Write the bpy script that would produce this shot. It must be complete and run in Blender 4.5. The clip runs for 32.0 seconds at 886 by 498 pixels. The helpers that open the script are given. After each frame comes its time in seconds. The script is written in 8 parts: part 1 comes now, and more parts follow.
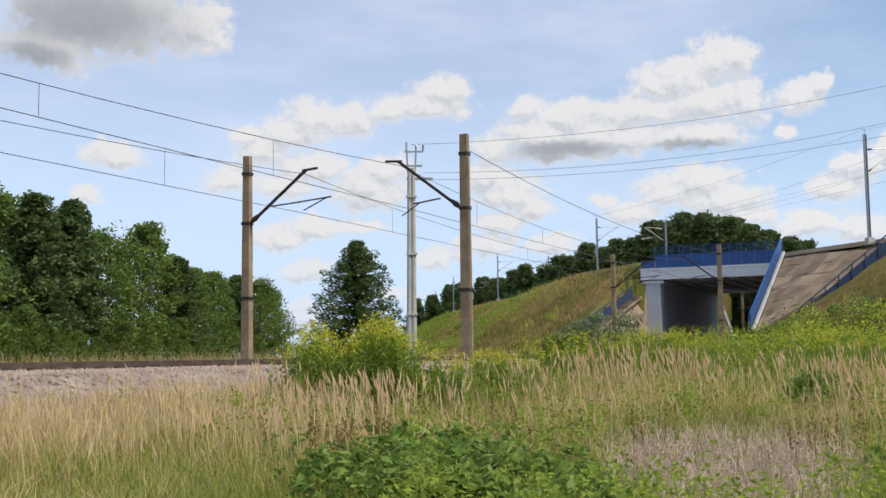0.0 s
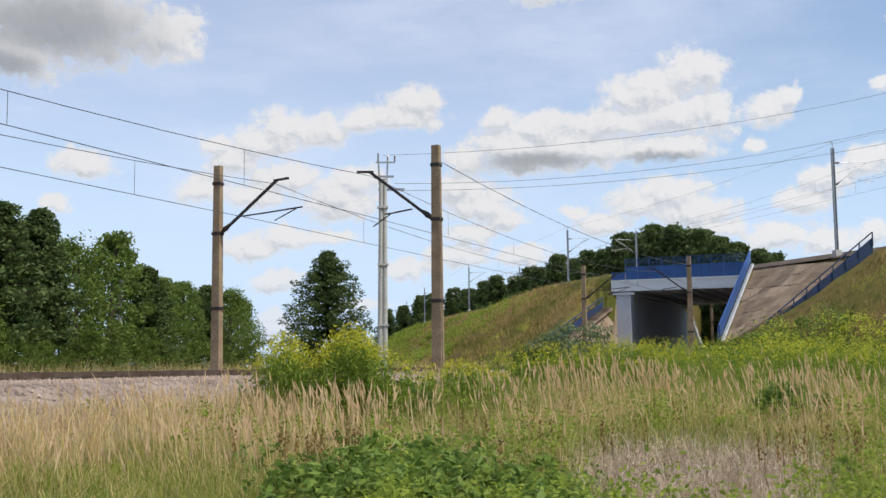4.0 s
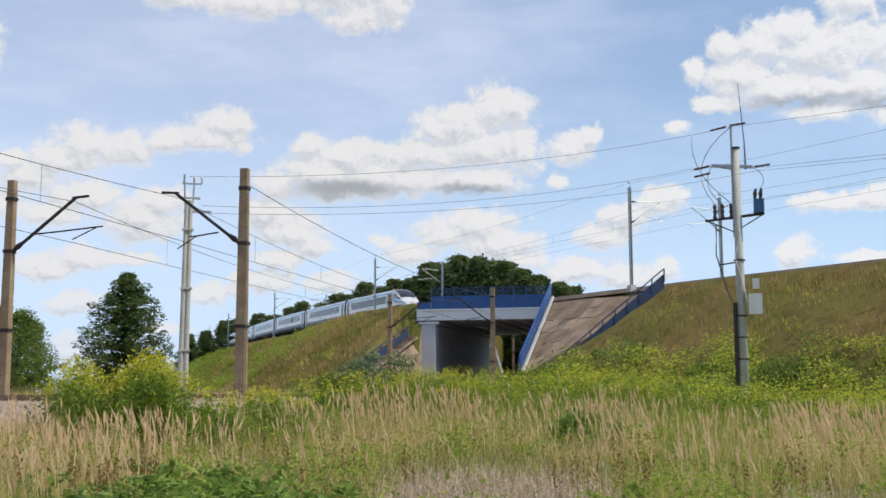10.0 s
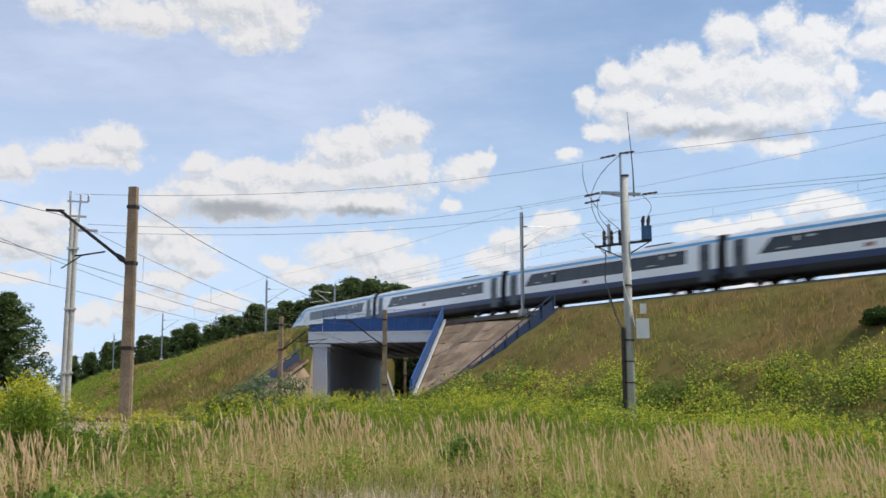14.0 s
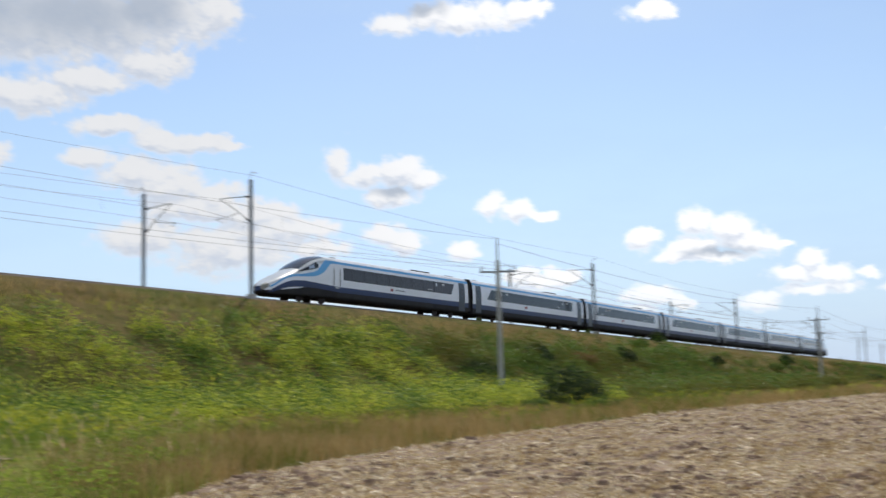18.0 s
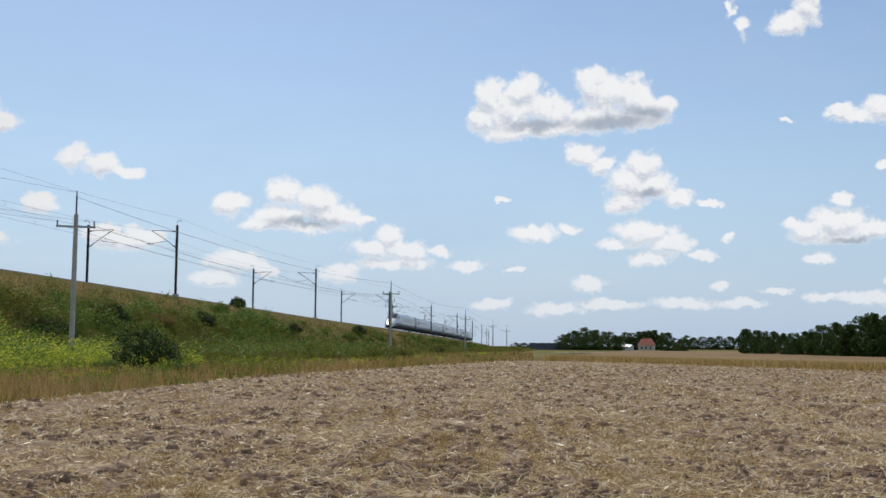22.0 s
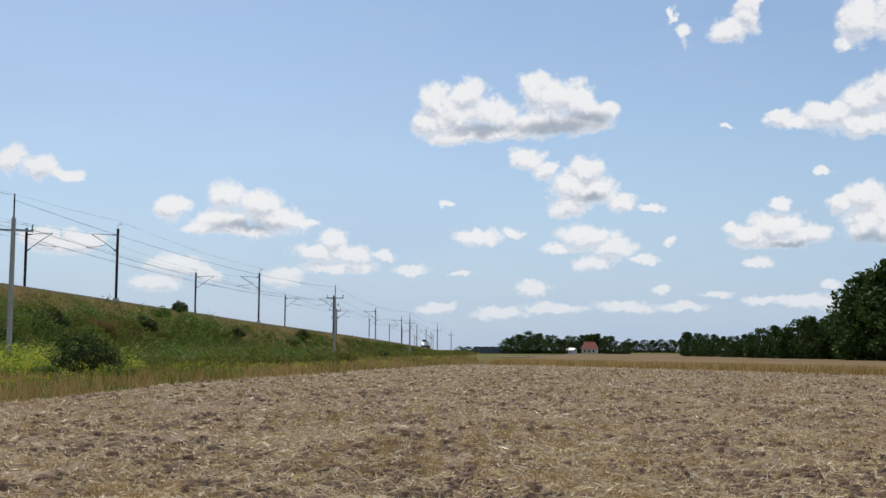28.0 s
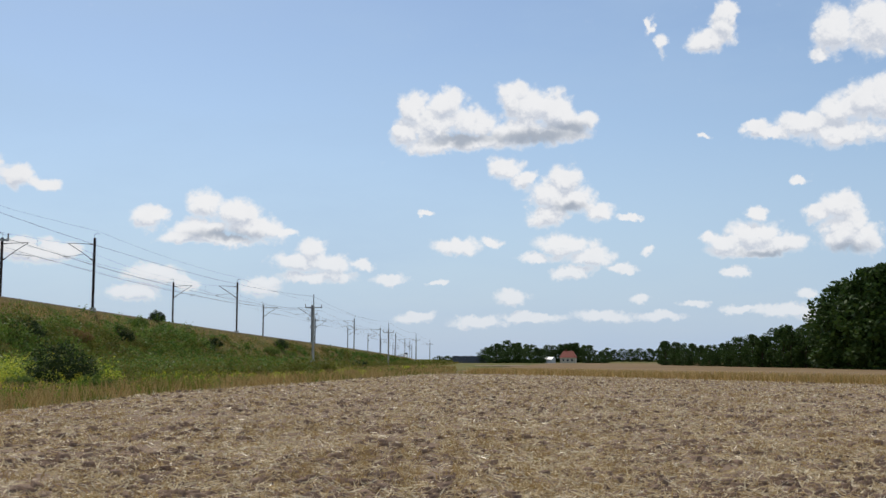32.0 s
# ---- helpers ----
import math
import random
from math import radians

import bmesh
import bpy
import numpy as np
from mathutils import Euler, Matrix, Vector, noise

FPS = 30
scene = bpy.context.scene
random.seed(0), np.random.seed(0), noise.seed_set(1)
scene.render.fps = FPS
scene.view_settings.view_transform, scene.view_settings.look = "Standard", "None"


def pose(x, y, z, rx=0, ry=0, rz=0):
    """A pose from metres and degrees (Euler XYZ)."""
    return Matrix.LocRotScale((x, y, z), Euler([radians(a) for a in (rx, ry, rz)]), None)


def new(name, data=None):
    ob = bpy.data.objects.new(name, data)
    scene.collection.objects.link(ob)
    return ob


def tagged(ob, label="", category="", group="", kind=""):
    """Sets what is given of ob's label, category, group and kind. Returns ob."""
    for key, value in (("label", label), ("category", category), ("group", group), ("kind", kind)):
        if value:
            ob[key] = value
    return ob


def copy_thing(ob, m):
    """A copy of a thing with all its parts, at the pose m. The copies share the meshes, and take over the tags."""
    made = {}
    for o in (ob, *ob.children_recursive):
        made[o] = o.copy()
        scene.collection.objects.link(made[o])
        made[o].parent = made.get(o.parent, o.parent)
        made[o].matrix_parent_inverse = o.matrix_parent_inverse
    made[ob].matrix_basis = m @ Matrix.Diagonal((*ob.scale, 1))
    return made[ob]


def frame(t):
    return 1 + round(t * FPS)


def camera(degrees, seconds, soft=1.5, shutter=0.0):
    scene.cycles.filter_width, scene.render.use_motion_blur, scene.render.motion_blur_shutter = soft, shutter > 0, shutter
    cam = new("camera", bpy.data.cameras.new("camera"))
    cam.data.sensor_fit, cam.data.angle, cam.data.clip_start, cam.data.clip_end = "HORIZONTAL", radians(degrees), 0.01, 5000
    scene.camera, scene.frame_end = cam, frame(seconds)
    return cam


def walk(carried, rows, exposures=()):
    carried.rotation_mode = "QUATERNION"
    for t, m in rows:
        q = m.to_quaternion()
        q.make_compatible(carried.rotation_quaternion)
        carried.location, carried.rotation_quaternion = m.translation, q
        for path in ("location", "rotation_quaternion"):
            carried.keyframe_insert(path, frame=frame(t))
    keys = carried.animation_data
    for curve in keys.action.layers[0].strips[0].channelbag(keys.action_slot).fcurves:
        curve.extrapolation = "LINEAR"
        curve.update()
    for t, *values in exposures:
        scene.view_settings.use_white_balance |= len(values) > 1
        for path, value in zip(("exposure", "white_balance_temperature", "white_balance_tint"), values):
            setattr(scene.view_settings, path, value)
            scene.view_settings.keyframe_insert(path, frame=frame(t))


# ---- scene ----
cam = camera(43.0, 32.0, shutter=0.5)
EYE = (0.0, 0.0, 1.7)
PATH = [  # seconds, pitch, roll, yaw
    (0, pose(*EYE, 95.40, 0.73, 0.10)),
    (0.5, pose(*EYE, 95.48, 0.70, -0.03)),
    (1, pose(*EYE, 95.37, 0.69, -0.23)),
    (1.5, pose(*EYE, 95.41, 0.51, -0.43)),
    (2, pose(*EYE, 95.52, 0.60, -0.53)),
    (2.5, pose(*EYE, 95.60, 0.69, -0.69)),
    (3, pose(*EYE, 95.69, 0.62, -0.97)),
    (3.5, pose(*EYE, 95.82, 0.68, -1.18)),
    (5.5, pose(*EYE, 96.16, 0.14, -2.34)),
    (6, pose(*EYE, 96.22, 0.30, -3.01)),
    (6.5, pose(*EYE, 96.35, 0.37, -3.91)),
    (7, pose(*EYE, 96.54, 0.39, -5.43)),
    (7.5, pose(*EYE, 96.73, 0.27, -6.38)),
    (8, pose(*EYE, 96.89, 0.31, -7.22)),
    (8.5, pose(*EYE, 96.98, 0.31, -7.99)),
    (9, pose(*EYE, 97.05, 0.19, -9.00)),
    (9.5, pose(*EYE, 97.13, 0.15, -10.11)),
    (10, pose(*EYE, 97.27, 0.12, -11.27)),
    (10.5, pose(*EYE, 97.42, 0.16, -12.68)),
    (11, pose(*EYE, 97.63, 0.12, -14.38)),
    (11.5, pose(*EYE, 97.85, 0.21, -15.49)),
    (12, pose(*EYE, 98.08, 0.41, -15.98)),
    (12.5, pose(*EYE, 98.24, 0.21, -16.31)),
    (13, pose(*EYE, 98.37, 0.35, -16.17)),
    (13.5, pose(*EYE, 98.41, 0.16, -16.31)),
    (15.5, pose(*EYE, 99.13, 1.94, -32.57)),
    (15.8, pose(*EYE, 99.31, 1.38, -42.01)),
    (16, pose(*EYE, 99.73, 0.83, -49.26)),
    (16.3, pose(*EYE, 99.94, 1.72, -58.35)),
    (16.5, pose(*EYE, 99.87, 1.86, -66.21)),
    (16.8, pose(*EYE, 99.10, 1.81, -80.17)),
    (17, pose(*EYE, 98.76, 2.05, -89.45)),
    (17.3, pose(*EYE, 98.01, 1.99, -100.78)),
    (17.5, pose(*EYE, 97.72, 1.74, -107.10)),
    (18, pose(*EYE, 96.80, 1.46, -117.30)),
    (18.5, pose(*EYE, 95.99, 0.77, -123.67)),
    (19, pose(*EYE, 95.23, 0.21, -128.99)),
    (19.5, pose(*EYE, 94.89, 0.09, -131.50)),
    (20, pose(*EYE, 94.71, 0.07, -133.48)),
    (20.5, pose(*EYE, 94.69, -0.00, -135.24)),
    (21, pose(*EYE, 94.76, -0.35, -136.58)),
    (21.5, pose(*EYE, 94.81, -0.43, -137.56)),
    (22, pose(*EYE, 94.88, -0.51, -138.47)),
    (22.5, pose(*EYE, 94.88, -0.61, -139.16)),
    (23, pose(*EYE, 94.93, -0.77, -139.57)),
    (23.5, pose(*EYE, 95.01, -1.08, -140.01)),
    (24, pose(*EYE, 95.15, -1.17, -140.10)),
    (24.5, pose(*EYE, 95.20, -1.18, -140.38)),
    (25, pose(*EYE, 95.28, -0.99, -140.53)),
    (25.5, pose(*EYE, 95.33, -0.96, -140.75)),
    (27.5, pose(*EYE, 95.17, -0.14, -141.14)),
    (28, pose(*EYE, 95.10, -0.29, -141.29)),
    (28.5, pose(*EYE, 95.09, -0.08, -141.39)),
    (29, pose(*EYE, 95.15, -0.23, -141.60)),
    (29.5, pose(*EYE, 95.25, -0.23, -141.74)),
    (30, pose(*EYE, 95.35, -0.13, -141.89)),
    (30.5, pose(*EYE, 95.45, -0.02, -141.96)),
    (31, pose(*EYE, 95.53, -0.05, -142.02)),
    (31.5, pose(*EYE, 95.58, -0.03, -142.14)),
    (32, pose(*EYE, 95.58, -0.19, -142.37)),
]
walk(cam, PATH, exposures=[(0, 0.1), (13.5, 0.1), (15.8, 0.2), (17.3, 0.14), (18.0, -0.12), (19.5, -0.38), (32, -0.45)])

# ---------------------------------------------------------------- light
SUN_AZ, SUN_EL = -120.0, 52.0          # compass turn from +y (counter-clockwise) and height, degrees
sun_dir = Vector((-math.sin(radians(SUN_AZ)) * math.cos(radians(SUN_EL)), math.cos(radians(SUN_AZ)) * math.cos(radians(SUN_EL)), math.sin(radians(SUN_EL))))
sun = new("sun", bpy.data.lights.new("sun", "SUN"))
sun.data.energy, sun.data.angle, sun.data.color = 3.7, radians(0.55), (1.0, 0.93, 0.83)
sun.matrix_world = Matrix.Translation((0, 0, 200)) @ sun_dir.to_track_quat("Z", "Y").to_matrix().to_4x4()

world = bpy.data.worlds.new("sky")
scene.world = world
world.use_nodes = True
WN, WL = world.node_tree.nodes, world.node_tree.links
WN.clear()


def wnode(kind, **kw):
    n = WN.new(kind)
    for k, v in kw.items():
        setattr(n, k, v)
    return n


# clouds: turn, height, half width, half height, in degrees
CLOUDS_NORTH_WEST = [(17.2, 16.8, 5.38, 2.38), (12.5, 16.3, 1.97, 1.63), (19.5, 15.1, 2.88, 1.58), (6.5, 11.9, 1.88, 1.13), (8.2, 11.2, 1.72, 0.99), (4.7, 12.0, 1.45, 0.99), (9.3, 10.3, 1.7, 0.85), (2.4, 12.5, 1.75, 0.79), (0.0, 13.4, 1.76, 0.9), (0.6, 12.6, 2.34, 0.71), (10.2, 11.1, 1.13, 0.7), (16.5, 10.1, 1.74, 0.77), (17.8, 7.9, 0.92, 0.6), (10.7, 8.9, 1.68, 0.85), (8.2, 8.6, 2.28, 0.85), (6.5, 9.5, 2.01, 1.0), (3.9, 8.6, 2.31, 1.29), (3.0, 9.5, 1.74, 0.86), (8.2, 6.0, 1.99, 0.85), (6.5, 6.6, 1.72, 0.71)]
CLOUDS_NORTH = [(-13.9, 14.3, 1.8, 1.36), (-15.2, 14.4, 0.96, 1.08), (-12.1, 13.6, 1.68, 1.24), (-10.7, 13.4, 1.41, 0.97), (-13.2, 12.4, 3.05, 1.38), (-15.4, 12.2, 1.09, 1.64), (-10.1, 12.0, 3.4, 0.98), (-6.3, 11.9, 2.6, 0.99), (-4.3, 12.5, 1.02, 0.62), (-5.2, 11.1, 2.6, 1.14), (-8.6, 10.9, 4.27, 1.13), (-13.4, 10.7, 3.03, 0.83), (-6.3, 10.2, 3.74, 0.71), (-2.8, 10.5, 1.45, 0.86), (-17.8, 12.3, 1.46, 0.94), (-18.9, 12.8, 0.66, 0.67), (-17.1, 10.7, 0.67, 0.41), (-3.4, 8.2, 2.31, 1.0), (-4.8, 7.4, 1.15, 0.72), (-2.5, 9.1, 1.74, 0.86)]
CLOUDS_NORTH_LOW = [(-12.8, 8.5, 2.76, 0.98), (-11.4, 8.0, 1.95, 0.84), (-14.1, 7.6, 2.45, 0.98), (-15.4, 6.8, 1.62, 0.55), (-8.2, 7.8, 0.85, 0.43), (-9.6, 7.2, 1.69, 0.71), (-18.3, 6.3, 1.83, 0.76), (-20.4, 5.9, 1.53, 0.67), (-2.2, 5.7, 2.02, 0.72), (0.4, 4.9, 1.73, 0.72), (-2.8, 6.8, 1.73, 0.57), (7.1, 4.3, 1.42, 0.71), (7.1, 2.1, 1.13, 0.85), (-5.6, 5.6, 1.72, 0.57), (2.5, 3.2, 1.72, 0.4), (4.2, 6.6, 1.73, 0.52)]
CLOUDS_NORTH_HIGH = [(-5.6, 20.6, 4.35, 1.89), (-8.6, 19.6, 1.33, 1.23), (-6.8, 18.8, 1.75, 0.82), (-1.3, 19.5, 3.36, 1.07), (3.1, 19.7, 1.61, 1.05), (-23.3, 13.1, 0.81, 0.4), (-22.3, 9.6, 1.44, 0.8), (-20.6, 8.9, 1.45, 0.86), (-23.2, 9.9, 0.72, 0.57), (-19.4, 7.8, 1.74, 0.72)]
CLOUDS_NORTH_EAST = [(-34.2, 18.8, 1.35, 1.06), (-31.9, 18.6, 1.5, 1.12), (-35.8, 17.9, 1.79, 1.26), (-29.2, 17.5, 1.78, 0.98), (-27.7, 17.1, 1.77, 1.12), (-25.8, 16.9, 1.03, 0.9), (-24.4, 15.9, 0.87, 0.84), (-26.5, 15.6, 2.35, 1.27), (-30.6, 16.4, 3.56, 1.7), (-34.5, 16.3, 2.97, 1.7), (-37.2, 16.1, 0.89, 1.13), (-28.8, 14.7, 3.53, 1.0), (-33.0, 14.6, 3.84, 1.14), (-35.6, 14.8, 1.48, 1.14), (-34.1, 13.0, 1.77, 0.57), (-30.6, 13.5, 2.65, 0.51), (-25.3, 14.2, 1.45, 0.51), (-38.6, 14.5, 1.17, 0.71), (-39.7, 14.0, 1.16, 0.42)]
CLOUDS_NORTH_EAST_LOW = [(-35.4, 10.2, 1.31, 0.72), (-36.3, 9.9, 1.74, 0.57), (-30.4, 9.1, 2.04, 0.52), (-33.1, 9.1, 1.46, 0.43), (-17.7, 6.0, 1.62, 0.69), (-22.6, 6.1, 0.84, 0.71), (-20.7, 5.7, 1.66, 0.56)]
CLOUDS_EAST = [(-39.0, 20.4, 1.75, 1.37), (-40.5, 21.3, 1.77, 1.37), (-42.8, 20.5, 2.38, 1.1), (-45.2, 21.4, 1.81, 1.1), (-48.3, 21.4, 3.02, 1.66), (-51.9, 21.1, 3.62, 1.66), (-55.5, 20.7, 2.69, 1.65), (-57.5, 20.3, 1.33, 1.65), (-57.7, 18.0, 1.17, 1.11), (-44.6, 19.2, 4.47, 1.4), (-48.8, 18.9, 5.98, 1.68), (-53.6, 18.5, 4.47, 1.68), (-56.0, 17.6, 2.07, 1.4), (-47.0, 17.2, 5.35, 1.41), (-51.5, 17.2, 4.47, 1.41), (-44.0, 16.1, 2.66, 0.85), (-47.0, 14.9, 2.07, 0.86), (-49.7, 15.1, 2.67, 1.14), (-52.1, 16.0, 2.08, 0.85), (-39.3, 17.6, 2.03, 1.11), (-38.7, 19.0, 1.45, 1.1)]
CLOUDS_EAST_LOW = [(-35.0, 9.9, 1.51, 0.84), (-32.8, 9.3, 1.61, 0.69), (-30.2, 9.1, 1.56, 0.6), (-36.6, 9.4, 1.53, 0.98), (-38.1, 8.9, 1.12, 0.85), (-28.7, 6.7, 1.14, 0.86), (-32.4, 6.4, 1.85, 0.38), (-36.4, 6.2, 2.47, 0.42)]
CLOUDS_SOUTH_EAST = [(-49.6, 12.6, 1.22, 0.83), (-48.3, 11.9, 1.73, 1.23), (-49.9, 11.4, 2.43, 1.38), (-51.3, 10.6, 1.64, 1.11), (-48.6, 10.0, 2.12, 0.96), (-50.5, 9.8, 2.43, 0.83), (-47.9, 7.7, 2.35, 0.49), (-53.5, 7.5, 1.65, 0.5), (-78.5, 14.1, 1.84, 0.84), (-77.1, 13.6, 1.0, 0.7), (-80.5, 13.4, 2.22, 0.97), (-82.4, 13.2, 1.64, 0.83), (-83.7, 12.0, 1.61, 1.1), (-84.9, 11.0, 1.32, 0.95), (-81.5, 11.9, 2.74, 1.11), (-87.0, 13.4, 1.43, 1.13), (-85.7, 13.4, 0.92, 0.81), (-87.7, 12.4, 0.64, 0.67)]
CLOUDS_SOUTH_EAST_HIGH = [(-93.6, 18.6, 8.86, 2.23), (-89.4, 17.7, 5.06, 1.68), (-85.2, 17.5, 1.78, 1.12), (-96.5, 17.3, 5.86, 1.95), (-100.9, 17.8, 3.44, 2.2), (-103.8, 18.6, 3.09, 2.16), (-106.1, 18.6, 1.65, 1.34), (-92.0, 15.9, 3.55, 1.13), (-96.9, 14.2, 3.19, 0.99), (-99.9, 15.1, 2.58, 0.84), (-102.8, 15.9, 2.25, 1.1), (-86.2, 20.8, 2.1, 0.82), (-97.0, 20.0, 3.25, 1.1), (-75.9, 17.9, 1.97, 0.96), (-77.1, 17.3, 1.14, 0.55), (-74.2, 18.2, 1.11, 0.32), (-82.0, 17.6, 1.32, 0.5)]
CLOUDS_SOUTH_EAST_LOW = [(-74.6, 9.6, 1.63, 0.69), (-72.2, 8.7, 1.59, 0.69), (-69.0, 8.1, 1.4, 0.81), (-73.8, 8.2, 3.23, 0.69), (-95.0, 11.4, 1.45, 0.71), (-100.9, 12.9, 2.55, 0.56), (-104.2, 12.2, 2.75, 0.55), (-99.9, 11.4, 1.7, 0.71), (-102.4, 10.7, 3.06, 0.84), (-105.3, 9.0, 3.51, 0.97), (-108.5, 7.9, 3.12, 1.09), (-79.9, 9.9, 1.7, 0.62)]
CLOUDS_SOUTH_HIGH = [(-118.6, 18.4, 3.86, 0.97), (-115.3, 18.2, 1.48, 0.69), (-122.1, 18.7, 1.77, 0.55), (-128.5, 18.2, 1.43, 0.49), (-112.1, 11.2, 0.81, 0.8), (-113.4, 10.6, 1.45, 0.71), (-115.4, 10.8, 1.46, 0.92), (-114.8, 9.6, 1.75, 0.57), (-116.6, 10.3, 1.02, 0.52), (-120.0, 8.9, 0.73, 0.72), (-121.3, 8.6, 1.16, 0.57), (-122.5, 8.3, 0.87, 0.34), (-100.7, 13.1, 1.62, 0.38), (-103.1, 12.5, 1.65, 0.44), (-105.1, 12.3, 1.68, 0.5), (-106.8, 12.1, 1.13, 0.28)]
CLOUDS_SOUTH = [(-103.7, 10.1, 2.2, 0.84), (-105.9, 9.5, 1.96, 0.84), (-107.9, 8.7, 2.55, 0.71), (-110.7, 8.1, 1.72, 0.57), (-102.3, 7.5, 2.44, 1.11), (-106.5, 7.0, 4.19, 1.41), (-110.7, 7.0, 2.29, 0.71)]
CLOUDS_SOUTH_LOW = [(-114.5, 7.6, 1.19, 0.69), (-115.6, 7.2, 1.07, 0.61), (-118.6, 6.6, 0.96, 0.56), (-112.2, 4.7, 1.54, 0.82), (-113.8, 4.3, 1.31, 0.69), (-110.9, 4.6, 1.01, 0.67), (-116.2, 4.8, 1.21, 0.5), (-121.9, 5.1, 1.69, 0.71), (-123.4, 5.2, 1.13, 0.43), (-127.9, 4.1, 1.44, 0.63), (-133.1, 3.5, 1.15, 0.58)]
CLOUDS_HEART = [(-140.9, 12.6, 0.88, 0.99), (-142.5, 12.9, 1.02, 0.85), (-140.4, 11.4, 0.82, 0.8), (-141.9, 11.9, 1.46, 1.14), (-143.9, 11.9, 1.75, 0.91), (-146.0, 13.3, 0.82, 0.9), (-147.1, 12.8, 1.6, 1.07), (-148.3, 12.5, 1.16, 1.13), (-149.6, 12.1, 0.8, 0.56), (-146.3, 11.6, 2.03, 0.79), (-148.3, 11.4, 1.73, 0.62), (-141.9, 10.9, 1.75, 0.51), (-144.2, 11.0, 2.33, 0.51), (-145.5, 9.7, 1.02, 0.63), (-146.5, 9.1, 0.72, 0.57)]
CLOUDS_SOUTH_MIDDLE = [(-148.7, 9.0, 1.0, 0.8), (-148.0, 8.3, 1.29, 0.86), (-149.1, 8.1, 1.29, 0.86), (-150.3, 7.5, 0.85, 0.51), (-147.7, 7.3, 1.15, 0.72), (-151.7, 7.2, 0.7, 0.17), (-148.5, 5.8, 1.71, 0.63), (-147.1, 5.1, 1.0, 0.34), (-149.7, 5.1, 1.42, 0.57), (-148.8, 4.4, 1.42, 0.34), (-151.3, 4.5, 0.98, 0.23), (-143.1, 5.8, 1.39, 0.46), (-144.8, 6.1, 0.64, 0.29), (-141.5, 7.4, 0.46, 0.2)]
CLOUDS_SOUTH_STRIP = [(-127.6, 7.0, 0.87, 0.56), (-130.4, 7.6, 1.25, 0.79), (-132.1, 7.3, 1.27, 0.85), (-129.9, 6.4, 1.66, 0.7), (-133.0, 6.5, 1.7, 0.63), (-129.1, 6.0, 1.1, 0.34), (-134.4, 6.4, 0.71, 0.29), (-131.3, 5.9, 2.79, 0.34), (-135.8, 5.5, 0.86, 0.63), (-135.0, 4.9, 1.71, 0.57), (-136.7, 4.7, 1.29, 0.63), (-138.3, 4.7, 0.72, 0.34), (-135.9, 4.1, 2.28, 0.34), (-139.6, 4.0, 1.01, 0.29), (-133.0, 3.4, 0.84, 0.51), (-128.3, 4.0, 1.03, 0.5), (-129.4, 3.6, 0.69, 0.39), (-127.0, 3.1, 1.61, 0.56)]
CLOUDS_SOUTH_WEST = [(-158.0, 6.2, 1.34, 0.83), (-156.6, 5.8, 1.08, 0.5), (-159.3, 5.6, 1.32, 0.55), (-155.8, 6.0, 0.55, 0.39), (-157.7, 5.4, 2.14, 0.33), (-158.0, 7.2, 0.54, 0.41), (-162.0, 7.4, 1.15, 0.76), (-162.2, 6.3, 1.28, 1.08), (-160.8, 7.1, 0.78, 0.49), (-162.9, 5.8, 1.01, 0.81), (-157.0, 4.4, 0.75, 0.33), (-160.2, 8.8, 0.53, 0.25), (-152.8, 5.5, 0.39, 0.28)]
CLOUDS_SOUTH_WEST_HIGH = [(-162.1, 12.1, 1.55, 0.67), (-163.7, 12.4, 2.03, 1.19), (-160.5, 11.4, 1.58, 0.59), (-162.1, 10.9, 2.32, 0.75), (-158.9, 11.1, 1.34, 0.33), (-158.1, 11.4, 0.81, 0.27), (-155.7, 11.1, 0.41, 0.14), (-153.0, 16.5, 0.28, 0.6), (-153.6, 15.6, 0.34, 0.44), (-156.6, 16.4, 0.83, 0.81), (-155.9, 15.7, 1.25, 0.68), (-156.9, 17.1, 0.69, 0.53), (-162.0, 15.7, 1.3, 1.31), (-163.8, 15.8, 1.53, 1.81), (-161.4, 14.7, 0.65, 0.4)]
CLOUDS_HORIZON = [(-145.9, 3.1, 1.0, 0.4), (-152.3, 3.1, 0.84, 0.28), (-154.9, 2.8, 0.68, 0.2), (-160.3, 3.1, 0.65, 0.27), (-159.2, 2.4, 2.1, 0.38), (-157.1, 2.5, 1.07, 0.22), (-146.8, 2.1, 2.0, 0.29), (-144.2, 1.8, 1.72, 0.34), (-150.5, 2.2, 1.69, 0.34), (-140.8, 2.1, 1.15, 0.34), (-153.3, 2.1, 1.11, 0.28), (-142.2, 3.8, 0.58, 0.14), (-161.0, 2.1, 1.54, 0.38)]
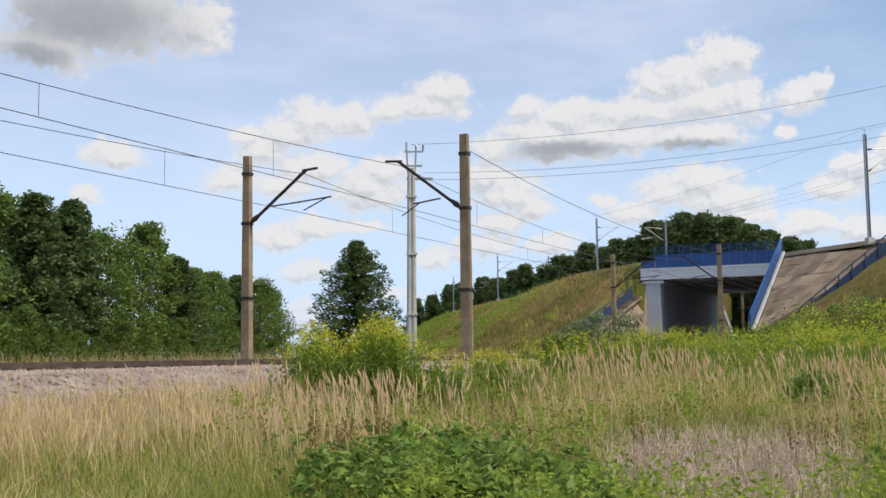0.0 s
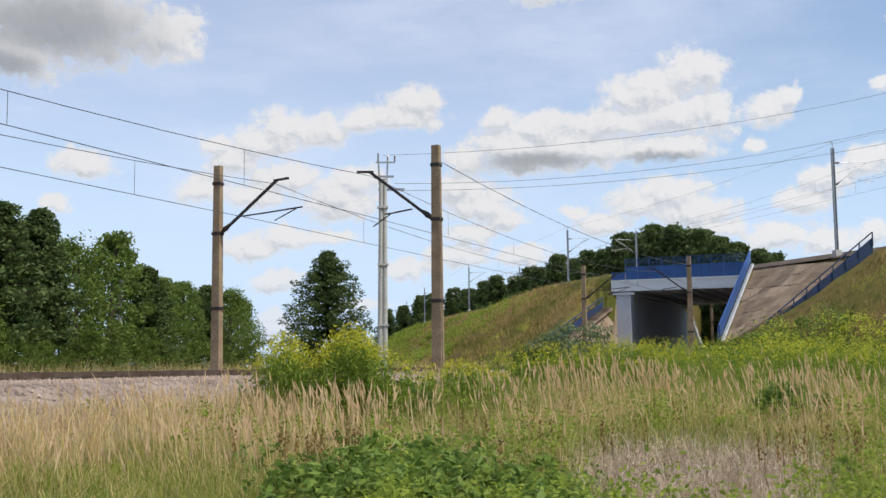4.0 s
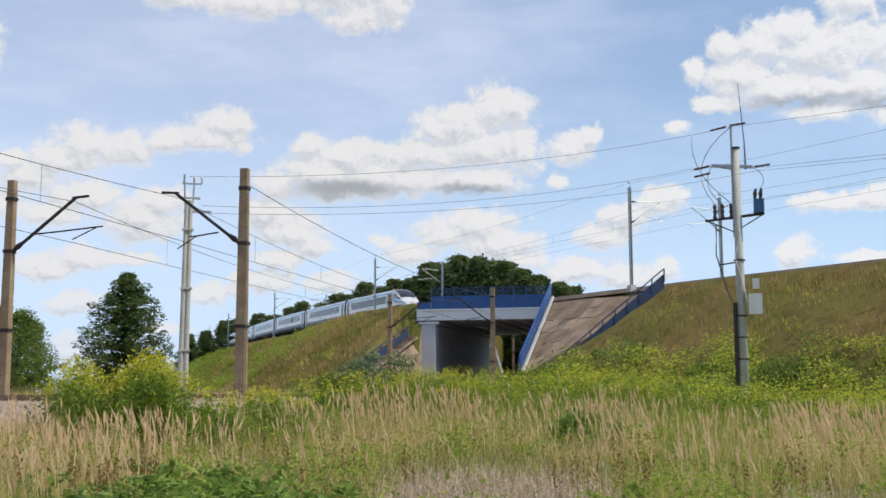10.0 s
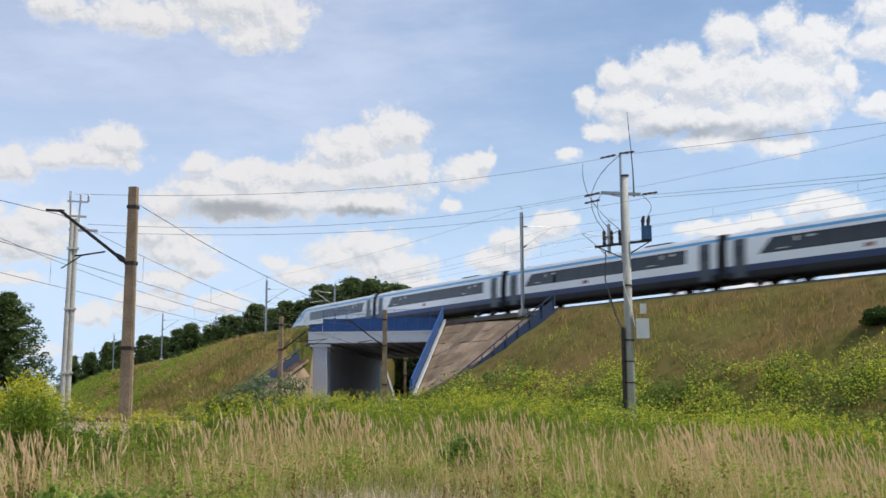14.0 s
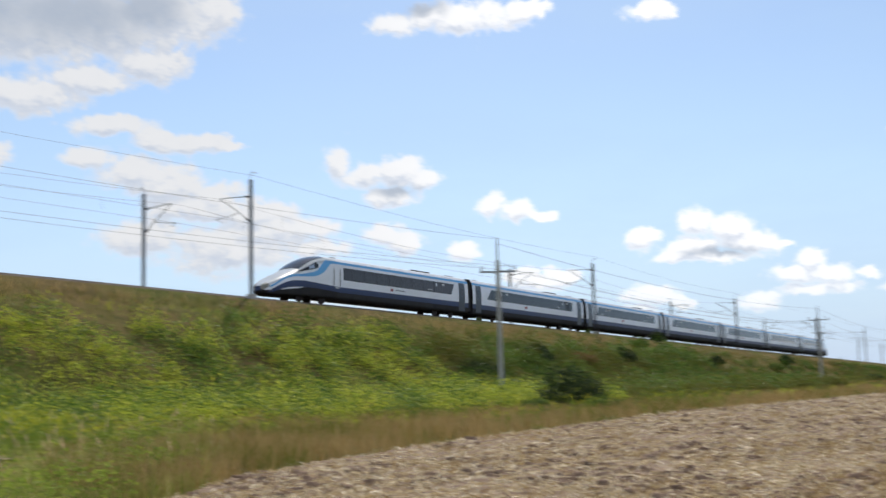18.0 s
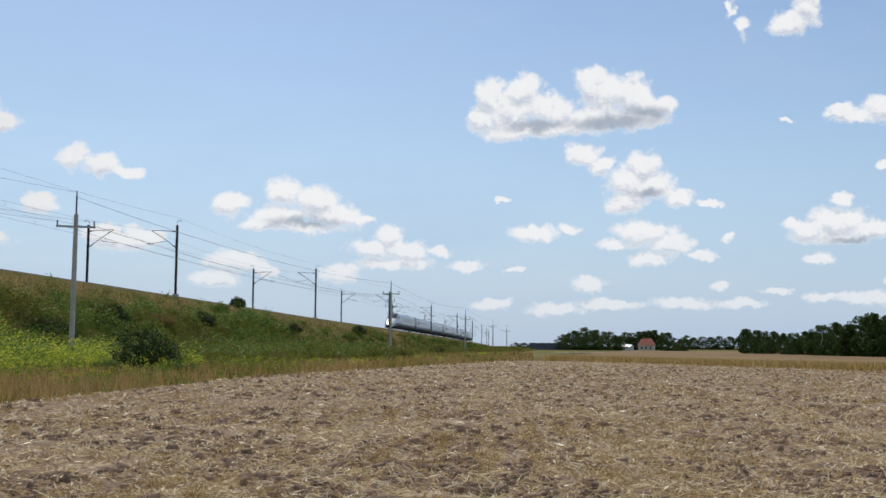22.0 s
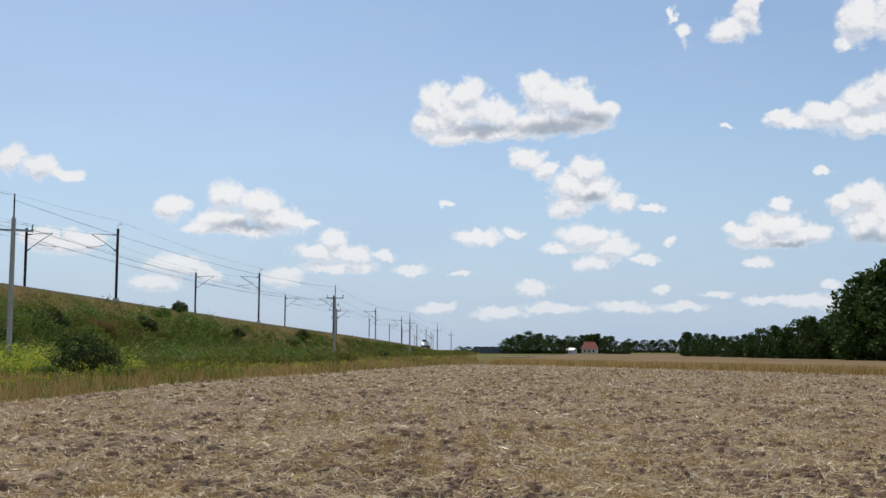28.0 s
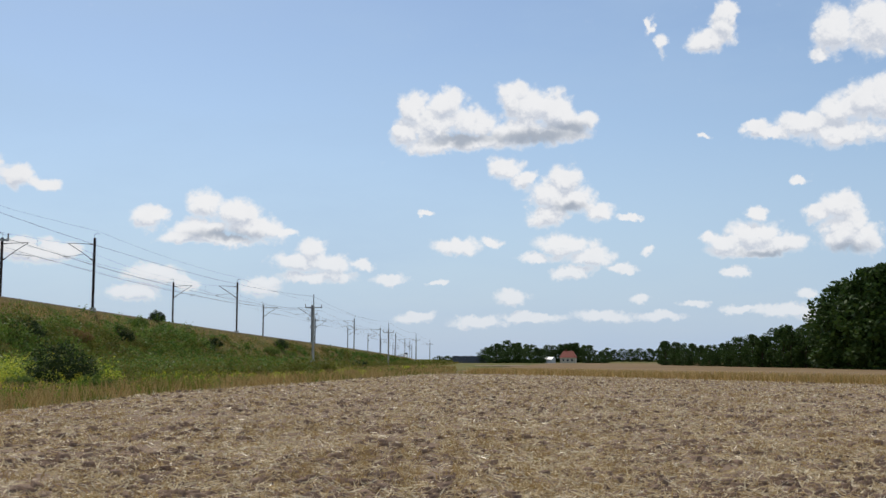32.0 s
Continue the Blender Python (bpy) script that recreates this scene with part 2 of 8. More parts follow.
GREY_BASES = [(18.0, 16.5, 5.6, 2.38), (20.3, 14.5, 2.33, 1.05), (-6.3, 10.2, 3.16, 0.62), (-12.8, 10.2, 2.22, 0.39), (-29.4, 14.0, 3.24, 0.46), (-33.5, 13.6, 2.36, 0.4), (-48.5, 18.1, 5.67, 1.27), (-53.0, 17.7, 2.98, 1.13), (-42.9, 17.5, 2.07, 0.84), (-93.0, 18.1, 7.69, 2.24), (-98.9, 18.2, 4.65, 1.93), (-89.9, 16.8, 4.16, 1.13), (-102.4, 18.7, 2.56, 1.36), (-115.1, 9.8, 1.46, 0.4), (-116.5, 19.0, 1.78, 0.55), (-147.1, 11.3, 2.61, 0.4), (-143.4, 11.1, 2.04, 0.34), (-148.7, 11.7, 1.15, 0.42), (-131.3, 6.1, 1.96, 0.34), (-158.5, 5.3, 1.33, 0.22), (-162.4, 5.4, 1.02, 0.4), (-148.8, 7.7, 0.86, 0.34)]


def cloud_group():
    """How thick the clouds are in a direction given as (turn, height) in degrees, and how far that place lies in a grey base."""
    g = bpy.data.node_groups.new("cloud_heaps", "ShaderNodeTree")
    g.interface.new_socket("place", in_out="INPUT", socket_type="NodeSocketVector")
    g.interface.new_socket("heap", in_out="OUTPUT", socket_type="NodeSocketFloat")
    g.interface.new_socket("grey", in_out="OUTPUT", socket_type="NodeSocketFloat")
    N, L = g.nodes, g.links
    gi, go = N.new("NodeGroupInput"), N.new("NodeGroupOutput")
    # uneven outlines: the place is shifted by noise at three sizes
    place = gi.outputs[0]
    for scale, amount in ((0.5, 0.9), (1.6, 0.5), (4.5, 0.22)):
        n = N.new("ShaderNodeTexNoise")
        n.inputs["Scale"].default_value, n.inputs["Detail"].default_value = scale, 3
        L.new(gi.outputs[0], n.inputs["Vector"])
        sub = N.new("ShaderNodeVectorMath")
        sub.operation = "SUBTRACT"
        sub.inputs[1].default_value = (0.5, 0.5, 0.5)
        L.new(n.outputs["Color"], sub.inputs[0])
        mad = N.new("ShaderNodeVectorMath")
        mad.operation = "MULTIPLY_ADD"
        mad.inputs[1].default_value = (amount * 1.4, amount, 0)
        L.new(sub.outputs[0], mad.inputs[0])
        L.new(place, mad.inputs[2])
        place = mad.outputs[0]

    def heap(lobes, grow):
        total = None
        for az, el, w, h in lobes:
            w, h = w * grow, h * grow
            mp = N.new("ShaderNodeMapping")
            mp.inputs["Location"].default_value = (-az / w, -el / h, 0)
            mp.inputs["Scale"].default_value = (1 / w, 1 / h, 0)
            L.new(place, mp.inputs["Vector"])
            gr = N.new("ShaderNodeTexGradient")
            gr.gradient_type = "SPHERICAL"
            L.new(mp.outputs[0], gr.inputs[0])
            if total is None:
                total = gr.outputs["Fac"]
            else:
                mx = N.new("ShaderNodeMath")
                mx.operation = "SMOOTH_MAX"
                mx.inputs[2].default_value = 0.12
                L.new(total, mx.inputs[0])
                L.new(gr.outputs["Fac"], mx.inputs[1])
                total = mx.outputs[0]
        return total

    L.new(heap(CLOUDS_NORTH_WEST + CLOUDS_NORTH + CLOUDS_NORTH_LOW + CLOUDS_NORTH_HIGH + CLOUDS_NORTH_EAST + CLOUDS_NORTH_EAST_LOW + CLOUDS_EAST + CLOUDS_EAST_LOW + CLOUDS_SOUTH_EAST + CLOUDS_SOUTH_EAST_HIGH + CLOUDS_SOUTH_EAST_LOW + CLOUDS_SOUTH_HIGH + CLOUDS_SOUTH + CLOUDS_SOUTH_LOW + CLOUDS_HEART + CLOUDS_SOUTH_MIDDLE + CLOUDS_SOUTH_STRIP + CLOUDS_SOUTH_WEST + CLOUDS_SOUTH_WEST_HIGH + CLOUDS_HORIZON, 1.45), go.inputs[0])
    L.new(heap(GREY_BASES, 1.35), go.inputs[1])
    return g


def billow_group():
    """Cauliflower lumps at several sizes, between about -0.5 and 0.5."""
    g = bpy.data.node_groups.new("cloud_billows", "ShaderNodeTree")
    g.interface.new_socket("place", in_out="INPUT", socket_type="NodeSocketVector")
    g.interface.new_socket("lumps", in_out="OUTPUT", socket_type="NodeSocketFloat")
    N, L = g.nodes, g.links
    gi, go = N.new("NodeGroupInput"), N.new("NodeGroupOutput")
    # the lumps are bent by a noise, so that no cell shows
    n = N.new("ShaderNodeTexNoise")
    n.inputs["Scale"].default_value, n.inputs["Detail"].default_value = 1.1, 5
    L.new(gi.outputs[0], n.inputs["Vector"])
    mad = N.new("ShaderNodeVectorMath")
    mad.operation = "MULTIPLY_ADD"
    mad.inputs[1].default_value = (0.9, 0.7, 0)
    L.new(n.outputs["Color"], mad.inputs[0])
    L.new(gi.outputs[0], mad.inputs[2])
    vo = N.new("ShaderNodeTexVoronoi")
    vo.feature = "SMOOTH_F1"
    vo.inputs["Scale"].default_value, vo.inputs["Detail"].default_value = 1.0, 3
    vo.inputs["Roughness"].default_value, vo.inputs["Lacunarity"].default_value, vo.inputs["Smoothness"].default_value = 0.55, 2.3, 0.35
    L.new(mad.outputs[0], vo.inputs["Vector"])
    fn = N.new("ShaderNodeTexNoise")
    fn.inputs["Scale"].default_value, fn.inputs["Detail"].default_value, fn.inputs["Roughness"].default_value = 1.6, 8, 0.52
    L.new(gi.outputs[0], fn.inputs["Vector"])
    a = N.new("ShaderNodeMath")
    a.operation = "MULTIPLY_ADD"
    a.inputs[1].default_value, a.inputs[2].default_value = -1.0, 0.4
    L.new(vo.outputs["Distance"], a.inputs[0])
    b = N.new("ShaderNodeMath")
    b.operation = "MULTIPLY_ADD"
    b.inputs[1].default_value = 0.9
    L.new(fn.outputs[0], b.inputs[0])
    L.new(a.outputs[0], b.inputs[2])
    L.new(b.outputs[0], go.inputs[0])
    return g


def build_sky():
    sky = wnode("ShaderNodeTexSky", sky_type="NISHITA", sun_disc=False, sun_elevation=radians(SUN_EL), sun_rotation=radians(-SUN_AZ))
    sky.air_density, sky.dust_density, sky.ozone_density = 1.0, 0.5, 2.0
    co = wnode("ShaderNodeTexCoord")
    sep = wnode("ShaderNodeSeparateXYZ")
    WL.new(co.outputs["Generated"], sep.inputs[0])

    def math_node(op, a, b=None, c=None):
        n = wnode("ShaderNodeMath", operation=op)
        for i, q in enumerate((a, b, c)):
            if q is None:
                continue
            if isinstance(q, (int, float)):
                n.inputs[i].default_value = q
            else:
                WL.new(q, n.inputs[i])
        return n.outputs[0]

    def ramp(value, a, b, lo=0.0, hi=1.0):
        n = wnode("ShaderNodeMapRange", interpolation_type="SMOOTHSTEP")
        for i, q in enumerate((a, b, lo, hi)):
            n.inputs[i + 1].default_value = q
        WL.new(value, n.inputs[0])
        return n.outputs[0]

    def blend(fac, a, b):
        n = wnode("ShaderNodeMix", data_type="RGBA")
        for i, q in ((0, fac), (6, a), (7, b)):
            if isinstance(q, tuple):
                n.inputs[i].default_value = (*q, 1)
            else:
                WL.new(q, n.inputs[i])
        return n.outputs[2]

    az = math_node("MULTIPLY", math_node("ARCTAN2", math_node("MULTIPLY", sep.outputs[0], -1.0), sep.outputs[1]), 180 / math.pi)
    el = math_node("MULTIPLY", math_node("ARCSINE", sep.outputs[2]), 180 / math.pi)
    flat = wnode("ShaderNodeCombineXYZ")
    WL.new(az, flat.inputs[0])
    WL.new(el, flat.inputs[1])
    heaps, billows = cloud_group(), billow_group()

    def sample(tree, shift=None):
        n = wnode("ShaderNodeGroup", node_tree=tree)
        if shift is None:
            WL.new(flat.outputs[0], n.inputs[0])
        else:
            ad = wnode("ShaderNodeVectorMath", operation="ADD")
            ad.inputs[1].default_value = shift
            WL.new(flat.outputs[0], ad.inputs[0])
            WL.new(ad.outputs[0], n.inputs[0])
        return n

    here, lump = sample(heaps), sample(billows)
    above = sample(heaps, (-0.15, 0.55, 0))
    # the lumps eat into the edge of the heaps
    near = math_node("MINIMUM", math_node("MULTIPLY", here.outputs[0], 4.0), 1.0)
    mass = math_node("MULTIPLY_ADD", math_node("MULTIPLY", lump.outputs[0], near), 0.34, here.outputs[0])
    cover = ramp(mass, 0.14, 0.54)
    core = ramp(mass, 0.25, 0.7)
    # lit tops, shaded undersides, for the heaps and for their lumps
    tall = math_node("MULTIPLY", math_node("SUBTRACT", here.outputs[0], above.outputs[0]), 1.35)
    small = math_node("MULTIPLY", math_node("SUBTRACT", lump.outputs[0], sample(billows, (-0.1, 0.32, 0)).outputs[0]), 0.5)
    fine = math_node("MULTIPLY", math_node("SUBTRACT", lump.outputs[0], sample(billows, (-0.04, 0.1, 0)).outputs[0]), 0.4)
    lit = ramp(math_node("ADD", math_node("ADD", tall, small), fine), -0.6, 0.34)
    # thin edges let the light through
    lit = math_node("MAXIMUM", lit, math_node("SUBTRACT", 0.8, core))
    grey = ramp(math_node("MULTIPLY_ADD", lump.outputs[0], 0.12, here.outputs[1]), 0.0, 0.85)
    # clouds further from the sun are duller
    away = ramp(az, -75.0, 0.0)
    tops = blend(away, blend(ramp(az, -126.0, -104.0), (8.5, 8.5, 8.6), (6.4, 6.45, 6.6)), (5.5, 5.45, 5.5))
    shade = blend(away, blend(ramp(az, -126.0, -104.0), (5.5, 5.9, 6.7), (4.5, 4.95, 5.8)), (3.9, 4.1, 4.45))
    col = blend(lit, shade, tops)
    col = blend(math_node("MULTIPLY", grey, 0.85), col, blend(away, (3.1, 3.6, 4.4), (2.1, 2.25, 2.45)))
    # a thin veil of high cloud, drawn out sideways
    mp = wnode("ShaderNodeMapping")
    mp.inputs["Scale"].default_value, mp.inputs["Rotation"].default_value = (0.05, 0.16, 1), (0, 0, 0.25)
    WL.new(flat.outputs[0], mp.inputs["Vector"])
    veil = wnode("ShaderNodeTexNoise")
    veil.inputs["Scale"].default_value, veil.inputs["Detail"].default_value, veil.inputs["Roughness"].default_value = 1.0, 7, 0.6
    WL.new(mp.outputs[0], veil.inputs["Vector"])
    thin = ramp(veil.outputs[0], 0.38, 0.72, 0.0, 0.36)
    blue = blend(math_node("ADD", thin, ramp(az, -45.0, 5.0, 0.0, 0.36)), sky.outputs[0], blend(away, (3.9, 5.4, 7.4), (5.3, 5.6, 6.7)))
    # pale haze low over the horizon
    haze = blend(ramp(el, -2.0, 16.0, 0.85, 0.0), blue, (3.8, 5.1, 7.1))
    # far clouds sink into it
    depth = math_node("MULTIPLY", cover, ramp(el, 1.0, 7.0, 0.62, 0.97))
    bg = wnode("ShaderNodeBackground")
    bg.inputs[1].default_value = 0.14
    out = wnode("ShaderNodeOutputWorld")
    WL.new(blend(depth, haze, col), bg.inputs[0])
    WL.new(bg.outputs[0], out.inputs[0])


build_sky()

# ---------------------------------------------------------------- materials


def mat(name, a, b=None, rough=0.7, metal=0.0, scale=4.0, fine=40.0, bump=0.0, c=None, mix=(0.35, 0.65), trans=0.0, per_object=0.0):
    """Two colours mixed by a broad and a fine noise at real size, with a relief of the fine one."""
    m = bpy.data.materials.new(name)
    m.use_nodes = True
    nt = m.node_tree
    N, L = nt.nodes, nt.links
    p = N["Principled BSDF"]
    p.inputs["Roughness"].default_value, p.inputs["Metallic"].default_value = rough, metal
    if rough >= 0.9:
        p.inputs["Specular IOR Level"].default_value = 0.06
    b = b or tuple(x * 0.75 for x in a)
    co = N.new("ShaderNodeTexCoord")
    n1, n2 = N.new("ShaderNodeTexNoise"), N.new("ShaderNodeTexNoise")
    n1.inputs["Scale"].default_value, n2.inputs["Scale"].default_value = scale, fine
    n1.inputs["Detail"].default_value, n2.inputs["Detail"].default_value = 5, 3
    for n in (n1, n2):
        L.new(co.outputs["Object"], n.inputs["Vector"])
    r1 = N.new("ShaderNodeMapRange")
    r1.inputs[1].default_value, r1.inputs[2].default_value = mix
    L.new(n1.outputs[0], r1.inputs[0])
    mx = N.new("ShaderNodeMix")
    mx.data_type = "RGBA"
    mx.inputs[6].default_value, mx.inputs[7].default_value = (*a, 1), (*b, 1)
    L.new(r1.outputs[0], mx.inputs[0])
    m2 = N.new("ShaderNodeMix")
    m2.data_type = "RGBA"
    m2.inputs[7].default_value = (*(c or tuple(x * 0.6 for x in b)), 1)
    r2 = N.new("ShaderNodeMapRange")
    r2.inputs[1].default_value, r2.inputs[2].default_value, r2.inputs[4].default_value = 0.45, 0.75, 0.7
    L.new(n2.outputs[0], r2.inputs[0])
    L.new(r2.outputs[0], m2.inputs[0])
    L.new(mx.outputs[2], m2.inputs[6])
    col = m2.outputs[2]
    if per_object:
        oi = N.new("ShaderNodeObjectInfo")
        hs = N.new("ShaderNodeHueSaturation")
        rr = N.new("ShaderNodeMapRange")
        rr.inputs[3].default_value, rr.inputs[4].default_value = 1 - per_object, 1 + per_object
        L.new(oi.outputs["Random"], rr.inputs[0])
        L.new(rr.outputs[0], hs.inputs["Value"])
        L.new(col, hs.inputs["Color"])
        col = hs.outputs[0]
    L.new(col, p.inputs["Base Color"])
    if bump:
        bp = N.new("ShaderNodeBump")
        bp.inputs["Strength"].default_value, bp.inputs["Distance"].default_value = bump, 0.02
        L.new(n2.outputs[0], bp.inputs["Height"])
        L.new(bp.outputs[0], p.inputs["Normal"])
    if trans:
        t = N.new("ShaderNodeBsdfTranslucent")
        ms = N.new("ShaderNodeMixShader")
        ms.inputs[0].default_value = trans
        L.new(col, t.inputs[0])
        L.new(p.outputs[0], ms.inputs[1])
        L.new(t.outputs[0], ms.inputs[2])
        L.new(ms.outputs[0], N["Material Output"].inputs[0])
    return m


def leafy(name, cols, rough=0.6, trans=0.35):
    """Leaves or blades: each island takes a colour between the given ones."""
    m = bpy.data.materials.new(name)
    m.use_nodes = True
    N, L = m.node_tree.nodes, m.node_tree.links
    p = N["Principled BSDF"]
    p.inputs["Roughness"].default_value = rough
    p.inputs["Specular IOR Level"].default_value = 0.12
    g = N.new("ShaderNodeNewGeometry")
    r = N.new("ShaderNodeValToRGB")
    r.color_ramp.interpolation = "LINEAR"
    while len(r.color_ramp.elements) < len(cols):
        r.color_ramp.elements.new(0.5)
    for i, (e, col) in enumerate(zip(r.color_ramp.elements, cols)):
        e.position, e.color = i / max(1, len(cols) - 1), (*col, 1)
    L.new(g.outputs["Random Per Island"], r.inputs[0])
    L.new(r.outputs[0], p.inputs["Base Color"])
    t = N.new("ShaderNodeBsdfTranslucent")
    ms = N.new("ShaderNodeMixShader")
    ms.inputs[0].default_value = trans
    L.new(r.outputs[0], t.inputs[0])
    L.new(p.outputs[0], ms.inputs[1])
    L.new(t.outputs[0], ms.inputs[2])
    L.new(ms.outputs[0], N["Material Output"].inputs[0])
    return m


M = {
    "grass_soil": mat("grass_soil", (0.10, 0.12, 0.03), (0.24, 0.18, 0.07), scale=0.12, fine=3.0, bump=0.5, c=(0.05, 0.08, 0.015), rough=0.95),
    "bank": mat("bank", (0.115, 0.12, 0.028), (0.165, 0.115, 0.044), scale=0.14, fine=1.3, bump=0.8, c=(0.045, 0.05, 0.012), rough=0.95),
    "stubble": mat("stubble", (0.31, 0.23, 0.16), (0.22, 0.155, 0.105), scale=0.7, fine=11.0, bump=1.0, c=(0.15, 0.1, 0.072), rough=0.95),
    "far_field": mat("far_field", (0.27, 0.185, 0.095), (0.21, 0.145, 0.075), scale=0.03, fine=0.4, c=(0.17, 0.115, 0.06), rough=0.95),
    "ballast": mat("ballast", (0.36, 0.29, 0.24), (0.24, 0.19, 0.155), scale=2.0, fine=9.0, bump=1.0, c=(0.12, 0.09, 0.07), rough=0.9),
    "dark_ballast": mat("dark_ballast", (0.16, 0.13, 0.10), (0.10, 0.08, 0.065), scale=1.0, fine=14.0, bump=1.0, rough=0.95),
    "rail": mat("rail", (0.13, 0.08, 0.055), (0.20, 0.15, 0.12), rough=0.5, metal=0.6),
    "sleeper": mat("sleeper", (0.15, 0.115, 0.085), (0.10, 0.075, 0.055), scale=2.0, fine=15.0, bump=0.4, rough=0.9, per_object=0.2),
    "old_concrete": mat("old_concrete", (0.42, 0.34, 0.25), (0.24, 0.17, 0.12), scale=0.8, fine=9.0, bump=0.4, c=(0.13, 0.09, 0.06), rough=0.9),
    "pale_concrete": mat("pale_concrete", (0.50, 0.49, 0.44), (0.40, 0.39, 0.35), scale=1.0, fine=14.0, bump=0.2, rough=0.85),
    "bridge_grey": mat("bridge_grey", (0.50, 0.535, 0.57), (0.45, 0.48, 0.52), scale=0.4, fine=5.0, c=(0.40, 0.43, 0.46), rough=0.8),
    "bridge_white": mat("bridge_white", (0.74, 0.76, 0.77), (0.68, 0.70, 0.71), scale=0.5, fine=6.0, c=(0.60, 0.62, 0.63), rough=0.75),
    "blue_paint": mat("blue_paint", (0.012, 0.08, 0.27), (0.010, 0.06, 0.21), scale=1.5, fine=18.0, rough=0.5),
    "blue_dark": mat("blue_dark", (0.02, 0.05, 0.13), (0.025, 0.04, 0.08), scale=1.5, fine=18.0, rough=0.6),
    "blue_gear": mat("blue_gear", (0.02, 0.10, 0.24), (0.02, 0.07, 0.16), scale=3.0, fine=18.0, rough=0.4),
    "dark_steel": mat("dark_steel", (0.035, 0.03, 0.03), (0.06, 0.045, 0.04), rough=0.6, metal=0.5),
    "galv": mat("galv", (0.42, 0.44, 0.45), (0.32, 0.33, 0.34), rough=0.5, metal=0.7),
    "wire": mat("wire", (0.13, 0.12, 0.12), rough=0.6, metal=0.3),
    "bark": mat("bark", (0.10, 0.075, 0.05), (0.06, 0.045, 0.035), scale=3, fine=20, bump=1.0, rough=0.95),
    "train_white": mat("train_white", (0.90, 0.92, 0.93), (0.85, 0.87, 0.88), scale=0.4, fine=5.0, c=(0.80, 0.82, 0.83), rough=0.25),
    "train_roof": mat("train_roof", (0.62, 0.65, 0.67), (0.50, 0.53, 0.55), scale=0.6, fine=6.0, rough=0.4),
    "train_sky": mat("train_sky", (0.13, 0.46, 0.80), (0.12, 0.42, 0.74), scale=0.5, fine=6.0, c=(0.11, 0.4, 0.7), rough=0.3),
    "train_navy": mat("train_navy", (0.018, 0.045, 0.15), (0.02, 0.04, 0.11), scale=0.5, fine=6.0, c=(0.025, 0.035, 0.08), rough=0.35),
    "train_skirt": mat("train_skirt", (0.018, 0.018, 0.02), (0.03, 0.028, 0.026), scale=1.0, fine=10.0, rough=0.85),
    "train_glass": mat("train_glass", (0.015, 0.018, 0.022), (0.02, 0.023, 0.027), rough=0.06),
    "train_door": mat("train_door", (0.045, 0.06, 0.075), (0.05, 0.06, 0.07), rough=0.3),
    "slab": mat("slab", (0.33, 0.25, 0.175), (0.20, 0.145, 0.10), scale=0.6, fine=7.0, bump=0.5, c=(0.12, 0.085, 0.06), rough=0.92, per_object=0.22),
    "mast_concrete": mat("mast_concrete", (0.36, 0.27, 0.17), (0.24, 0.17, 0.11), scale=1.6, fine=16.0, bump=0.4, c=(0.14, 0.10, 0.07), rough=0.9),
    "ceramic": mat("ceramic", (0.10, 0.055, 0.035), (0.07, 0.04, 0.03), rough=0.25),
    "cabinet_white": mat("cabinet_white", (0.66, 0.66, 0.63), (0.58, 0.58, 0.55), scale=2.0, fine=20.0, c=(0.5, 0.5, 0.47), rough=0.5),
    "train_window": mat("train_window", (0.03, 0.035, 0.04), (0.022, 0.026, 0.03), rough=0.04),
    "train_flap": mat("train_flap", (0.032, 0.031, 0.03), (0.024, 0.024, 0.024), scale=1.5, fine=12.0, rough=0.75),
    "train_silver": mat("train_silver", (0.60, 0.62, 0.60), (0.52, 0.54, 0.52), scale=0.6, fine=6.0, c=(0.46, 0.47, 0.44), rough=0.3),
    "nose_grey": mat("nose_grey", (0.34, 0.33, 0.26), (0.26, 0.25, 0.19), scale=3.0, fine=14.0, rough=0.5),
    # opaque pale blue: the sky seen through the cab pane, put in as colour
    "sky_pane": mat("sky_pane", (0.34, 0.44, 0.55), (0.42, 0.5, 0.58), scale=1.0, fine=6.0, rough=0.1),
    "stone": mat("stone", (0.44, 0.34, 0.27), (0.28, 0.21, 0.165), scale=2.0, fine=12.0, rough=0.9),
    "mark_red": mat("mark_red", (0.35, 0.03, 0.025), rough=0.4),
    "dark_leaf": leafy("dark_leaf", [(0.025, 0.055, 0.012), (0.045, 0.085, 0.018), (0.07, 0.115, 0.025)], trans=0.25),
    "pine": leafy("pine", [(0.055, 0.09, 0.03), (0.095, 0.14, 0.045), (0.15, 0.19, 0.065)], trans=0.35),
    # dark_leaf made darker: the shaded side of backlit bushes is in the colour
    "backlit_leaf": leafy("backlit_leaf", [(0.02, 0.036, 0.01), (0.036, 0.06, 0.015), (0.06, 0.09, 0.025)], trans=0.15),
    "leaf": leafy("leaf", [(0.075, 0.125, 0.027), (0.135, 0.2, 0.04), (0.22, 0.28, 0.07)], trans=0.45),
}

# ---------------------------------------------------------------- mesh helpers


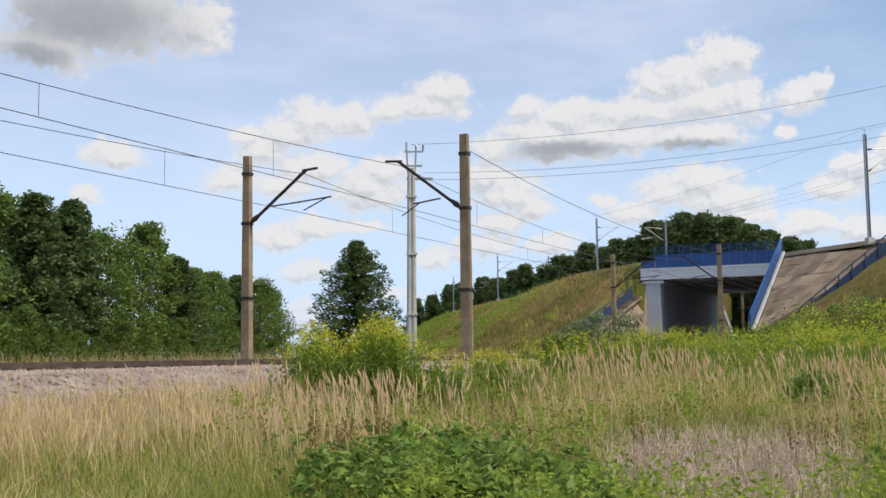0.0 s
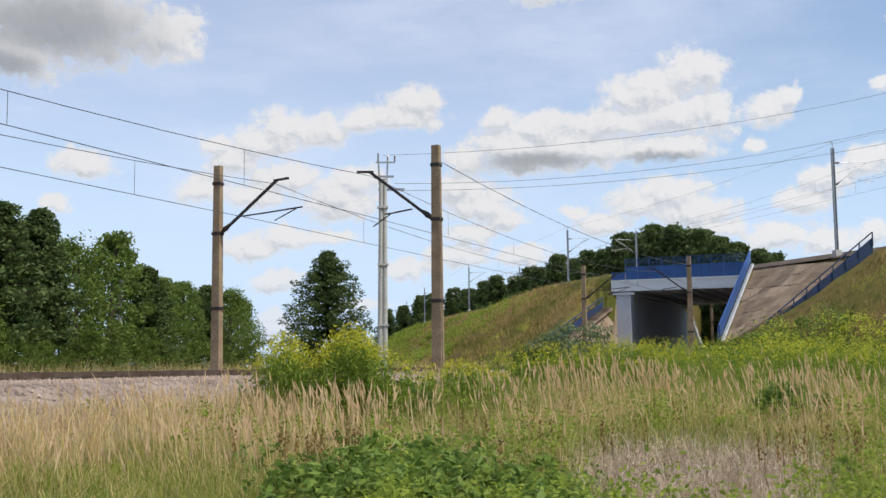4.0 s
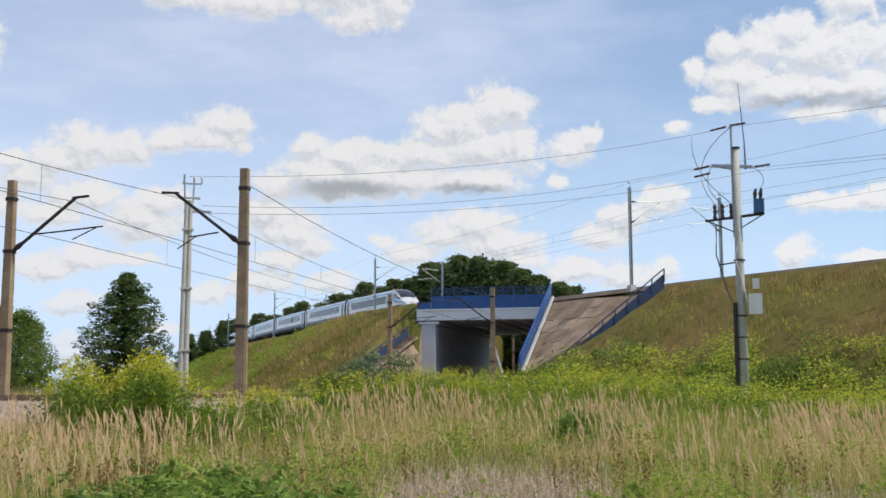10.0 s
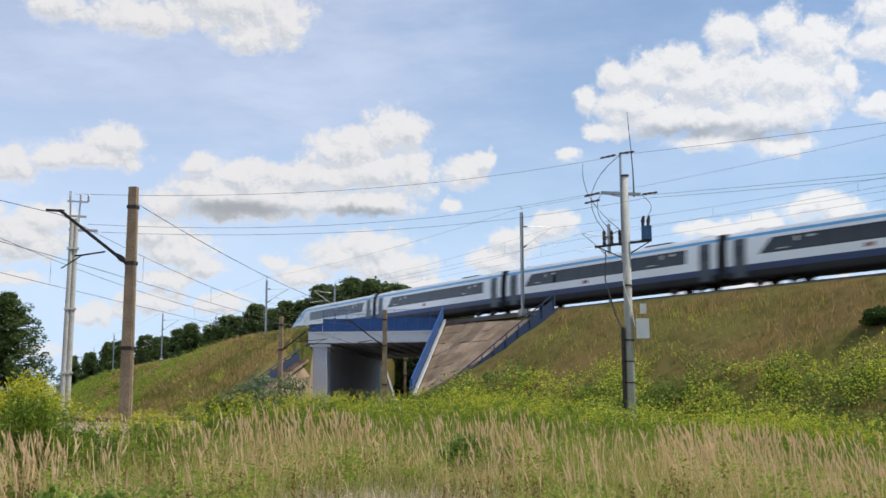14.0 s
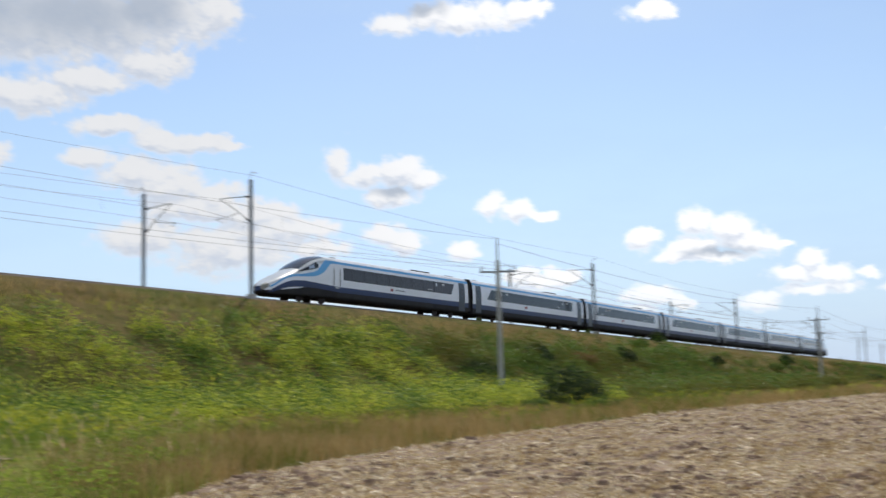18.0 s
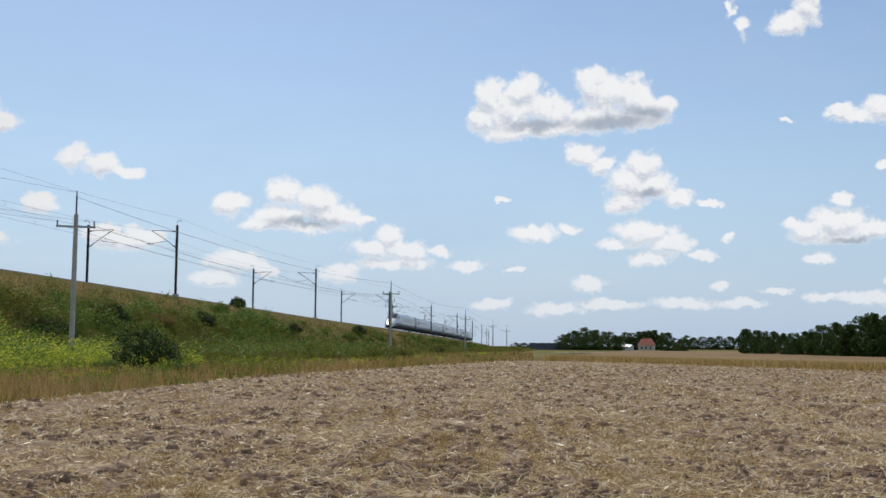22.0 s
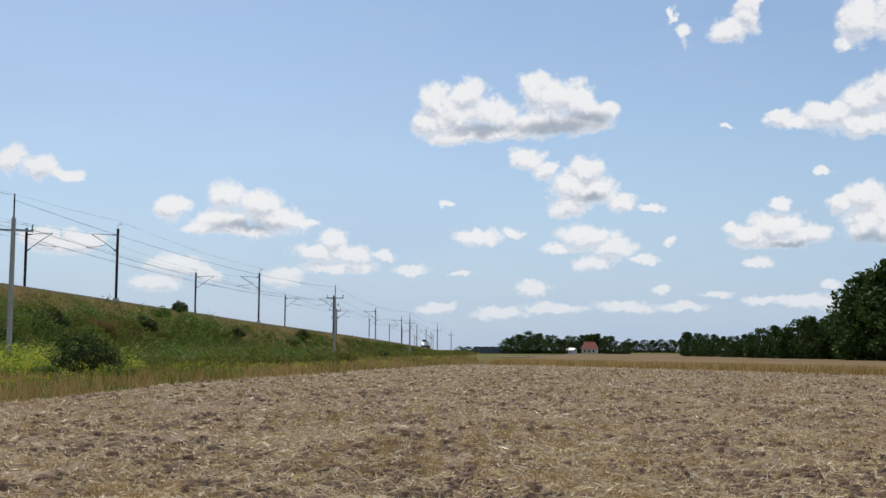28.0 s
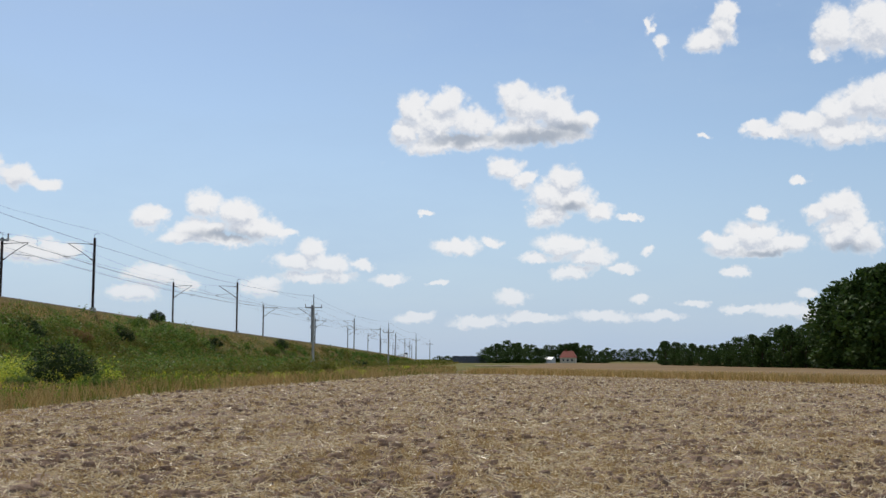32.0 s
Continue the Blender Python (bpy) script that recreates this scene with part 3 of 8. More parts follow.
class MB:
    """Gathers vertices and faces of one mesh."""

    def __init__(self):
        self.v, self.f = [], []

    def add(self, v, f):
        o = len(self.v)
        self.v += [tuple(q) for q in v]
        self.f += [tuple(i + o for i in q) for q in f]
        return self

    def box(self, x0, x1, y0, y1, z0, z1, m=None):
        v = [Vector((x, y, z)) for x in (x0, x1) for y in (y0, y1) for z in (z0, z1)]
        if m:
            v = [m @ q for q in v]
        return self.add(v, [(0, 1, 3, 2), (4, 6, 7, 5), (0, 4, 5, 1), (2, 3, 7, 6), (0, 2, 6, 4), (1, 5, 7, 3)])

    def bar(self, a, b, w, h=None, up=(0, 0, 1)):
        """A square bar from a to b."""
        a, b = Vector(a), Vector(b)
        d = (b - a).normalized()
        s = d.cross(Vector(up))
        s = s.normalized() if s.length > 1e-4 else Vector((1, 0, 0))
        u = s.cross(d)
        h = h or w
        v = [p + s * sx * w / 2 + u * sy * h / 2 for p in (a, b) for sx, sy in ((-1, -1), (1, -1), (1, 1), (-1, 1))]
        return self.add(v, [(0, 1, 2, 3), (7, 6, 5, 4), (0, 4, 5, 1), (1, 5, 6, 2), (2, 6, 7, 3), (3, 7, 4, 0)])

    def tube(self, pts, r, n=8, cap=True):
        """A round bar along points; r is one radius or one for each point."""
        pts = [Vector(p) for p in pts]
        rs = r if isinstance(r, (list, tuple)) else [r] * len(pts)
        o = len(self.v)
        for i, p in enumerate(pts):
            d = (pts[min(i + 1, len(pts) - 1)] - pts[max(i - 1, 0)]).normalized()
            s = d.cross(Vector((0, 0, 1)))
            s = s.normalized() if s.length > 1e-3 else Vector((1, 0, 0))
            u = s.cross(d)
            for k in range(n):
                a = 2 * math.pi * k / n
                self.v.append(tuple(p + (s * math.cos(a) + u * math.sin(a)) * rs[i]))
        for i in range(len(pts) - 1):
            for k in range(n):
                k2 = (k + 1) % n
                self.f.append((o + i * n + k, o + i * n + k2, o + (i + 1) * n + k2, o + (i + 1) * n + k))
        if cap:
            self.f.append(tuple(o + k for k in reversed(range(n))))
            self.f.append(tuple(o + (len(pts) - 1) * n + k for k in range(n)))
        return self

    def loft(self, rings, closed=False):
        o, n = len(self.v), len(rings[0])
        for r in rings:
            self.v += [tuple(q) for q in r]
        for i in range(len(rings) - 1):
            for k in range(n if closed else n - 1):
                k2 = (k + 1) % n
                self.f.append((o + i * n + k, o + i * n + k2, o + (i + 1) * n + k2, o + (i + 1) * n + k))
        return self


def mesh_of(name, mb, material, smooth=False):
    me = bpy.data.meshes.new(name)
    me.from_pydata(mb.v, [], mb.f)
    me.materials.append(material)
    if smooth:
        me.polygons.foreach_set("use_smooth", [True] * len(me.polygons))
    me.update()
    return me


def part(name, mb, material, parent=None, label="", smooth=False):
    ob = new(name, mesh_of(name, mb, material, smooth))
    ob.parent = parent
    if label:
        ob["label"] = label
    return ob


def thing(name, label, category, group="", kind="", at=None):
    ob = new(name)
    ob.empty_display_size = 0.2
    if at is not None:
        ob.matrix_world = at
    return tagged(ob, label, category, group, kind)


def polar(az, d, z=0.0):
    a = radians(az)
    return Vector((-math.sin(a) * d, math.cos(a) * d, z))


# ---------------------------------------------------------------- the high line
S0, S1 = -1000, 1700
KS = np.arange(S0, S1 + 1, 1.0)
_k = np.interp(KS, [-300, -120, -40, 40, 120, 300, 1500], [0.73, 0.51, 2.31, 2.04, 0.12, 0.32, 0.0]) / 1000
_th = np.cumsum(_k)
_th += radians(-67.85) - math.pi / 2 - _th[-S0]
_x, _y = np.cumsum(-np.sin(_th)), np.cumsum(np.cos(_th))
_p0 = polar(-67.85, 61.55)
_x += _p0.x - _x[-S0]
_y += _p0.y - _y[-S0]
_zk = np.interp(KS, [-1000, -300, -200, -140, -86, -50, 0, 50, 100, 170, 280, 400, 600, 900, 1700], [13.4, 12.9, 12.4, 11.7, 10.8, 10.2, 9.6, 8.35, 7.35, 6.0, 4.55, 3.2, 1.9, 1.3, 1.2])
_zk = np.convolve(np.pad(_zk, 30, mode="edge"), np.hanning(61) / np.hanning(61).sum(), "valid")


def trk(s, off=0.0, dz=0.0):
    """A place on the high line: metres along the near track, metres to the camera's side, metres above the rail."""
    f = s - S0
    x, y, t, z = (float(np.interp(f, np.arange(len(KS)), q)) for q in (_x, _y, _th, _zk))
    return Vector((x + math.cos(t) * off, y + math.sin(t) * off, z + dz))


def heading(s):
    return float(np.interp(s, KS, _th))


LOW_A, LOW_D = Vector((-3.4, 41.3, 0)), Vector((0.417, 0.909, 0)).normalized()     # middle of the low line, and its way
LOW_N = Vector((LOW_D.y, -LOW_D.x, 0))                                             # to the camera's side
LOW_Z = 1.65


def low(s, off=0.0, z=LOW_Z):
    p = LOW_A + LOW_D * s + LOW_N * off
    return Vector((p.x, p.y, z))


def rise(x, y):
    """The land swells towards the low line before the underpass."""
    u = (x - LOW_A.x) * LOW_D.x + (y - LOW_A.y) * LOW_D.y
    v = (x - LOW_A.x) * LOW_N.x + (y - LOW_A.y) * LOW_N.y
    return 1.35 * np.clip((u + 22) / 36, 0, 1) * np.clip((27 - v) / 11, 0, 1) * np.clip((v - 2) / 4, 0, 1) * np.clip((78 - u) / 8, 0, 1)


def ground_z(x, y):
    """The lie of the land: level by the field, rising a little towards the lines."""
    r = math.hypot(x, y)
    d = abs((Vector((x, y, 0)) - LOW_A).dot(LOW_N))
    z = 0.3 * max(0.0, min(1.0, (20 - d) / 12)) if y > -5 or x < 0 else 0.0
    if x > 0 and r < 400:
        i = int(np.argmin((_x[600:1700] - x) ** 2 + (_y[600:1700] - y) ** 2)) + 600
        dt = math.hypot(_x[i] - x, _y[i] - y)
        fade = max(0.0, min(1.0, (200 - (KS[i])) / 150))
        z = max(z, 0.5 * fade * max(0.0, min(1.0, (26 - dt) / 8)))
    z = max(z, float(rise(x, y)))
    return z + 0.05 * noise.noise((x * 0.15, y * 0.15, 0)) * min(1, r / 15)


def build_ground():
    mb = MB()
    rad = [0.0] + list(np.geomspace(2.0, 4600, 110))
    n = 300
    v = []
    for r in rad:
        for k in range(n):
            a = 2 * math.pi * k / n
            x, y = r * math.cos(a), r * math.sin(a)
            v.append((x, y, ground_z(x, y) if r < 500 else -0.2))
    f = [(i * n + k, i * n + (k + 1) % n, (i + 1) * n + (k + 1) % n, (i + 1) * n + k) for i in range(len(rad) - 1) for k in range(n)]
    mb.add(v, f)
    tagged(part("ground", mb, M["grass_soil"], smooth=True), "rough grassland with dry grass and weeds", "ground", kind="structure")


build_ground()

# the stubble field: a sheet of its own a hand above the land, along the verge
FIELD = [(-30, -4.5), (10, 0.5), (21.4, -6.8), (29.1, -15.5), (43.4, -34.8), (74.7, -93.8), (78, -108), (52, -95), (26, -82), (-60, -40), (-60, -5)]


def smooth_noise(x, y, size, seed):
    """Smooth value noise between -1 and 1 with lumps of about that size in metres."""
    tab = np.random.default_rng(seed).uniform(-1, 1, (64, 64))
    u, v = x / size, y / size
    i, j = np.floor(u).astype(int), np.floor(v).astype(int)
    a, b = u - i, v - j
    a, b = a * a * (3 - 2 * a), b * b * (3 - 2 * b)
    i0, j0, i1, j1 = i % 64, j % 64, (i + 1) % 64, (j + 1) % 64
    return (tab[i0, j0] * (1 - a) + tab[i1, j0] * a) * (1 - b) + (tab[i0, j1] * (1 - a) + tab[i1, j1] * a) * b


ROW_WAY = (math.cos(radians(-141) + math.pi / 2), math.sin(radians(-141) + math.pi / 2))     # the way the field was worked


def across_rows(x, y):
    return x * ROW_WAY[1] - y * ROW_WAY[0]


def field_z(x, y):
    """Worked soil: shallow rows, ruts and crumbs."""
    w = across_rows(x, y)
    z = 0.05 + 0.015 * np.sin(w * 2 * np.pi / 0.75 + 1.5 * smooth_noise(x, y, 6, 3)) + 0.02 * smooth_noise(x, y, 1.1, 4)
    return z + 0.034 * smooth_noise(x, y, 0.33, 5) + 0.024 * smooth_noise(x, y, 0.14, 6)


def fast_mesh(name, verts, faces, material, parent=None):
    """verts n x 3; faces m x k, all of one corner count."""
    me = bpy.data.meshes.new(name)
    faces = np.asarray(faces, dtype=np.int32)
    m, k = faces.shape
    me.vertices.add(len(verts))
    me.vertices.foreach_set("co", np.asarray(verts, dtype=np.float32).ravel())
    me.loops.add(m * k)
    me.loops.foreach_set("vertex_index", faces.ravel())
    me.polygons.add(m)
    me.polygons.foreach_set("loop_start", np.arange(0, m * k, k, dtype=np.int32))
    me.update(calc_edges=True)
    me.materials.append(material)
    return me


def in_field(x, y):
    c = np.zeros(len(x), dtype=bool)
    j = len(FIELD) - 1
    for i in range(len(FIELD)):
        (xi, yi), (xj, yj) = FIELD[i], FIELD[j]
        hit = ((yi > y) != (yj > y)) & (x < (xj - xi) * (y - yi) / (yj - yi + 1e-9) + xi)
        c ^= hit
        j = i
    return c


def build_field():
    """A fan of soil that is finer near the path, cut along the field's edge."""
    az = np.radians(np.linspace(-84, -190, 460))
    rad = np.concatenate([np.array([0.5, 4.0, 8.0]), np.geomspace(10.0, 125, 330)])
    A, R_ = np.meshgrid(az, rad)
    x, y = (-np.sin(A) * R_).ravel(), (np.cos(A) * R_).ravel()
    z = field_z(x, y)
    n = len(az)
    i = (np.arange(len(rad) - 1)[:, None] * n + np.arange(n - 1)[None]).ravel()
    f = np.stack([i, i + n, i + n + 1, i + 1], 1)
    keep = in_field(x[f].mean(1), y[f].mean(1))
    f = f[keep]
    used = np.unique(f)
    back = np.zeros(len(x), dtype=int)
    back[used] = np.arange(len(used))
    me = fast_mesh("stubble_field", np.stack([x, y, z], 1)[used], back[f], M["stubble"])
    tagged(new("stubble_field", me), "harvested field with pale chopped straw on dry soil", "field", kind="structure")


build_field()


def build_far_field():
    a = [(88, -116), (26, -84.5), (-62, -42.5), (-120, -20)]
    b = [(252, -400), (150, -470), (-40, -480), (-260, -420)]
    mb = MB()
    for k in range(7):
        t = (k / 6) ** 1.6
        mb.v += [(p[0] + (q[0] - p[0]) * t, p[1] + (q[1] - p[1]) * t, 0.1) for p, q in zip(a, b)]
    mb.f = [(i * 4 + k + 4, i * 4 + k + 5, i * 4 + k + 1, i * 4 + k) for i in range(6) for k in range(3)]
    tagged(part("far_field", mb, M["far_field"]), "pale tan harvested field beyond a strip of grass", "field", kind="structure")


build_far_field()


def near_track(x, y):
    """Metres along and beside the high line's near track for a place."""
    w = slice(600, 1700)
    i = int(np.argmin((_x[w] - x) ** 2 + (_y[w] - y) ** 2)) + 600
    t = _th[i]
    return float(KS[i]), (x - _x[i]) * math.cos(t) + (y - _y[i]) * math.sin(t)


def crest_edge(s):
    return float(np.interp(s, [-170, -108, -82, -80], [3.9, 13.0, 13.0, 3.9]))


def bank_z(s, off, north=False):
    """Height of the embankment's surface."""
    r = float(np.interp(s, KS, _zk)) - 0.55
    e = (13.0 if s > -108 else crest_edge(s)) if north else (3.9 if s > -100 else crest_edge(s))
    lump = 0.25 * noise.noise((s * 0.16, off * 0.3, 3)) + 0.12 * noise.noise((s * 0.5, off * 0.7, 9))
    if off > e:
        return r - (off - e) / 1.55 + lump * min(1, (off - e) / 2)
    if off < -8.2:
        return r - (-8.2 - off) / 1.55
    return r


def stair_line(u):
    """Height of the white stairs beside the underpass."""
    return 3.35 + (u - 49.0) * 7.1 / 17.6


def build_bank():
    """The embankment of the high line, in two runs with a gap for the low line."""
    offs = [-60, -30, -20, -14, -8.2, -4, 0, 3.5, 3.9] + list(np.arange(4.5, 28, 1.0))
    n = len(offs)
    for name, a, b, north in (("embankment_north", -700, -128, True), ("embankment_south", -62, 900, False)):
        mb = MB()
        s = a
        rings = []
        while s <= b:
            ring = []
            e = crest_edge(s)
            for off in offs:
                o = off if off <= 3.9 else off - 3.9 + e
                q = trk(s, o)
                ring.append((q.x, q.y, max(bank_z(s, o, north), -0.4)))
            rings.append(ring)
            s += 2 if -140 < s < 200 else 6
        mb.loft(rings)
        mb.f.append(tuple(range(n)))
        mb.f.append(tuple(len(mb.v) - 1 - i for i in range(n)))
        # the end at the bridge follows the low line
        us = np.arange(30, 112, 1.5)
        vs = np.concatenate([np.arange(-6.3, -16, -0.75), np.arange(-16, -52, -1.5)]) if north else np.arange(5.9, 48, 1.5)
        rings = []
        for v in vs:
            ring = []
            for u in us:
                q = low(u, v)
                s_, o_ = near_track(q.x, q.y)
                zz = bank_z(s_, o_, north) - 0.03
                if north and u < 68:
                    zz = min(zz, 2.4 + 0.267 * (u - 50) + (-7.4 - v) * (0.8 if v < -7.4 else 1.3) + max(0.0, u - 66) * 2.2)
                if not north:
                    zz = min(zz, stair_line(u) - 0.4 + max(0.0, v - 6.5) * 0.5)
                ring.append((q.x, q.y, max(zz, -0.4)))
            rings.append(ring)
        if not north:
            rings.reverse()
        mb.loft(rings)
        # retaining side towards the low line
        edge = rings[0] if north else rings[-1]
        wall = MB().loft([[(x, y, -0.4) for x, y, z in edge[:45]], [(x, y, z + 0.02) for x, y, z in edge[:45]]])
        mb.loft([[(x, y, -0.4) for x, y, z in edge[44:]], [(x, y, z + 0.02) for x, y, z in edge[44:]]])
        tagged(part("wing_wall_north" if north else "wing_wall_south", wall, M["old_concrete"]), "weathered concrete wing wall beside the underpass", "wall", kind="structure")
        tagged(part(name, mb, M["bank"], smooth=False), "railway embankment overgrown with grass and weeds", "embankment", kind="structure")


build_bank()


def sweep(fn, prof, a, b, step):
    mb = MB()
    mb.loft([[fn(s, o, z) for o, z in prof] for s in np.arange(a, b + 0.01, step)])
    return mb


def build_tracks():
    tagged(part("ballast_bed", sweep(trk, [(-8.0, -0.75), (-6.2, -0.22), (2.2, -0.22), (3.7, -0.75)], -700, 900, 4), M["dark_ballast"]), "dark ballast bed of the high railway", "ballast", kind="structure")
    for c in (0, -4):
        t = thing("railway_track", "steel railway track along the top of the embankment", "railway track", "high tracks")
        for g in (-0.75, 0.75):
            o = c + g
            part("rail", sweep(trk, [(o - 0.06, -0.2), (o - 0.03, -0.15), (o - 0.035, 0), (o + 0.035, 0), (o + 0.03, -0.15), (o + 0.06, -0.2)], -700, 900, 4), M["rail"], t)
        sl = MB()
        for s in np.arange(-100, 130, 0.62):
            a, b = trk(s, c - 1.28, -0.2), trk(s, c + 1.28, -0.2)
            sl.bar(a, b, 0.26, 0.12)
        part("sleepers", sl, M["sleeper"], t)["kind"] = "stuff"
    prof = [(-13, 0.2), (-7, 1.0), (-5.2, 1.42), (-3.2, 1.47), (3.2, 1.47), (5.0, 1.42), (6.6, 0.75), (9, 0.3)]
    mb = MB()
    rings = []
    for s in np.arange(-70, 260, 1.2):
        rings.append([low(s, o + 0.12 * noise.noise((s * 1.3, o * 2, 5)), z + 0.05 * noise.noise((s * 1.7, o * 3, 0))) for o, z in prof])
    mb.loft(rings)
    tagged(part("low_ballast_bed", mb, M["ballast"]), "pale stone ballast bed of the low railway", "ballast", kind="structure")
    g = np.random.default_rng(9)
    n = 26000
    st = MB()
    us, vs, sz = g.uniform(-42, 20, n), g.uniform(3.3, 7.4, n), g.uniform(0.018, 0.045, n)
    oct_ = np.array([(1, 0, 0), (0, 1, 0), (-1, 0, 0), (0, -1, 0), (0, 0, 0.8), (0, 0, -0.6)])
    zz = np.interp(vs, [3.2, 5.0, 6.6, 9], [1.47, 1.42, 0.75, 0.3])
    ce = np.stack([LOW_A.x + LOW_D.x * us + LOW_N.x * vs, LOW_A.y + LOW_D.y * us + LOW_N.y * vs, zz + 0.03], 1)
    vv = ce[:, None] + oct_[None] * sz[:, None, None] * g.uniform(0.6, 1.5, (n, 6, 3))
    fc = np.array([(0, 1, 4), (1, 2, 4), (2, 3, 4), (3, 0, 4)])
    st.v = [tuple(q) for q in vv.reshape(-1, 3)]
    st.f = [tuple(q) for q in ((np.arange(n) * 6)[:, None, None] + fc).reshape(-1, 3)]
    tagged(part("ballast_stones", st, M["stone"]), "loose pinkish pale ballast stones beside the low railway", "ballast", kind="stuff")
    tagged(part("track_bed", sweep(low, [(-3.5, 1.44), (-3.3, 1.485), (3.3, 1.485), (3.5, 1.44)], -70, 260, 6), M["dark_ballast"]), "brown oily ballast between the low rails", "ballast", kind="structure")
    for c in (-2, 2):
        t = thing("railway_track", "rusty railway track on pale stone ballast beside grass", "railway track", "low tracks")
        for g in (-0.75, 0.75):
            o = c + g
            part("rail", sweep(low, [(o - 0.065, 1.49), (o - 0.03, 1.53), (o - 0.036, LOW_Z), (o + 0.036, LOW_Z), (o + 0.03, 1.53), (o + 0.065, 1.49)], -70, 260, 6), M["rail"], t)
        for s in np.arange(-30, 66, 0.64):
            ob = new("sleeper", SLEEPER)
            ob.parent = t
            p = low(s, c, 1.44)
            ob.matrix_world = Matrix.Translation(p) @ Matrix.Rotation(math.atan2(LOW_N.y, LOW_N.x), 4, "Z")


_sl = MB().add([(-1.25, -0.13, 0), (1.25, -0.13, 0), (1.25, 0.13, 0), (-1.25, 0.13, 0), (-1.22, -0.1, 0.11), (1.22, -0.1, 0.11), (1.22, 0.1, 0.11), (-1.22, 0.1, 0.11)],
               [(0, 1, 5, 4), (1, 2, 6, 5), (2, 3, 7, 6), (3, 0, 4, 7), (4, 5, 6, 7)])
SLEEPER = mesh_of("sleeper", _sl, M["sleeper"])
build_tracks()

# ---------------------------------------------------------------- bridge


def lowbox(mb, u0, u1, v0, v1, z0, z1):
    v = [low(u, q, z) for u in (u0, u1) for q in (v0, v1) for z in (z0, z1)]
    return mb.add(v, [(0, 1, 3, 2), (4, 6, 7, 5), (0, 4, 5, 1), (2, 3, 7, 6), (0, 2, 6, 4), (1, 5, 7, 3)])


def railing(parent, a, b, material, n, h=1.0, bars=2):
    """A handrail from a to b with n posts."""
    a, b = Vector(a), Vector(b)
    for i in range(n):
        p = a.lerp(b, i / (n - 1))
        part("post", MB().bar(p, p + Vector((0, 0, h)), 0.07), material, parent)
    for k in range(bars):
        z = Vector((0, 0, h * (k + 1) / bars))
        part("rail_bar", MB().bar(a + z, b + z, 0.06), material, parent)


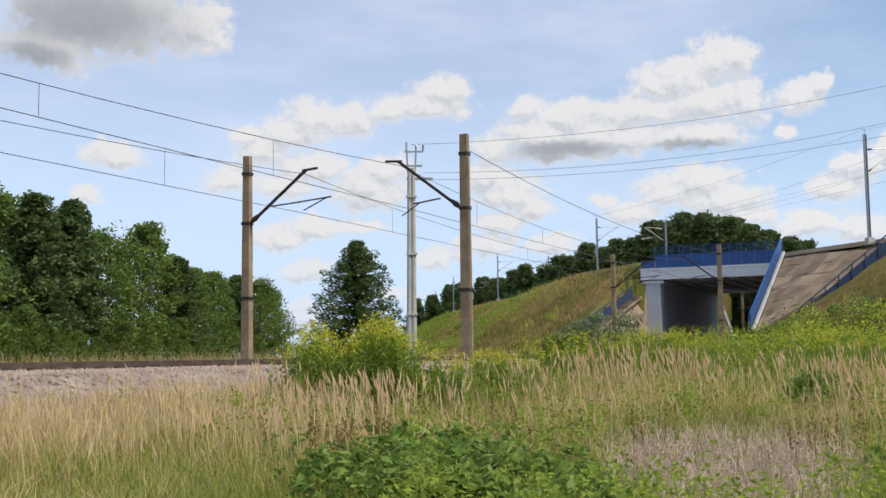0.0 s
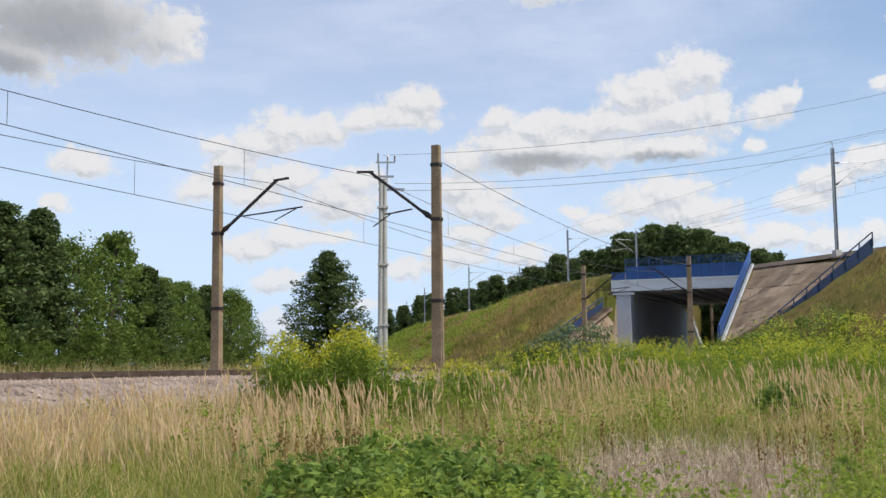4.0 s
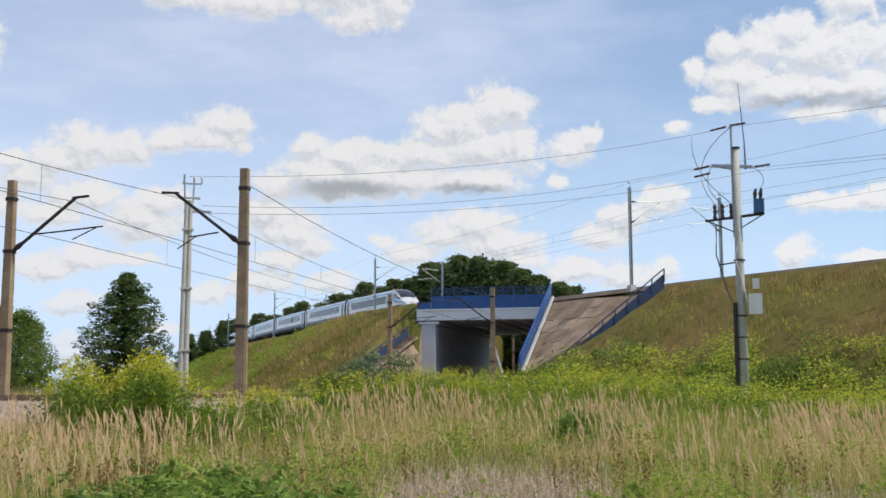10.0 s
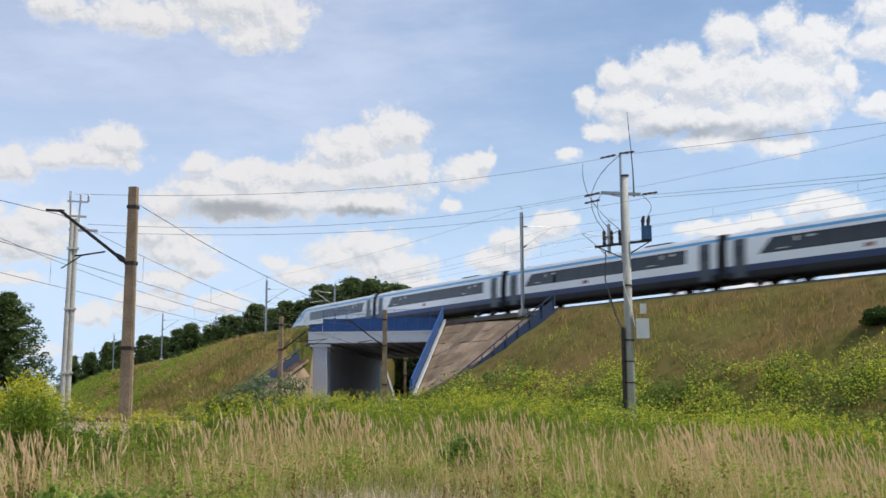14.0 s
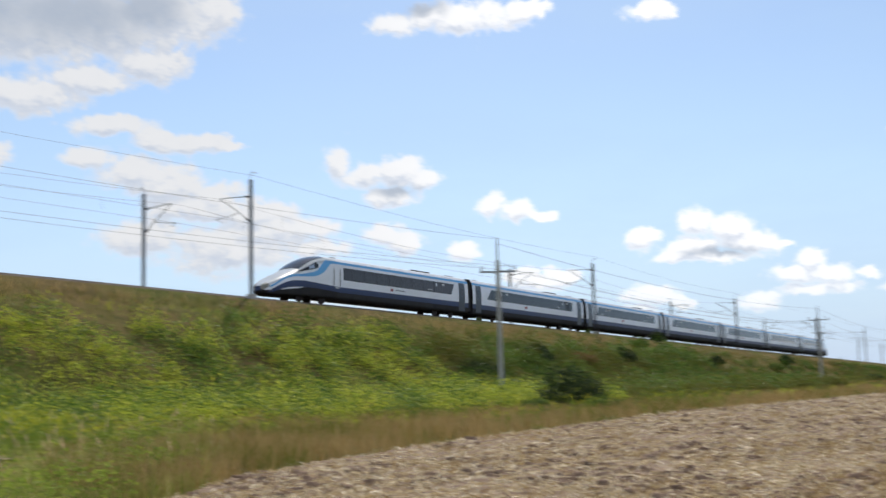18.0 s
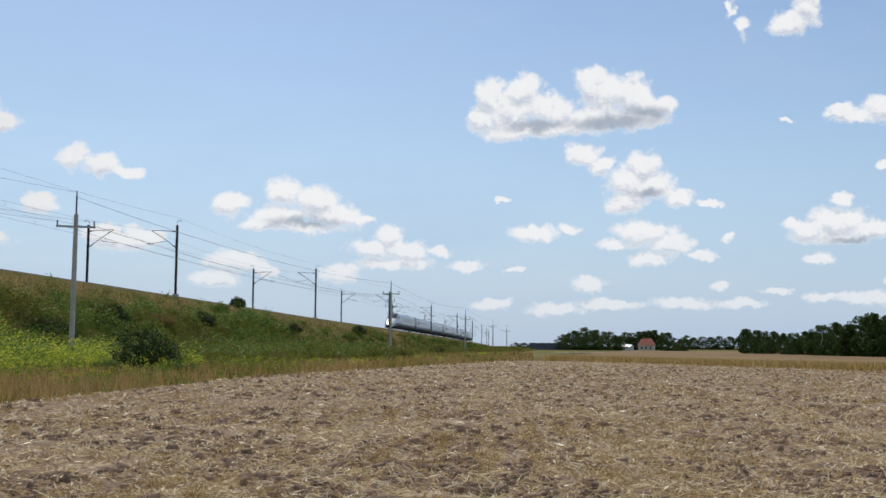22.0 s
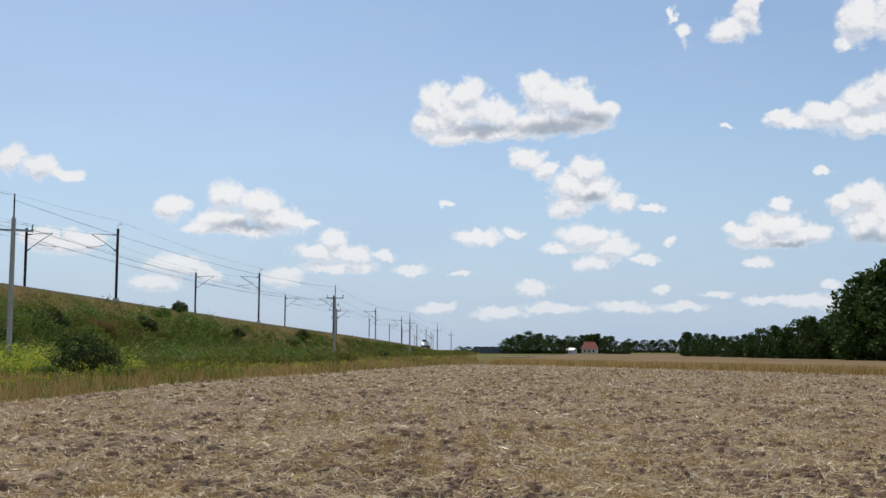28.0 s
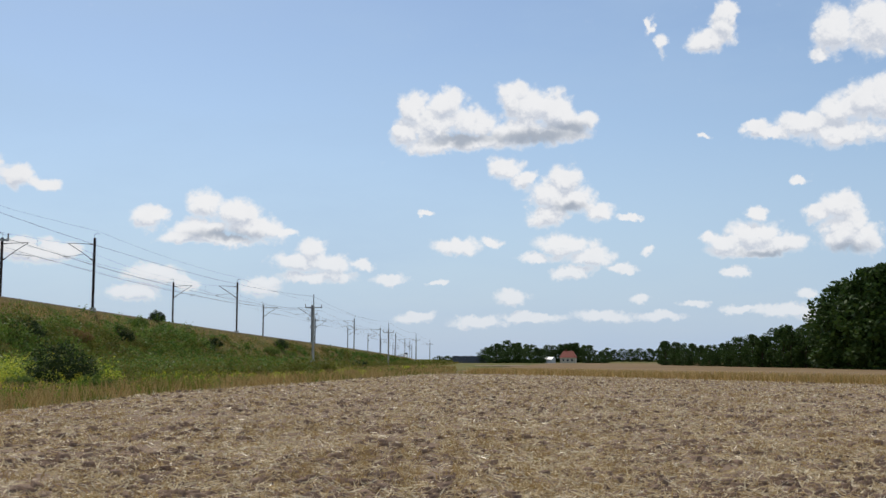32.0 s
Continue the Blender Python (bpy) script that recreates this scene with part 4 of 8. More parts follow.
def build_bridge():
    b = thing("railway_bridge", "grey concrete railway bridge with a blue parapet over the low line", "bridge")
    U0, U1 = 67.0, 96.0
    part("deck", lowbox(MB(), U0 + 0.35, U1, -6.6, 5.9, 8.55, 9.45), M["bridge_white"], b)
    f = part("fascia", lowbox(MB(), U0, U0 + 0.35, -6.75, 6.0, 8.45, 9.5), M["bridge_white"], b, "pale painted concrete edge beam")
    part("drip_edge", lowbox(MB(), U0 - 0.08, U0, -6.75, 6.0, 9.38, 9.5), M["bridge_white"], f)
    part("far_fascia", lowbox(MB(), U1, U1 + 0.35, -6.75, 6.0, 8.45, 9.5), M["bridge_white"], b)
    # soffit beams along the low line
    for v in np.arange(-4.2, 5.0, 1.5):
        part("girder", lowbox(MB(), U0 + 0.5, U1 - 0.5, v - 0.25, v + 0.25, 8.42, 8.56), M["bridge_grey"], b)
    part("abutment_wall", lowbox(MB(), U0 + 1.4, U1, -6.5, -5.4, 0.2, 8.55), M["bridge_grey"], b, "grey painted concrete wall under the deck")
    part("abutment_pillar", lowbox(MB(), U0 + 0.1, U0 + 1.42, -6.6, -4.95, 0.2, 8.1), M["bridge_grey"], b, "pale grey front pillar of the abutment")
    part("bearing_shelf", lowbox(MB(), U0 + 0.0, U1, -6.6, -4.6, 8.1, 8.35), M["bridge_grey"], b)
    part("right_abutment_wall", lowbox(MB(), U0 + 6.0, U1, 6.0, 7.0, 0.2, 8.55), M["bridge_grey"], b)
    # parapet of blue sheets on posts, with a mesh screen over it
    for i in range(10):
        v0 = -5.35 + i * 1.13
        part("parapet_sheet", lowbox(MB(), U0 + 0.02, U0 + 0.08, v0, v0 + 1.1, 9.52, 10.72), M["blue_paint"], b)
        p = low(U0 + 0.12, v0, 9.5)
        part("parapet_post", MB().bar(p, p + Vector((0, 0, 1.95)), 0.05), M["blue_paint"], b)
    part("parapet_end", lowbox(MB(), U0 + 0.02, U0 + 0.08, -6.7, -5.4, 9.52, 10.25), M["blue_paint"], b)
    for z in (11.1, 11.5):
        part("screen_bar", MB().bar(low(U0 + 0.12, -5.3, z), low(U0 + 0.12, 5.9, z), 0.03), M["blue_paint"], b)
    sc = MB()
    for v in np.arange(-5.3, 5.9, 0.16):
        sc.bar(low(U0 + 0.12, v, 10.7), low(U0 + 0.12, v, 11.5), 0.018)
    part("screen_mesh", sc, M["blue_paint"], b, "thin blue wire screen")
    part("drain_pipe", MB().tube([low(U0 - 0.1, -6.9, 8.3), low(U0 - 0.1, -6.9, 2.0)], 0.09, 8), M["dark_steel"], b)
    part("pipe_bend", MB().tube([low(U0 + 0.2, -6.2, 8.5), low(U0 - 0.1, -6.9, 8.3)], 0.09, 8), M["dark_steel"], b)

    def flight(name, top, foot, label, steps, paint, wide=1.0, white=True):
        st = thing(name, label, "stairs")
        top, foot = Vector(top), Vector(foot)
        d = foot - top
        side = Vector((d.y, -d.x, 0)).normalized()
        if side.x > 0:
            side = -side
        for i in range(steps):
            p = top + d * (i / steps)
            q = top + d * ((i + 1) / steps)
            v = [Vector((p.x, p.y, p.z)) + side * -wide, Vector((p.x, p.y, p.z)), Vector((q.x, q.y, p.z)), Vector((q.x, q.y, p.z)) + side * -wide]
            lo = [w + Vector((0, 0, -0.26)) for w in v]
            sm = MB().add(v + lo, [(3, 2, 1, 0), (4, 5, 6, 7), (0, 1, 5, 4), (1, 2, 6, 5), (2, 3, 7, 6), (3, 0, 4, 7)])
            part("step", sm, M["bridge_white"] if white else M["old_concrete"], st)
        a, c = top + side * 0.1, foot + side * 0.1
        up = Vector((0, 0, 1))
        mb = MB()
        w = side * 0.06
        hi = 1.15 if white else 0.6
        lo_ = 0.22 if white else -0.5
        quad = [a + up * lo_, c + up * lo_, c + up * hi, a + up * hi]
        mb.add([q - w for q in quad] + [q + w for q in quad], [(0, 1, 2, 3), (7, 6, 5, 4), (0, 4, 5, 1), (1, 5, 6, 2), (2, 6, 7, 3), (3, 7, 4, 0)])
        part("side_panel", mb, paint, st)
        for i in range(9):
            p = a.lerp(c, i / 8) + side * 0.08
            part("post", MB().bar(p, p + up * 1.05, 0.08), paint, st)
        part("handrail", MB().bar(a + up * 1.02, c + up * 1.02, 0.09), paint, st)
        if not white:
            part("knee_rail", MB().bar(a + up * 0.6, c + up * 0.6, 0.06), paint, st)
        return st

    s1t, s1f = low(66.6, 6.2, 10.45), low(49.0, 6.2, 3.35)
    flight("bridge_stairs", s1t, s1f, "white concrete stairs with a solid blue side panel", 40, M["blue_paint"], 0.2)
    s2t = trk(-62, 4.3, -0.35)
    q = polar(-17.45, 86)
    s2f = Vector((q.x, q.y, 3.7))
    flight("embankment_stairs", s2t, s2f, "weathered concrete stairs with a dark blue railing", 34, M["blue_dark"], 0.8, False)
    s3t, s3f = low(66.3, -7.3, 6.9), low(50.0, -7.7, 2.7)
    flight("embankment_stairs", s3t, s3f, "overgrown concrete stairs with a dark blue railing", 30, M["blue_dark"], 0.8, False)
    # far flight, seen under the deck as a white stringer
    st = thing("bridge_stairs", "white concrete stair stringer beyond the underpass", "stairs")
    part("stringer", MB().bar(low(98.0, -5.6, 7.6), low(98.0, -3.7, 1.5), 0.45, 0.5), M["bridge_white"], st)
    part("handrail", MB().bar(low(97.9, -5.5, 8.6), low(97.9, -3.6, 2.5), 0.07), M["bridge_white"], st)
    part("service_cabinet", MB().box(-0.4, 0.4, -0.3, 0.3, 0, 1.5, Matrix.Translation(low(50.0, 8.2, 2.6))), M["blue_dark"], None)
    ob = bpy.data.objects["service_cabinet"]
    tagged(ob, "dark blue metal service cabinet at the foot of the stairs", "cabinet")
    # paved slope between the stairs: slabs with open joints
    pv = thing("slope_paving", "weathered brown concrete slabs paving the embankment slope", "paving")
    A, D_ = low(66.6, 6.44), low(49.0, 6.44)
    B, C = s2t + Vector((-0.4, 0.3, 0)), s2f + Vector((-0.3, 0.4, 0))
    nu, nv = 9, 6
    gap = 0.012

    def sp(i, j):
        p = A.lerp(B, i).lerp(D_.lerp(C, i), j)
        s_, o_ = near_track(p.x, p.y)
        r = float(np.interp(s_, KS, _zk)) - 0.55 - max(0.0, o_ - 3.9) / 1.55
        q = Vector((p.x, p.y, 0)) - LOW_A
        r = min(r, stair_line(q.dot(LOW_D)) - 0.4 + max(0.0, q.dot(LOW_N) - 6.5) * 0.5)
        return Vector((p.x, p.y, r + 0.16))

    rnd = random.Random(4)
    for i in range(nu):
        for j in range(nv):
            c4 = [sp((i + gap) / nu, (j + gap) / nv), sp((i + 1 - gap) / nu, (j + gap) / nv), sp((i + 1 - gap) / nu, (j + 1 - gap) / nv), sp((i + gap) / nu, (j + 1 - gap) / nv)]
            tilt = [Vector((0, 0, rnd.uniform(-0.03, 0.05))) for _ in c4]
            c4 = [p + t for p, t in zip(c4, tilt)]
            lo = [p - Vector((0, 0, 0.3)) for p in c4]
            part("slab", MB().add(c4 + lo, [(3, 2, 1, 0), (0, 1, 5, 4), (1, 2, 6, 5), (2, 3, 7, 6), (3, 0, 4, 7)]), M["slab"], pv)
    pv2 = thing("slope_paving", "overgrown concrete slabs beside the underpass", "paving")
    for i in range(6):
        u0, u1 = 66.2 - i * 2.7, 66.2 - (i + 1) * 2.7 + 0.07
        c4 = [low(u, v, 2.52 + 0.267 * (u - 50) + (-7.4 - v) * 1.3) for u, v in ((u0, -6.32), (u1, -6.32), (u1, -7.2), (u0, -7.2))]
        part("slab", MB().add(c4 + [p - Vector((0, 0, 0.4)) for p in c4], [(0, 1, 2, 3), (0, 4, 5, 1), (1, 5, 6, 2), (2, 6, 7, 3), (3, 7, 4, 0)]), M["slab"], pv2)


build_bridge()

# ---------------------------------------------------------------- catenary masts, poles and wires


def steel_mast(s, near, h):
    """A steel catenary mast of the high line with its cantilever, in the mast's own space: x to the track."""
    t = thing("catenary_mast", "slim grey steel catenary mast with a light cantilever", "mast", "masts of the high line")
    # masts past s 60 stand against the sun; darker steel paints that backlight
    w = M["dark_steel"] if s > 60 else M["galv"]
    post = MB()
    for x in (-0.1, 0.1):
        post.box(x - 0.012, x + 0.012, -0.1, 0.1, 0, h)
    post.box(-0.09, 0.09, -0.01, 0.01, 0, h)
    part("post", post, w, t)
    part("footing", MB().add([(-0.35, -0.35, -0.7), (0.35, -0.35, -0.7), (0.35, 0.35, -0.7), (-0.35, 0.35, -0.7), (-0.25, -0.25, 0.25), (0.25, -0.25, 0.25), (0.25, 0.25, 0.25), (-0.25, 0.25, 0.25)],
                             [(0, 1, 5, 4), (1, 2, 6, 5), (2, 3, 7, 6), (3, 0, 4, 7), (4, 5, 6, 7)]), M["pale_concrete"], t)
    part("top_tube", MB().tube([(0.1, 0, 7.2), (1.6, 0, 7.3), (3.0, 0, 7.35)], 0.035, 6), w, t)
    part("strut", MB().tube([(0.1, 0, 5.4), (1.5, 0, 6.4), (3.0, 0, 7.3)], 0.04, 6), w, t)
    part("registration_arm", MB().tube([(1.2, 0, 6.15), (2.4, 0, 5.95), (3.6, 0, 5.85)], 0.025, 6), w, t)
    part("steady_arm", MB().tube([(3.5, 0, 5.85), (2.9, 0, 5.62)], 0.018, 6), w, t)
    part("insulator", MB().tube([(0.12, 0, 5.42), (0.3, 0, 5.53), (0.5, 0, 5.67)], [0.05, 0.08, 0.05], 8), M["dark_steel"], t)
    part("insulator", MB().tube([(0.12, 0, 7.2), (0.35, 0, 7.22), (0.6, 0, 7.24)], [0.05, 0.08, 0.05], 8), M["dark_steel"], t)
    part("top_hook", MB().tube([(0, 0, h - 0.1), (0.05, 0, h + 0.35), (-0.25, 0, h + 0.55), (-0.55, 0, h + 0.4)], 0.03, 6), w, t)
    off = 3.05 if near else -7.05
    p = trk(s, off, -0.35)
    a = heading(s)
    ang = a + math.pi if near else a
    t.matrix_world = Matrix.Translation(p) @ Matrix.Rotation(ang, 4, "Z")
    return t


HIGH_S = (-385, -322, -260, -195, -131, -68, -7.6, 51, 108, 164, 222, 280, 340, 400, 462, 525, 590, 655)
for s in HIGH_S:
    hh = 8.4 if s < 60 else 7.9
    steel_mast(s, True, hh)
    steel_mast(s - 1, False, hh)


def wire(parent, a, b, sag=0.4, r=0.009, n=10, name="wire"):
    a, b = Vector(a), Vector(b)
    pts = []
    for i in range(n + 1):
        u = i / n
        p = a.lerp(b, u)
        p.z -= 4 * sag * u * (1 - u)
        pts.append(p)
    return part(name, MB().tube(pts, r, 4), M["wire"], parent)


def build_high_wires():
    for k, off in enumerate((0.0, -4.0)):
        t = thing("overhead_line", "thin dark overhead contact line above the high track", "overhead line", "overhead lines")
        for a, b in zip(HIGH_S, HIGH_S[1:]):
            if a > 420:
                continue
            wire(t, trk(a, off, 7.0), trk(b, off, 7.0), 0.9, name="messenger_wire")
            wire(t, trk(a, off, 5.6), trk(b, off, 5.6), 0.04, name="contact_wire")
            for u in (0.12, 0.3, 0.5, 0.7, 0.88):
                s = a + (b - a) * u
                p = trk(a, off, 0).lerp(trk(b, off, 0), u)
                part("dropper", MB().bar(p + Vector((0, 0, 5.58)), p + Vector((0, 0, 7.0 - 3.6 * u * (1 - u))), 0.012), M["wire"], t)
    t = thing("feeder_line", "thin dark feeder wire along the mast tops", "overhead line", "overhead lines")
    for a, b in zip(HIGH_S, HIGH_S[1:]):
        if a < 420:
            wire(t, trk(a, 3.4, 8.3), trk(b, 3.4, 8.3), 0.5, name="feeder_wire")


build_high_wires()


def concrete_mast(p, h, arm_way, reach=3.0, short=False):
    """An old concrete catenary mast of the low line; its raked steel arm points along arm_way."""
    t = thing("catenary_mast", "tall weathered concrete catenary mast with a raked black steel arm", "mast", "masts of the low line")
    part("post", MB().add([(x * w, y * w * 0.8, z) for z, w in ((-1.2, 0.19), (h * 0.5, 0.165), (h, 0.14)) for x, y in ((-1, -1), (1, -1), (1, 1), (-1, 1))],
                          [(i * 4 + k, i * 4 + (k + 1) % 4, i * 4 + 4 + (k + 1) % 4, i * 4 + 4 + k) for i in range(2) for k in range(4)] + [(8, 9, 10, 11)]), M["mast_concrete"], t)
    for z in (h * 0.33, h * 0.68, h - 0.7):
        w = 0.185 - 0.05 * z / h
        part("collar", MB().box(-w - 0.03, w + 0.03, -w * 0.85 - 0.03, w * 0.85 + 0.03, z - 0.06, z + 0.06), M["dark_steel"], t)
    z0 = h * 0.68
    arm = part("arm", MB().bar((0.15, 0, z0), (reach - 0.35, 0, z0 + 1.9), 0.075, 0.1), M["dark_steel"], t)
    part("arm_tip", MB().bar((reach - 0.5, 0, z0 + 1.88), (reach + 0.15, 0, z0 + 1.93), 0.08, 0.08), M["dark_steel"], arm)
    part("insulator", MB().tube([(0.2, 0, z0 + 0.05), (0.35, 0, z0 + 0.17), (0.55, 0, z0 + 0.32)], [0.06, 0.11, 0.06], 8), M["dark_steel"], t)
    if short:
        reg = part("registration_arm", MB().tube([(0.95, 0, z0 + 0.42), (1.75, 0, z0 + 0.32), (2.05, 0, z0 + 0.3)], 0.03, 6), M["dark_steel"], t)
        part("steady_arm", MB().tube([(1.8, 0, z0 + 0.3), (2.5, 0, z0 - 0.12)], 0.022, 6), M["dark_steel"], reg)
    else:
        reg = part("registration_arm", MB().tube([(0.95, 0, z0 + 0.6), (2.2, 0, z0 + 0.68), (reach + 0.75, 0, z0 + 0.8)], 0.03, 6), M["dark_steel"], t)
        part("steady_arm", MB().tube([(reach + 0.5, 0, z0 + 0.76), (reach - 0.45, 0, z0 + 0.36)], 0.022, 6), M["dark_steel"], reg)
    part("earth_wire", MB().tube([(-0.22, 0.1, 0), (-0.17, 0.1, h * 0.9)], 0.012, 4), M["wire"], t)
    t.matrix_world = Matrix.Translation(p) @ Matrix.Rotation(math.atan2(arm_way.y, arm_way.x), 4, "Z")
    return t


MAST_TOP = 9.5
for s, off in ((0.0, -4.6), (0.0, 4.6), (46.5, 4.5), (50.0, -4.5), (-55, -4.6), (-55, 4.6), (108, 4.6), (108, -4.6), (165, 4.6), (165, -4.6)):
    concrete_mast(low(s, off, 1.25), MAST_TOP - 1.25, LOW_N if off < 0 else -LOW_N, 3.0, off > 0)


def build_low_wires():
    for off in (-2.0, 2.0):
        t = thing("overhead_line", "dark overhead contact line above the low track", "overhead line", "overhead lines")
        for a, b in ((-55, 0), (0, 48), (48, 108), (108, 165)):
            under = a == 48
            zb = 8.0 if under else 8.6
            wire(t, low(a, off, 8.6 if a != 108 else 8.0), low(b, off, zb), 0.9 if a < 48 else 0.3, 0.011, 14, name="messenger_wire")
            wire(t, low(a, off, 7.1), low(b, off, 7.0 if under else 7.1), 0.05, 0.011, name="contact_wire")
            if a >= 48:
                continue
            for u in (0.15, 0.32, 0.5, 0.68, 0.85):
                s = a + (b - a) * u
                part("dropper", MB().bar(low(s, off, 7.08), low(s, off, 8.6 - 3.6 * u * (1 - u)), 0.012), M["wire"], t)
    t = thing("feeder_line", "dark wire strung between the concrete masts", "overhead line", "overhead lines")
    wire(t, low(0, 4.6, 9.0), low(46.5, 4.5, 8.9), 0.7, 0.014, name="feeder_wire")


build_low_wires()


def pole_thing(p, label, turn=0.0):
    return thing("power_pole", label, "power pole", "poles of the power line", at=Matrix.Translation(p) @ Matrix.Rotation(turn, 4, "Z"))


def insulator(parent, a, b, r=0.05):
    a, b = Vector(a), Vector(b)
    pts = [a.lerp(b, i / 6) for i in range(7)]
    return part("insulator", MB().tube(pts, [r * 0.5, r, r * 0.6, r, r * 0.6, r, r * 0.5], 8), M["ceramic"], parent)


def field_pole(p, h, turn, cross_z, wide, extra=False):
    """A slim concrete pole with one or more cross-arms."""
    t = pole_thing(p, "slim pale concrete power pole with a steel cross-arm", turn)
    part("post", MB().tube([(0, 0, -2.5), (0, 0, h * 0.88)], [0.2, 0.13], 10), M["pale_concrete"], t)
    part("tip", MB().tube([(0, 0, h * 0.86), (0, 0, h)], [0.05, 0.05], 6), M["dark_steel"], t)
    insulator(t, (0, 0, h), (0, 0, h + 0.3))
    arm = part("cross_arm", MB().box(-wide, wide, -0.06, 0.06, cross_z - 0.06, cross_z + 0.06), M["galv"], t)
    for x in (-wide + 0.08, wide - 0.08):
        insulator(arm, (x, 0, cross_z + 0.05), (x, 0, cross_z + 0.4))
    if extra:
        for z, w in ((cross_z - 0.9, 0.5), (cross_z - 1.6, 0.75), (cross_z - 2.6, 0.45)):
            part("cross_arm", MB().box(-w, w, -0.05, 0.05, z - 0.04, z + 0.04), M["galv"], t)
            for x in (-w + 0.06, 0.0, w - 0.06):
                insulator(t, (x, 0.1, z), (x, 0.1, z + 0.3), 0.04)
        part("cabinet", MB().box(-0.25, 0.25, -0.45, -0.15, 1.0, 2.0), M["cabinet_white"], t)
    return t


P_C, P_P, P_1, P_2 = polar(1.61, 46.5, 0.9), polar(-26.15, 54.0, 1.6), polar(-120.25, 75.0, 0.9), polar(-135.8, 145.0, -0.4)
POLES = [P_1, P_2, polar(-139.6, 235, -0.5), polar(-141.0, 330, -0.5), polar(-141.7, 430, -0.5)]
MV = math.atan2(0.45, -0.8)
field_pole(P_1, 10.1, radians(60), 8.1, 1.2)
field_pole(P_2, 10.0, radians(50), 8.6, 1.1, True)
for p in POLES[2:]:
    field_pole(p, 9.4, radians(45), 7.6, 1.1)
# small pole with a white cross-arm before the wood
t = pole_thing(polar(14.6, 78, 0.5), "slim pale power pole with a white cross-arm before trees", radians(10))
part("post", MB().tube([(0, 0, -1), (0, 0, 8.0)], [0.17, 0.13], 10), M["pale_concrete"], t)
part("cross_arm", MB().box(-0.85, 0.85, -0.06, 0.06, 7.5, 7.64), M["cabinet_white"], t)
part("tip", MB().tube([(-0.45, 0, 7.6), (-0.5, 0, 8.6), (-0.2, 0, 8.7)], 0.04, 6), M["cabinet_white"], t)


def build_twin_pole():
    t = pole_thing(P_C, "twin pale concrete power pole with steel heads", radians(2))
    h = 8.6
    for x in (-0.11, 0.11):
        part("post", MB().tube([(x - 0.08, 0, -2.5), (x * 0.75, 0, h)], [0.13, 0.085], 10), M["pale_concrete"], t)
    for z in (2.5, 5.0, 7.4):
        part("collar", MB().box(-0.24, 0.21, -0.14, 0.14, z - 0.04, z + 0.04), M["pale_concrete"], t)
    hd = part("head_frame", MB().bar((-0.15, 0, h - 0.2), (-0.2, 0, h + 1.1), 0.07).bar((0.15, 0, h - 0.2), (0.2, 0, h + 0.75), 0.07).bar((-0.3, 0, h + 0.7), (0.5, 0, h + 0.7), 0.06).bar((-0.25, 0, h + 0.1), (0.45, 0, h + 0.1), 0.08), M["galv"], t)
    for x in (-0.2, 0.2, 0.5):
        insulator(hd, (x, 0, h + 0.72), (x, 0, h + 1.0), 0.045)
    part("cross_arm", MB().box(-0.2, 0.9, -0.05, 0.05, h - 0.5, h - 0.4), M["galv"], t)


build_twin_pole()


